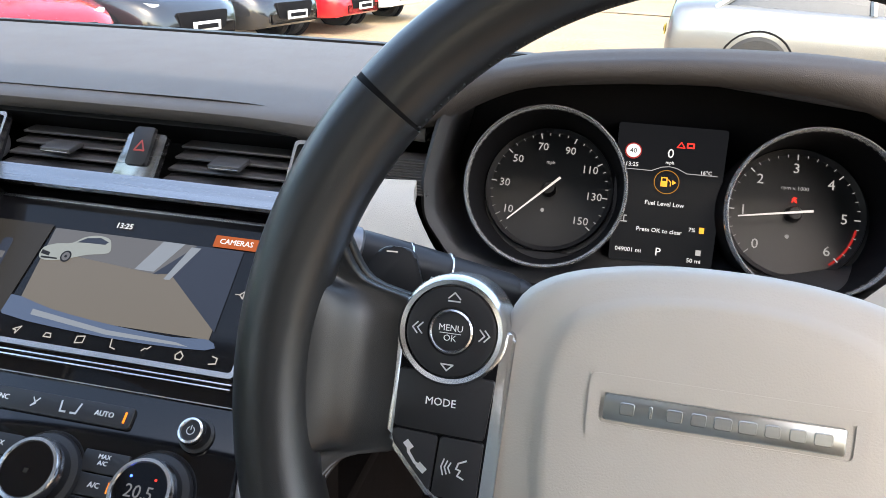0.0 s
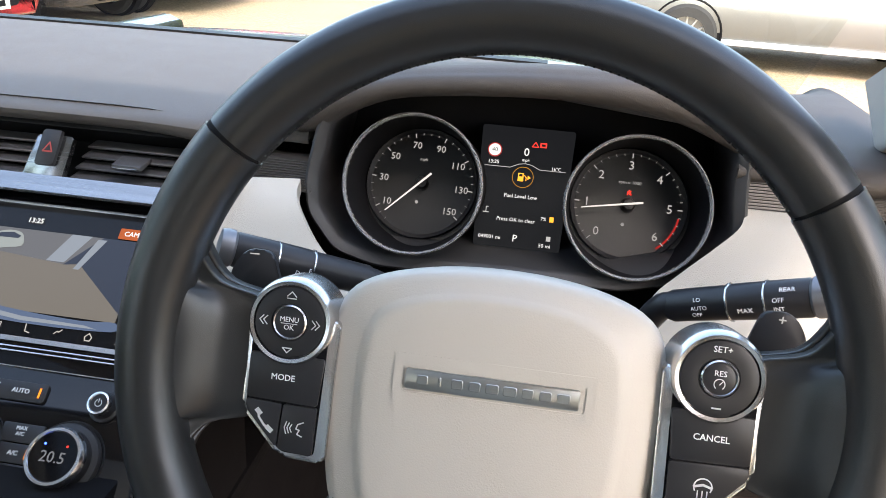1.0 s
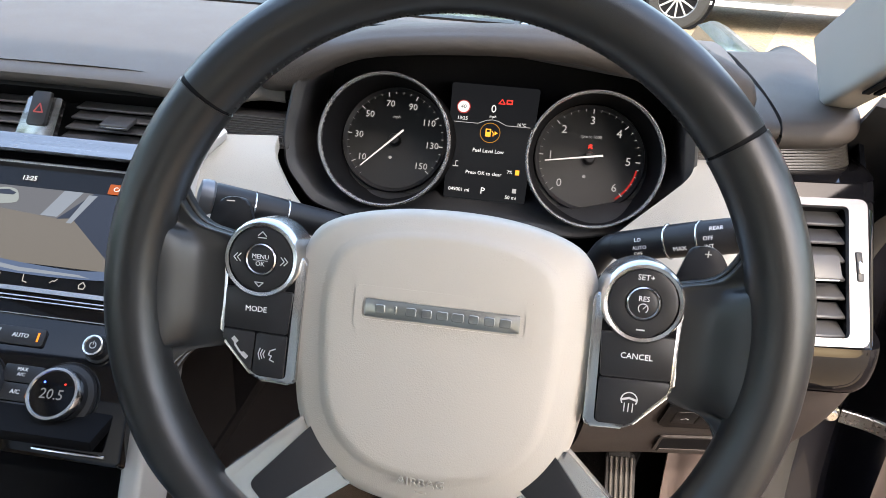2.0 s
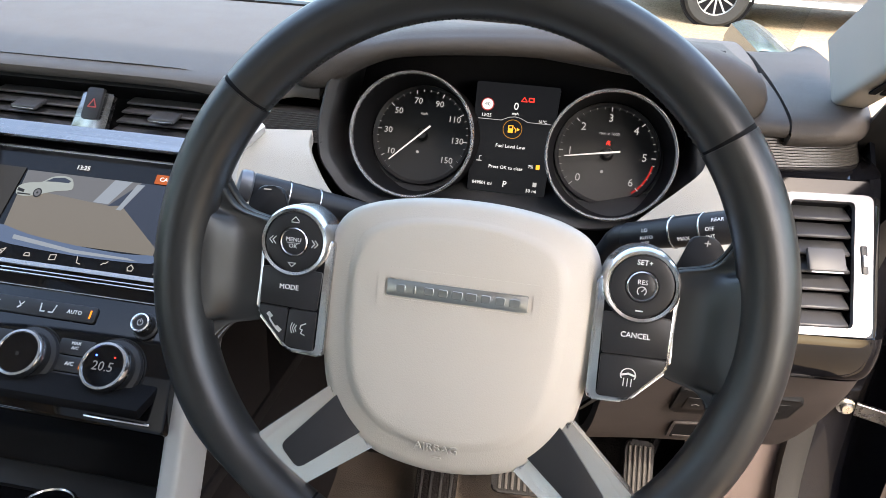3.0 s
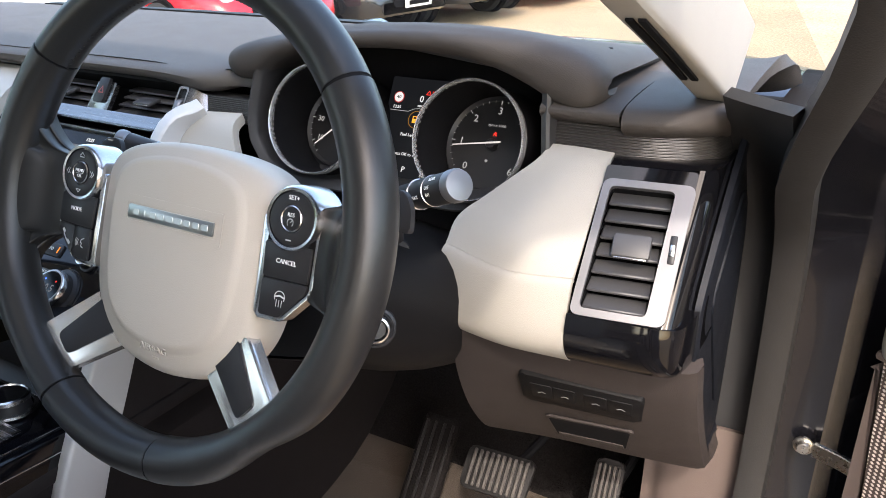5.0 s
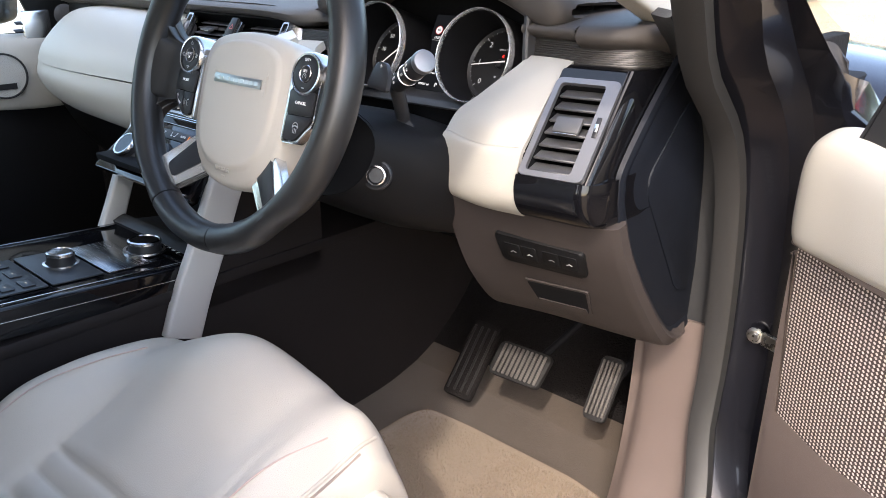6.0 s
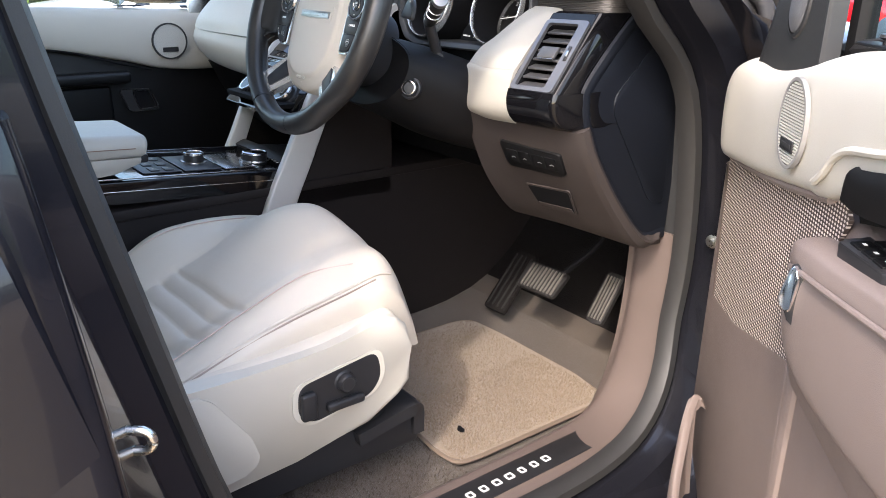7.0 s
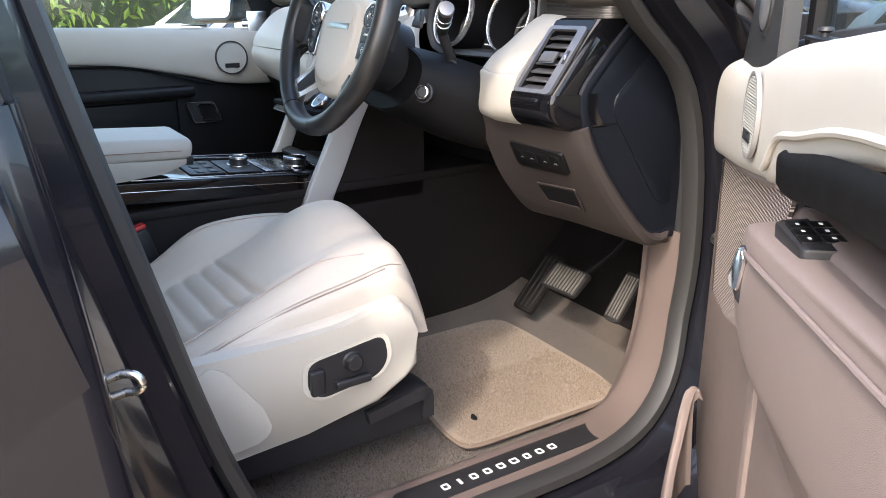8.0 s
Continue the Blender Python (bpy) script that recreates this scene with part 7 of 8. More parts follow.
part("name_bar", box(0.026, 0.004, 0.001), GREY_TRIM, spk, "", SPK @ pose(0, -0.022, 0.0066))
# woven field and its frame
mesh_pts = [(-0.030, 1.008), (0.10, 1.018), (0.24, 1.034), (0.352, 1.050), (0.372, 1.035), (0.345, 0.99), (0.300, 0.955), (0.296, 0.846), (0.10, 0.800), (-0.012, 0.786)]
part("woven_field", prism(mesh_pts, 0.004), WEAVE, door, "brown and white woven speaker cloth", DOOR @ pose(0, 0, -0.022))
part("brown_edge", tube(spline([(-0.034, 1.008, -0.016), (0.10, 1.016, -0.012), (0.24, 1.031, -0.010), (0.34, 1.046, -0.012)], 5), 0.005, 8), BROWN_LEATHER, door, "", DOOR)
bm = bmesh.new()
prism_low = [(-0.036, 1.0), (-0.020, 0.790), (0.10, 0.802), (0.296, 0.848), (0.32, 0.84), (0.32, 0.44), (0.0, 0.44), (-0.04, 0.5)]
add(bm, prism(rpoly(prism_low, 0.006, 3), 0.020, 0.006))
part("lower_front", bm, DOOR_BROWN_LIT, door, "", DOOR @ pose(0, 0, -0.0365))
# recess behind the armrest
part("recess", net([[(0.36, 1.085, -0.006), (0.36, 1.04, -0.03), (0.36, 0.99, -0.035), (0.36, 0.975, -0.02)], [(0.42, 1.10, -0.006), (0.42, 1.06, -0.065), (0.42, 1.0, -0.07), (0.42, 0.975, -0.02)], [(0.62, 1.13, -0.006), (0.62, 1.08, -0.065), (0.62, 1.02, -0.07), (0.62, 0.99, -0.02)], [(1.0, 1.15, -0.006), (1.0, 1.10, -0.06), (1.0, 1.03, -0.06), (1.0, 1.0, -0.02)]], 4, 4, 0.006), DARK_PLASTIC, door, "dark recess over the armrest", DOOR)
part("recess_lid", net([[(0.395, 1.062, -0.001), (0.41, 1.088, 0.004), (0.42, 1.092, 0.002)], [(0.45, 1.062, 0.000), (0.45, 1.086, 0.005), (0.45, 1.098, 0.002)], [(0.62, 1.085, 0.0), (0.62, 1.110, 0.005), (0.62, 1.125, 0.002)], [(1.0, 1.11, 0.0), (1.0, 1.13, 0.005), (1.0, 1.148, 0.002)]], 4, 3, 0.006), DARK_PLASTIC, door, "dark soft strip", DOOR)
# armrest
rows = []
for s, z, w in ((0.308, 0.972, -0.02), (0.312, 0.986, 0.0), (0.322, 1.000, 0.010), (0.355, 1.008, 0.018), (0.45, 1.014, 0.016), (0.62, 1.024, 0.004), (1.0, 1.04, -0.030)):
    k = 0.5 if s < 0.29 else 1
    rows.append([(s, z - 0.012, -0.060), (s, z - 0.002, -0.050), (s, z + 0.002, -0.020), (s, z - 0.002, w * 0.6), (s, z - 0.012, w), (s + 0.004, z - 0.024 * k, w + 0.001), (s + 0.008, z - 0.032 * k, w - 0.004)])
part("armrest", net(rows, 5, 4, 0.008), BROWN_LEATHER, door, "padded brown leather armrest", DOOR, 70)
rows = []
for s, z, zl, w in ((0.334, 0.972, 0.926, 0.004), (0.344, 0.976, 0.906, 0.014), (0.375, 0.982, 0.888, 0.018), (0.45, 0.989, 0.872, 0.016), (0.62, 0.999, 0.866, 0.004), (1.0, 1.012, 0.855, -0.030)):
    rows.append([(s, z + 0.002, w - 0.010), (s, z - 0.004, w), (s, z * 0.6 + zl * 0.4, w + 0.004), (s, z * 0.25 + zl * 0.75, w + 0.003), (s, zl + 0.006, w - 0.001), (s + 0.004, zl, w - 0.012)])
part("arm_pad", net(rows, 5, 4, 0.008), BROWN_LEATHER, door, "smooth brown leather side pad", DOOR, 70)
part("arm_side", net([[(0.318, 0.96, 0.002), (0.318, 0.90, 0.0), (0.318, 0.85, -0.01)], [(0.35, 0.96, 0.006), (0.36, 0.89, 0.006), (0.37, 0.84, -0.006)], [(0.62, 0.97, -0.010), (0.62, 0.85, -0.010), (0.62, 0.80, -0.020)], [(1.0, 0.98, -0.044), (1.0, 0.84, -0.044), (1.0, 0.80, -0.05)]], 4, 3, 0.02), DOOR_BROWN_LIT, door, "", DOOR)
part("welt", tube(spline([(0.336, 0.975, 0.014), (0.372, 0.984, 0.021), (0.45, 0.991, 0.020), (0.62, 1.001, 0.008), (1.0, 1.014, -0.026)], 5), 0.003, 8), BROWN_LEATHER, door, "", DOOR)
# window switches on the armrest
WS = DOOR @ pose(0.446, 1.0085, -0.028, -86.5, 0, 0)
ws = part("switch_block", prism(rpoly([(-0.046, -0.030), (0.042, -0.026), (0.052, 0.030), (-0.054, 0.018)], 0.007), 0.019, 0.003), SATIN_BLACK, door, "black window switches", WS)
for i in range(3):
    for j in range(2):
        k = part("switch", prism(rect(-0.0100, 0.0100, -0.0088, 0.0088, 0.002), 0.0025, 0.0008), DARK_PLASTIC, ws, "", WS @ pose(-0.026 + 0.022 * i, -0.014 + 0.020 * j, 0.0185))
        part("switch_mark", box(0.005, 0.003, 0.0004), WHITE_INK, k, "", WS @ pose(-0.026 + 0.022 * i, -0.014 + 0.020 * j, 0.0213))
# pull handle in the armrest's end
PH = Matrix(((0.988, 0.015, -0.151, 1.119), (-0.151, 0.099, -0.983, 0.088), (0, 0.995, 0.1, 0.962), (0, 0, 0, 1)))
ph = part("pull_recess", prism(rpoly([(-0.002, 0.029), (0.027, 0.024), (0.018, -0.034), (0.002, -0.024)], 0.005, 3), 0.012, 0.002), SATIN_BLACK, door, "dark door pull recess", PH @ pose(0, 0, -0.010))
part("pull_blade", prism(rpoly([(0.0030, 0.0290), (0.0125, 0.0220), (0.0100, -0.0190), (-0.0050, -0.0110)], 0.0045, 4), 0.006, 0.0025, 3), BRIGHT_CHROME, ph, "chrome door pull", PH @ pose(0, 0, 0.001))
part("recess_edge", tube([(0.027, 0.024, 0.002), (0.023, 0.0, 0.002), (0.018, -0.034, 0.002)], 0.0016, 8), BRIGHT_CHROME, ph, "", PH)
# map pocket at the foot
rows = []
for s, z, w in ((0.046, 0.640, 0.0), (0.050, 0.658, 0.010), (0.060, 0.646, 0.018), (0.076, 0.600, 0.027), (0.14, 0.530, 0.046), (0.30, 0.500, 0.064), (0.9, 0.495, 0.070)):
    rows.append([(s, z, w - 0.012), (s, z + 0.004, w - 0.006), (s, z, w), (s, z - 0.03, w + 0.004), (s, 0.42, w - 0.01), (s, 0.37, w - 0.04)])
part("map_pocket", net(rows, 5, 4, 0.006), DOOR_BROWN_LIT, door, "brown plastic map pocket", DOOR, 60)
# lock pin, window channel, sail panel, glass
part("lock_pin", lathe([(0, 0.014), (0.007, 0.013), (0.008, 0.010), (0.004, 0.008), (0.004, 0), (0, 0)], 16), SATIN_BLACK, door, "", DOOR @ pose(0.335, 1.186, -0.036, -90))
part("pin_plate", box(0.13, 0.004, 0.022, 0.002, (0.36, 1.188, -0.036)), DARK_PLASTIC, door, "", DOOR @ pose(0, 0, 0, 0, 0, 0))
part("window_channel", tube([(0.10, 1.160, -0.058), (0.30, 1.185, -0.058), (0.62, 1.214, -0.058), (1.0, 1.235, -0.058)], 0.010, 8), RUBBER, door, "", DOOR)
sail = prism(rpoly([(0.030, 1.125), (0.238, 1.150), (0.238, 1.46), (0.185, 1.40)], 0.012, 4), 0.02, 0.006, 3)
sl = part("sail_panel", sail, GREY_TRIM, door, "grey mirror sail panel", DOOR @ pose(0, 0, -0.036))
TW = DOOR @ pose(0.162, 1.216, -0.0165, 0, 0, -28)
part("tweeter", lathe([(0, 0.007), (0.018, 0.0066), (0.024, 0.004), (0.0255, 0), (0, 0)], 32), GRILLE, sl, "round tweeter grille", TW @ Matrix.Diagonal((0.92, 1.25, 1, 1)))
part("tweeter_cup", lathe([(0.0255, 0.004), (0.029, 0.003), (0.031, -0.002), (0.0255, -0.002)], 32), GREY_TRIM, sl, "", TW @ Matrix.Diagonal((0.92, 1.25, 1, 1)))
part("window_frame", tube([(0.222, 1.17, -0.06), (0.222, 1.46, -0.06)], 0.014, 8), DARK_PLASTIC, door, "", DOOR)
part("window_frame", tube(spline([(0.175, 1.40, -0.06), (0.35, 1.57, -0.06), (0.6, 1.66, -0.06), (1.0, 1.68, -0.06)], 4), 0.016, 8), DARK_PLASTIC, door, "", DOOR)
gl = part("window_pane", prism([(0.225, 1.17), (1.0, 1.23), (1.0, 1.67), (0.6, 1.65), (0.36, 1.57), (0.225, 1.46)], 0.004), WINDOW, door, "clear side glass", DOOR @ pose(0, 0, -0.062))
gl.visible_shadow = False
# outside mirror seen past the sail panel
part("mirror_arm", net([[(0.10, 1.14, -0.10), (0.20, 1.16, -0.10)], [(0.10, 1.20, -0.13), (0.20, 1.21, -0.13)], [(0.12, 1.24, -0.20), (0.22, 1.26, -0.20)]], 3, 2, 0.03), SATIN_BLACK, door, "", DOOR)
# hinge strap and bolts
hinge = thing("door_check", (0.90, 0.46, 0.83), "steel door check strap with a bolt beside the seal", "door check")
part("strap", sweep(spline([(0.812, 0.452, 0.847), (0.845, 0.440, 0.846), (0.885, 0.418, 0.842)], 4), rpoly([(-0.003, -0.009), (0.003, -0.009), (0.003, 0.009), (-0.003, 0.009)], 0.001, 1)), STEEL, hinge)
part("bolt", lathe([(0, 0.010), (0.006, 0.010), (0.0075, 0.008), (0.0075, 0.004), (0.011, 0.003), (0.011, 0), (0, 0)], 12), STEEL, hinge, "", pose(0.801, 0.456, 0.847, 90))
part("bush", lathe([(0, 0.006), (0.006, 0.006), (0.008, 0), (0, 0)], 12), ORANGE_PAINT, hinge, "", pose(0.882, 0.416, 0.828, 90))
for z in (1.11, 0.60):
    part("hinge_plate", box(0.03, 0.05, 0.05, 0.004, (0.93, 0.50, z)), PAINT, hinge)

# ---- striker, middle pillar and rear door ----
st = thing("door_striker", (0.82, -0.45, 0.86), "bright steel door striker loop", "striker")
STM = pose(0.877, -0.502, 0.900, 0, 0, 0)
part("plate", prism(rpoly([(-0.012, -0.026), (0.012, -0.026), (0.014, 0.022), (-0.010, 0.026)], 0.006), 0.004, 0.001), STEEL, st, "", pose(0.880, -0.505, 0.900, 90, 0, 74))
part("loop", tube(spline([(0.882, -0.505, 0.910), (0.904, -0.475, 0.910), (0.914, -0.461, 0.909), (0.917, -0.457, 0.901), (0.914, -0.461, 0.893), (0.904, -0.475, 0.892), (0.882, -0.505, 0.892)], 4), 0.0042, 10), STEEL, st)
part("screw", lathe([(0, 0.005), (0.006, 0.005), (0.007, 0), (0, 0)], 10), STEEL, st, "", pose(0.884, -0.504, 0.873, 90, 0, 74))
part("grease", box(0.008, 0.004, 0.016, 0.002, (0.885, -0.503, 0.860)), BRASSY, st)

rd = thing("rear_door", (0.93, -1.0, 0.4), "closed dark metallic rear door with tinted glass", "car door")
rows = []
for z, x, y in ((0.36, 0.955, -0.455), (0.50, 0.965, -0.462), (0.75, 0.962, -0.492), (0.95, 0.945, -0.508), (1.10, 0.925, -0.525), (1.155, 0.915, -0.532)):
    rows.append([(x - 0.045, y + 0.012, z), (x - 0.012, y + 0.010, z), (x - 0.002, y + 0.004, z), (x, y - 0.006, z), (x + 0.004, y - 0.12, z), (x + 0.008, y - 0.45, z), (x + 0.006, y - 1.0, z)])
part("skin", net(rows, 5, 4, 0.008), PAINT, rd, "dark metallic door skin", I4, 60)
part("edge_seal", tube(spline([(0.905, -0.440, 0.40), (0.915, -0.452, 0.55), (0.912, -0.482, 0.78), (0.895, -0.500, 0.97), (0.876, -0.520, 1.12), (0.86, -0.545, 1.30), (0.83, -0.58, 1.55)], 6), 0.010, 8), RUBBER, rd, "black rubber edge seal")
part("belt_strip", tube([(0.915, -0.535, 1.163), (0.92, -1.0, 1.175), (0.92, -1.5, 1.185)], 0.010, 8), GLOSS_BLACK, rd)
part("pillar_cover", net([[(0.875, -0.535, 1.165), (0.908, -0.54, 1.165), (0.912, -0.60, 1.165)], [(0.86, -0.555, 1.30), (0.885, -0.56, 1.30), (0.890, -0.62, 1.30)], [(0.82, -0.59, 1.55), (0.84, -0.60, 1.55), (0.845, -0.66, 1.55)]], 4, 4, 0.006), GLOSS_BLACK, rd, "gloss black window pillar")
rg = part("window_pane", net([[(0.912, -0.60, 1.17), (0.915, -1.4, 1.18)], [(0.845, -0.66, 1.55), (0.845, -1.4, 1.56)]], 2, 2, 0.004), TINT, rd, "tinted side glass")
part("pillar_panel", net([[(0.80, -0.375, 0.74), (0.84, -0.42, 0.70), (0.875, -0.45, 0.66)], [(0.80, -0.435, 0.95), (0.84, -0.462, 0.93), (0.872, -0.482, 0.90)], [(0.80, -0.49, 1.20), (0.835, -0.508, 1.19), (0.86, -0.522, 1.18)], [(0.78, -0.53, 1.50), (0.80, -0.55, 1.50), (0.82, -0.57, 1.50)]], 4, 4, 0.006), PAINT, shell, "dark painted pillar face")

# ---- passenger's door, closed ----
pd = thing("passenger_door", (-0.75, 0, 0.4), "closed passenger door with pale leather top and dark trim", "car door")
rows = []
for y in (-0.75, -0.40, -0.20, 0.0, 0.10, 0.20, 0.30):
    zt = 1.150 - 0.03 * (y + 0.37)
    zb = 1.055 if y < -0.25 else (1.045 if y < -0.1 else (1.01 if y < 0.05 else (0.985 if y < 0.15 else 0.975)))
    rows.append([(-0.765, y, zt), (-0.745, y, zt + 0.004), (-0.722, y, zt - 0.012), (-0.716, y, (zt + zb) / 2), (-0.722, y, zb + 0.01), (-0.738, y, zb)])
part("upper_trim", net(rows, 5, 4, 0.008), CREAM_LEATHER, pd, "pale leather top", I4, 70)
part("dark_trim", box(0.04, 1.15, 0.58, 0.01, (-0.761, -0.18, 0.77)), DOOR_DARK, pd, "dark door trim")
part("welt", tube(spline([(-0.726, -0.75, 1.053), (-0.726, -0.30, 1.050), (-0.726, -0.14, 1.040), (-0.726, 0.0, 1.002), (-0.726, 0.08, 0.982)], 5), 0.003, 8), DEEP_BLACK, pd)
part("arm_ledge", box(0.05, 0.80, 0.03, 0.010, (-0.725, -0.38, 0.968), 3), DOOR_DARK, pd, "dark armrest ledge")
part("leather_field", box(0.012, 0.50, 0.12, 0.008, (-0.738, -0.28, 0.885), 3), DOOR_DARK, pd)
PS = Matrix(((0, 0, 1, -0.716), (1, 0, 0, 0.133), (0, 1, 0, 1.056), (0, 0, 0, 1)))
sp = part("speaker", prism(circle(0.046, 40), 0.004, 0.001), SPEAKER_PALE, pd, "round pale speaker grille", PS)
part("speaker_ring", frame_plate(circle(0.048, 40), circle(0.044, 40), 0.006), GREY_TRIM, sp, "", PS)
part("name_plate", box(0.042, 0.012, 0.002), SATIN_BLACK, sp, "", PS @ pose(0, -0.022, 0.006))
HP = Matrix(((0, 0, 1, -0.730), (1, 0, 0, 0.040), (0, 1, 0, 0.905), (0, 0, 0, 1)))
hd = part("handle", frame_plate(rpoly([(-0.052, 0.030), (0.030, 0.028), (0.052, -0.030), (-0.030, -0.032)], 0.012, 5), rpoly([(-0.018, 0.024), (0.026, 0.022), (0.044, -0.024), (-0.002, -0.026)], 0.010, 5), 0.006), SATIN_BLACK, pd, "dark door handle plate with chrome edges", HP)
part("chrome_ring", frame_plate(rpoly([(-0.021, 0.0275), (0.029, 0.0255), (0.0475, -0.0275), (-0.005, -0.0295)], 0.011, 5), rpoly([(-0.018, 0.024), (0.026, 0.022), (0.044, -0.024), (-0.002, -0.026)], 0.010, 5), 0.003), BRIGHT_CHROME, hd, "chrome ring", HP @ pose(0, 0, 0.005))
part("chrome_edge", frame_plate(rpoly([(-0.0525, 0.0305), (0.0305, 0.0285), (0.0525, -0.0305), (-0.0305, -0.0325)], 0.012, 5), rpoly([(-0.0505, 0.0285), (0.029, 0.0265), (0.0505, -0.0285), (-0.029, -0.0305)], 0.011, 5), 0.002), CHROME, hd, "", HP @ pose(0, 0, 0.0055))
part("handle_well", prism(rpoly([(-0.020, 0.026), (0.028, 0.024), (0.046, -0.026), (-0.004, -0.028)], 0.010, 5), 0.001), DEEP_BLACK, hd, "", HP)
pg = part("window_pane", box(0.004, 1.05, 0.46, 0, (-0.775, -0.22, 1.38)), WINDOW, pd, "clear side glass", pose(0, 0, 0))
pg.visible_shadow = False
part("window_rail", box(0.012, 0.07, 0.003, 0.001, (-0.742, 0.04, 1.148)), DOOR_DARK, pd)
part("sail_panel", net([[(-0.765, 0.24, 1.12), (-0.76, 0.42, 1.12)], [(-0.765, 0.20, 1.24), (-0.76, 0.36, 1.24)], [(-0.74, 0.12, 1.36), (-0.74, 0.20, 1.36)]], 3, 3, 0.01), DOOR_DARK, pd, "dark sail panel")
part("tweeter", lathe([(0, 0.006), (0.018, 0.005), (0.024, 0), (0, 0)], 24), GRILLE, pd, "", pose(-0.752, 0.298, 1.17, 90, 0, 90))
pm = thing("wing_mirror", (-0.98, 0.22, 1.1), "dark door mirror with bright glass", "wing mirror")
PM = pose(-0.98, 0.165, 1.215, 78, 0, 24)
part("case", hull_loft([[Vector((x * k, y * k, -w)) for x, y in rpoly([(-0.10, -0.065), (0.10, -0.060), (0.10, 0.065), (-0.10, 0.07)], 0.03, 5)] for k, w in ((1.0, 0.0), (1.06, 0.01), (1.04, 0.04), (0.85, 0.08), (0.4, 0.10))]), SATIN_BLACK, pm, "", PM)
part("glass", prism(rpoly([(-0.092, -0.058), (0.092, -0.053), (0.092, 0.058), (-0.092, 0.063)], 0.025, 5), 0.002), MIRROR, pm, "mirror glass", PM @ pose(0, 0, 0.0012))
# passenger's end vent
pv = thing("passenger_vent", (-0.70, 0.18, 1.1), "slatted passenger side air vent", "air vent")
for k in range(7):
    part("slat", box(0.014, 0.045, 0.003, 0.001), SATIN_BLACK, pv, "", pose(-0.735, 0.205 - 0.004 * k, 1.16 - 0.016 * k, 0, 20, 0))
part("frame", box(0.012, 0.06, 0.13, 0.004, (-0.732, 0.225, 1.12)), CHROME, pv)


# ---- the yard outside ----
OUT = pose(0, 0, -0.1, 1.75)
solo("ground", net([[(x, y, 0.06 * math.sin(x * 0.21 + y * 0.13) * (1 if abs(x) + abs(y) > 14 else 0)) for x in (-400, -60, -20, -8, 0, 8, 20, 60, 400)] for y in (-400, -60, -20, -8, 0, 8, 20, 60, 400)], 4, 4, 0.05), GRAVEL, "pale sandy gravel yard", "ground", OUT, "structure")


def wheel_part(parent, m, r, w, rim_mat):
    tyre = part("wheel", lathe([(r * 0.62, -w / 2), (r * 0.90, -w / 2), (r, -w * 0.32), (r, w * 0.32), (r * 0.90, w / 2), (r * 0.62, w / 2)], 36), TYRE, parent, "black tyre", m)
    part("rim", lathe([(r * 0.55, -w * 0.3), (r * 0.62, w * 0.42), (r * 0.66, w * 0.46), (r * 0.66, w * 0.3), (r * 0.56, -w * 0.3)], 36), rim_mat, tyre, "", m)
    for k in range(12):
        part("spoke", box(r * 0.56, r * 0.062, 0.03, 0.006, (r * 0.33, 0, w * 0.26), 1), rim_mat, tyre, "", m @ pose(0, 0, 0, 0, 0, 30 * k))
    part("hub_cap", lathe([(0, w * 0.40), (r * 0.12, w * 0.38), (r * 0.16, w * 0.2), (0, w * 0.2)], 16), rim_mat, tyre, "", m)
    part("brake_disc", lathe([(0, -w * 0.05), (r * 0.5, -w * 0.05), (r * 0.5, -w * 0.12), (0, -w * 0.12)], 24), DEEP_BLACK, tyre, "", m)


for sx in (-1, 1):
    for y in (1.45, -1.45):
        wheel_part(shell, pose(sx * 0.84, y, 0.285 + 0.03 * y, 0, 90 * sx, 0), 0.37, 0.24, ALLOY)


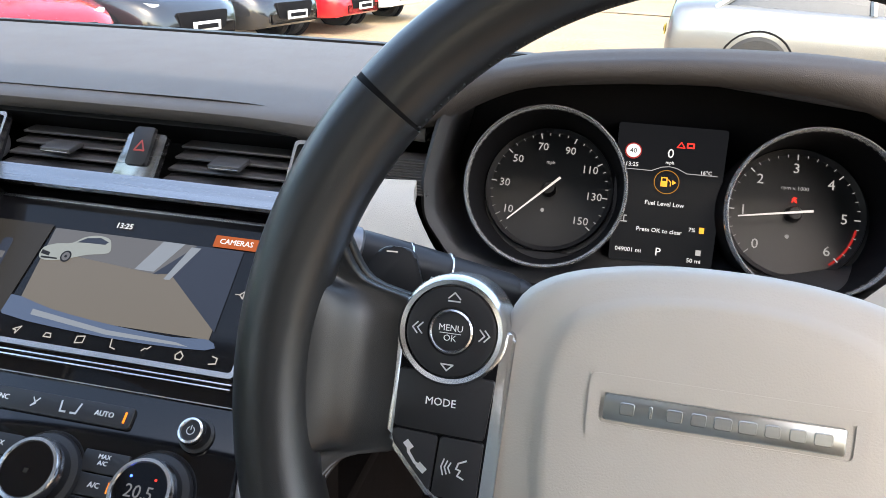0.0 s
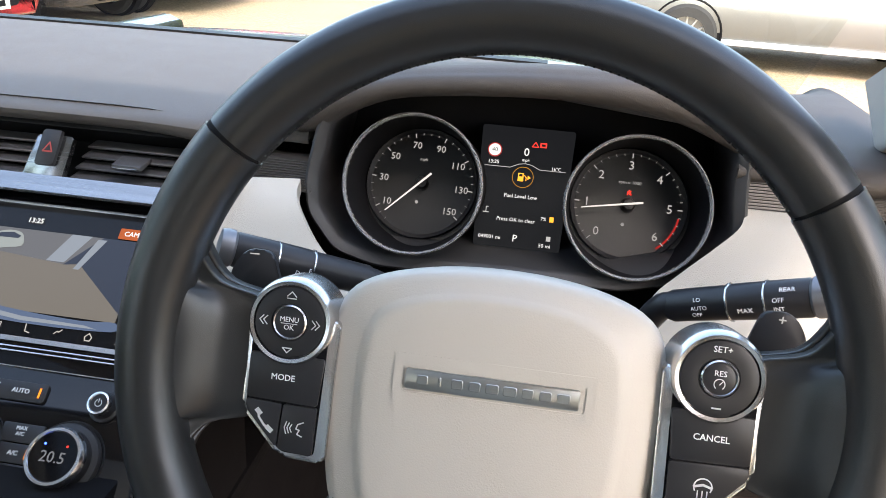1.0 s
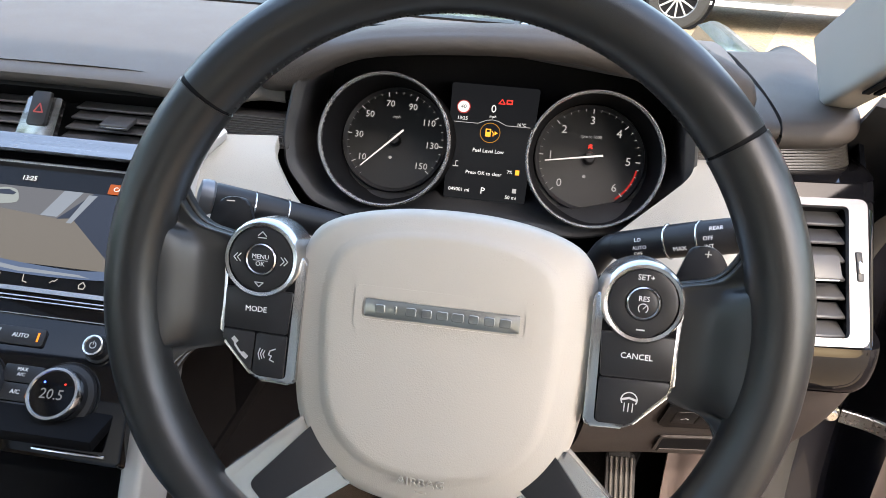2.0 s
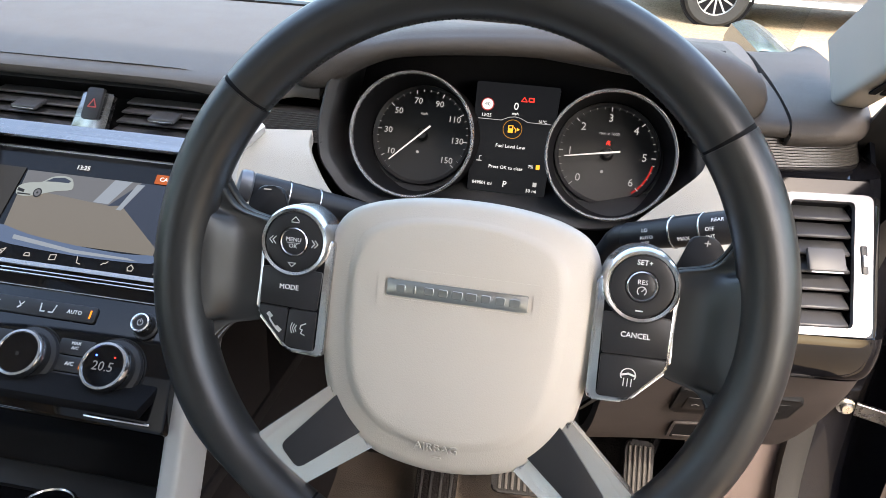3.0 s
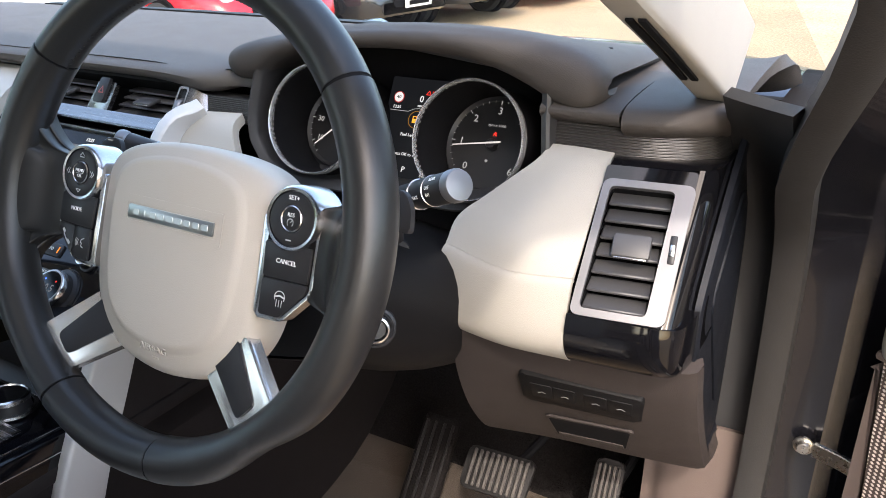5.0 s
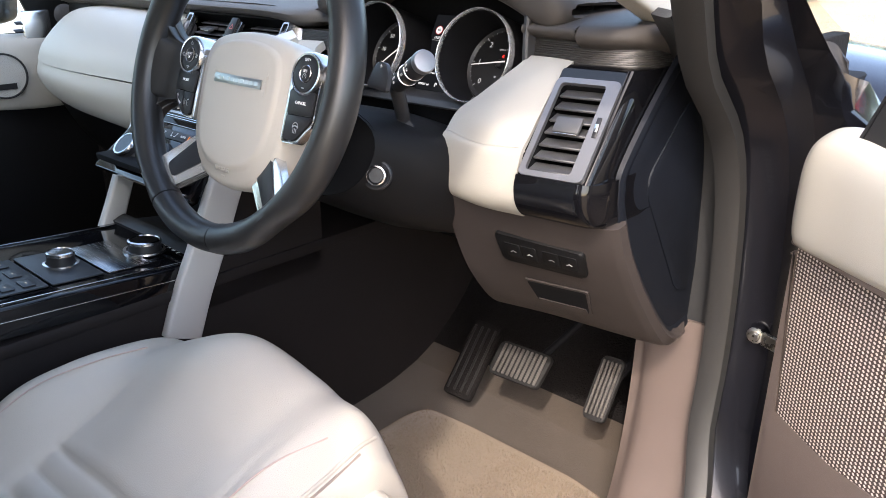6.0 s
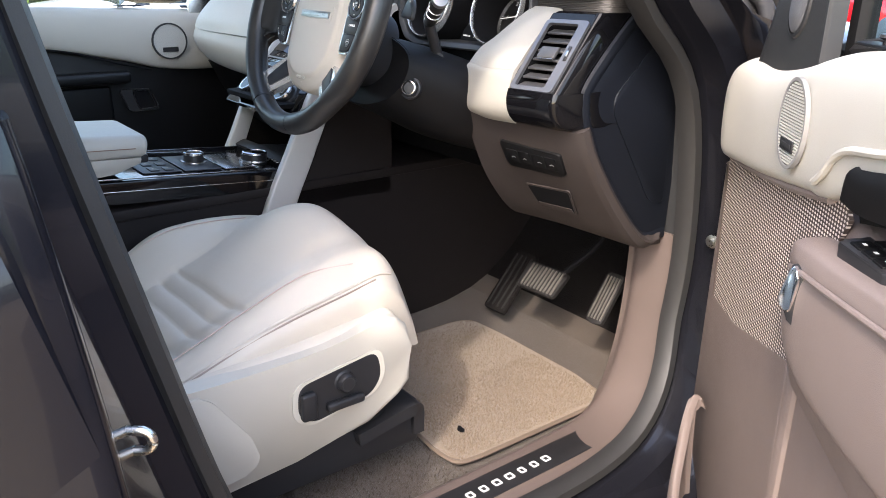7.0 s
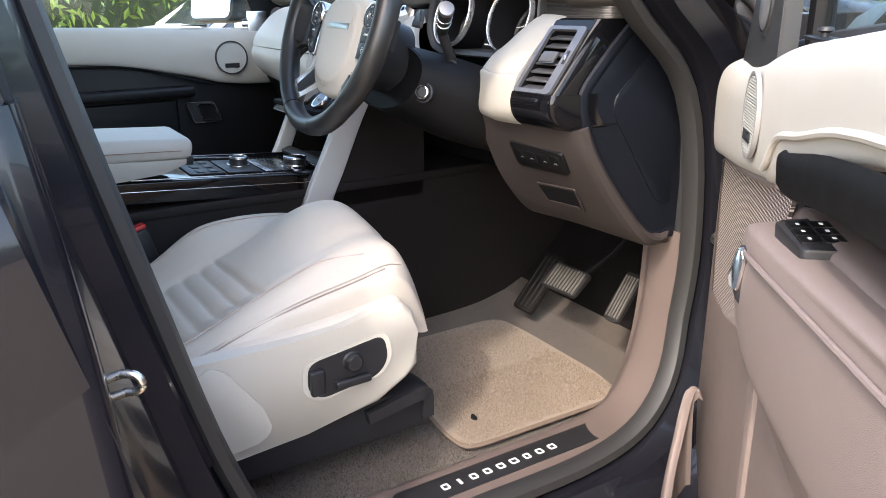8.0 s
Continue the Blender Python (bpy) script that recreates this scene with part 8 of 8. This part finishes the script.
def parked_car(label, m, paint, suv=0.0, rim=None, length=4.5, width=1.82, plate=False):
    """A parked car, nose towards +x: lofted body, glasshouse, wheels, lamps."""
    t = thing("parked_car", m.translation, label, "parked car", "parked cars in the yard")
    h = width / 2
    base = 0.30 + suv * 0.5
    belt = 0.92 + suv
    roof = 1.42 + suv * 2.0
    rings = []
    for fx, zc, zb, k in ((-0.500, 0.62, 0.42, 0.80), (-0.492, 0.86, 0.34, 0.90), (-0.47, 0.95, 0.30, 0.96), (-0.36, 0.98, 0.28, 1.0), (-0.20, 0.96, 0.27, 1.0), (0.05, 0.95, 0.27, 1.0), (0.18, 0.95, 0.27, 1.0), (0.32, 0.90, 0.28, 0.99), (0.42, 0.80, 0.28, 0.95), (0.475, 0.70, 0.30, 0.86), (0.497, 0.58, 0.34, 0.72), (0.502, 0.45, 0.38, 0.66)):
        zc, zb = zc + suv, zb + suv * 0.5
        y = h * k
        ring = [(-y * 0.90, zb), (-y * 0.99, zb + 0.10), (-y, zb * 0.5 + zc * 0.5), (-y * 0.985, zc - 0.10), (-y * 0.93, zc - 0.03), (-y * 0.6, zc + 0.015), (0, zc + 0.03), (y * 0.6, zc + 0.015), (y * 0.93, zc - 0.03), (y * 0.985, zc - 0.10), (y, zb * 0.5 + zc * 0.5), (y * 0.99, zb + 0.10), (y * 0.90, zb)]
        rings.append([Vector((fx * length, a, b)) for a, b in ring])
    fine = [spline(c, 3) for c in zip(*rings)]
    body = hull_loft([list(r) for r in zip(*fine)])
    part("body", body, paint, t, "", m, 50)
    cab = []
    for fx, z, k in ((-0.40, belt, 0.86), (-0.33, roof - 0.10, 0.74), (-0.24, roof - 0.01, 0.70), (-0.05, roof, 0.70), (0.05, roof - 0.03, 0.71), (0.13, roof - 0.20, 0.76), (0.24, belt - 0.01, 0.86)):
        y = h * k
        cab.append([Vector((fx * length, a, b)) for a, b in ((-h * 0.90, belt - 0.03), (-(y + h * 0.9) / 2, (belt + z) / 2), (-y * 0.97, z - 0.03), (-y * 0.7, z), (0, z + 0.015), (y * 0.7, z), (y * 0.97, z - 0.03), ((y + h * 0.9) / 2, (belt + z) / 2), (h * 0.90, belt - 0.03))])
    fine = [spline(c, 3) for c in zip(*cab)]
    part("glasshouse", hull_loft([list(r) for r in zip(*fine)], False, False), CAR_GLASS, t, "dark glass", m, 50)
    part("roof", net([[Vector(p) for p in r[2:7]] for r in cab[1:6]], 3, 3, 0.012), paint, t, "", m @ pose(0, 0, 0.006), 50)
    for s in (-1, 1):
        for a, b in (((-0.395, belt), (-0.25, roof - 0.04)), ((0.225, belt), (0.045, roof - 0.05)), ((-0.06, belt), (-0.07, roof - 0.03))):
            part("pillar", tube([(a[0] * length, s * h * 0.91, a[1]), (b[0] * length, s * h * 0.71, b[1])], 0.035, 6), paint, t, "", m)
        part("sill_strip", box(length * 0.44, 0.05, 0.06, 0.015, (-0.01 * length, s * h * 0.965, 0.30 + suv * 0.5)), SILL_PALE if paint is SILVER_PAINT else DARK_PLASTIC, t, "", m)
        for fx in (0.30, -0.29):
            c = m @ pose(fx * length, s * (h - 0.10), 0.33, 90 if s < 0 else -90)
            part("arch", lathe([(0.0, 0.0), (0.385, 0.0), (0.385, 0.112), (0.370, 0.116), (0.36, 0.10), (0.0, 0.10)], 32), DEEP_BLACK, t, "", m @ pose(fx * length, s * (h - 0.108), 0.345, 90 if s < 0 else -90))
            wheel_part(t, c @ pose(0, 0, 0.03), 0.335, 0.23, rim or ALLOY)
        part("headlamp", hull_loft([[Vector((length * 0.47 + dx, s * h * 0.62 + s * y * k, 0.66 + suv + z * k)) for y, z in ((-0.16, -0.05), (0.14, -0.02), (0.16, 0.07), (-0.12, 0.05))] for dx, k in ((-0.10, 1.0), (0.0, 0.9), (0.02, 0.6))]), LAMP_GLASS, t, "clear headlamp", m)
        part("tail_lamp", box(0.10, 0.24, 0.13, 0.03, (-0.478 * length, s * h * 0.76, 0.80 + suv), 2), TAIL_RED, t, "red tail lamp", m)
        part("mirror", box(0.12, 0.20, 0.13, 0.04, (0.17 * length, s * (h + 0.06), belt + 0.04), 2), paint, t, "", m)
    part("grille", prism(rpoly([(-0.40, -0.10), (0.40, -0.10), (0.46, 0.10), (-0.46, 0.10)], 0.04), 0.04, 0.01), DEEP_BLACK, t, "dark grille", m @ pose(0.495 * length, 0, 0.52 + suv, 90, 0, 90))
    part("number_plate", box(0.012, 0.50, 0.11, 0.003, (0.512 * length, 0, 0.46 + suv * 0.8)), PLATE_WHITE, t, "white number plate", m)
    part("plate_bar", box(0.004, 0.38, 0.05, 0, (0.5145 * length, 0, 0.46 + suv * 0.8)), DEEP_BLACK, t, "", m)
    part("plate_rear", box(0.012, 0.50, 0.11, 0.003, (-0.506 * length, 0, 0.62 + suv * 0.8)), PLATE_YELLOW, t, "yellow number plate", m)
    part("plate_bar", box(0.004, 0.38, 0.05, 0, (-0.5095 * length, 0, 0.62 + suv * 0.8)), DEEP_BLACK, t, "", m)
    return t


parked_car("silver saloon car parked on the gravel", OUT @ pose(3.06, 9.35, 0, 0, 0, -4), SILVER_PAINT)
parked_car("red hatchback parked on the gravel", OUT @ pose(-6.83, 6.27, 0, 0, 0, -7), RED_PAINT, 0.0)
parked_car("black saloon car parked beside the red one", OUT @ pose(-6.58, 8.32, 0, 0, 0, -7), BLACK_PAINT, 0.0)
parked_car("dark grey car in the parked row", OUT @ pose(-6.33, 10.37, 0, 0, 0, -8), BLACK_PAINT, 0.0)
parked_car("bright red car further along the row", OUT @ pose(-6.08, 12.47, 0, 0, 0, -6), RED_PAINT, 0.0)
parked_car("white car at the end of the row", OUT @ pose(-5.83, 14.57, 0, 0, 0, -7), WHITE_PAINT, 0.08)
parked_car("white saloon car seen from behind", OUT @ pose(4.4, 20.0, 0, 0, 0, 160), WHITE_PAINT)
parked_car("white estate car outside the passenger window", OUT @ pose(-6.5, 2.4, 0, 0, 0, -86), WHITE_PAINT, 0.05)
parked_car("red car beyond the open door", OUT @ pose(6.6, 12.5, 0, 0, 0, 120), RED_PAINT)

# hedge and trees behind the cars
def hedge(name, label, m, length, height, depth, count, seed, size=0.16):
    rnd = random.Random(seed)
    t = thing(name, m.translation, label, "hedge")
    bm = bmesh.new()
    for _ in range(count):
        x, y = rnd.uniform(0, length), rnd.gauss(0, depth / 2.5)
        top = height * (0.80 + 0.16 * math.sin(x * 0.9 + seed) + 0.10 * math.sin(x * 2.7))
        z = rnd.uniform(0.05, 1.0) ** 0.8 * top
        r = size * rnd.uniform(0.5, 1.2)
        a = Euler((rnd.uniform(0, 6.28), rnd.uniform(0, 6.28), rnd.uniform(0, 6.28))).to_matrix()
        c = Vector((x, y, z))
        vs = [bm.verts.new(c + a @ Vector(p)) for p in ((-r, 0, 0), (0, -r * 0.4, r * 0.1), (r, 0, 0), (0, r * 0.4, r * 0.1))]
        bm.faces.new(vs)
    me = bpy.data.meshes.new("leaves")
    bm.to_mesh(me)
    bm.free()
    me.materials.append(LEAF)
    tagged(part("leaves", me, LEAF, t, "", m), kind="stuff")
    # near-black green core that paints in the shade deep inside the hedge
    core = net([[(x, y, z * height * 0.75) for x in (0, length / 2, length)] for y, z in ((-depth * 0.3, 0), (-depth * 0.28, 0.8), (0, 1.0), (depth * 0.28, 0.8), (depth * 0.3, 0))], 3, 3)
    part("core", core, LEAF_SHADE, t, "", m)
    return t


hedge("hedge", "leafy green hedge behind the parked cars", OUT @ pose(-11, -8, 0, 0, 0, 78), 22, 3.4, 1.6, 42000, 5, 0.075)
hedge("hedge", "tall green hedge along the far side of the yard", OUT @ pose(-30, 30, 0), 70, 4.5, 2.5, 14000, 8, 0.4)
hedge("hedge", "green hedge beyond the car's open door", OUT @ pose(14, 34, 0, 0, 0, -72), 60, 4.0, 2.5, 9000, 9, 0.4)
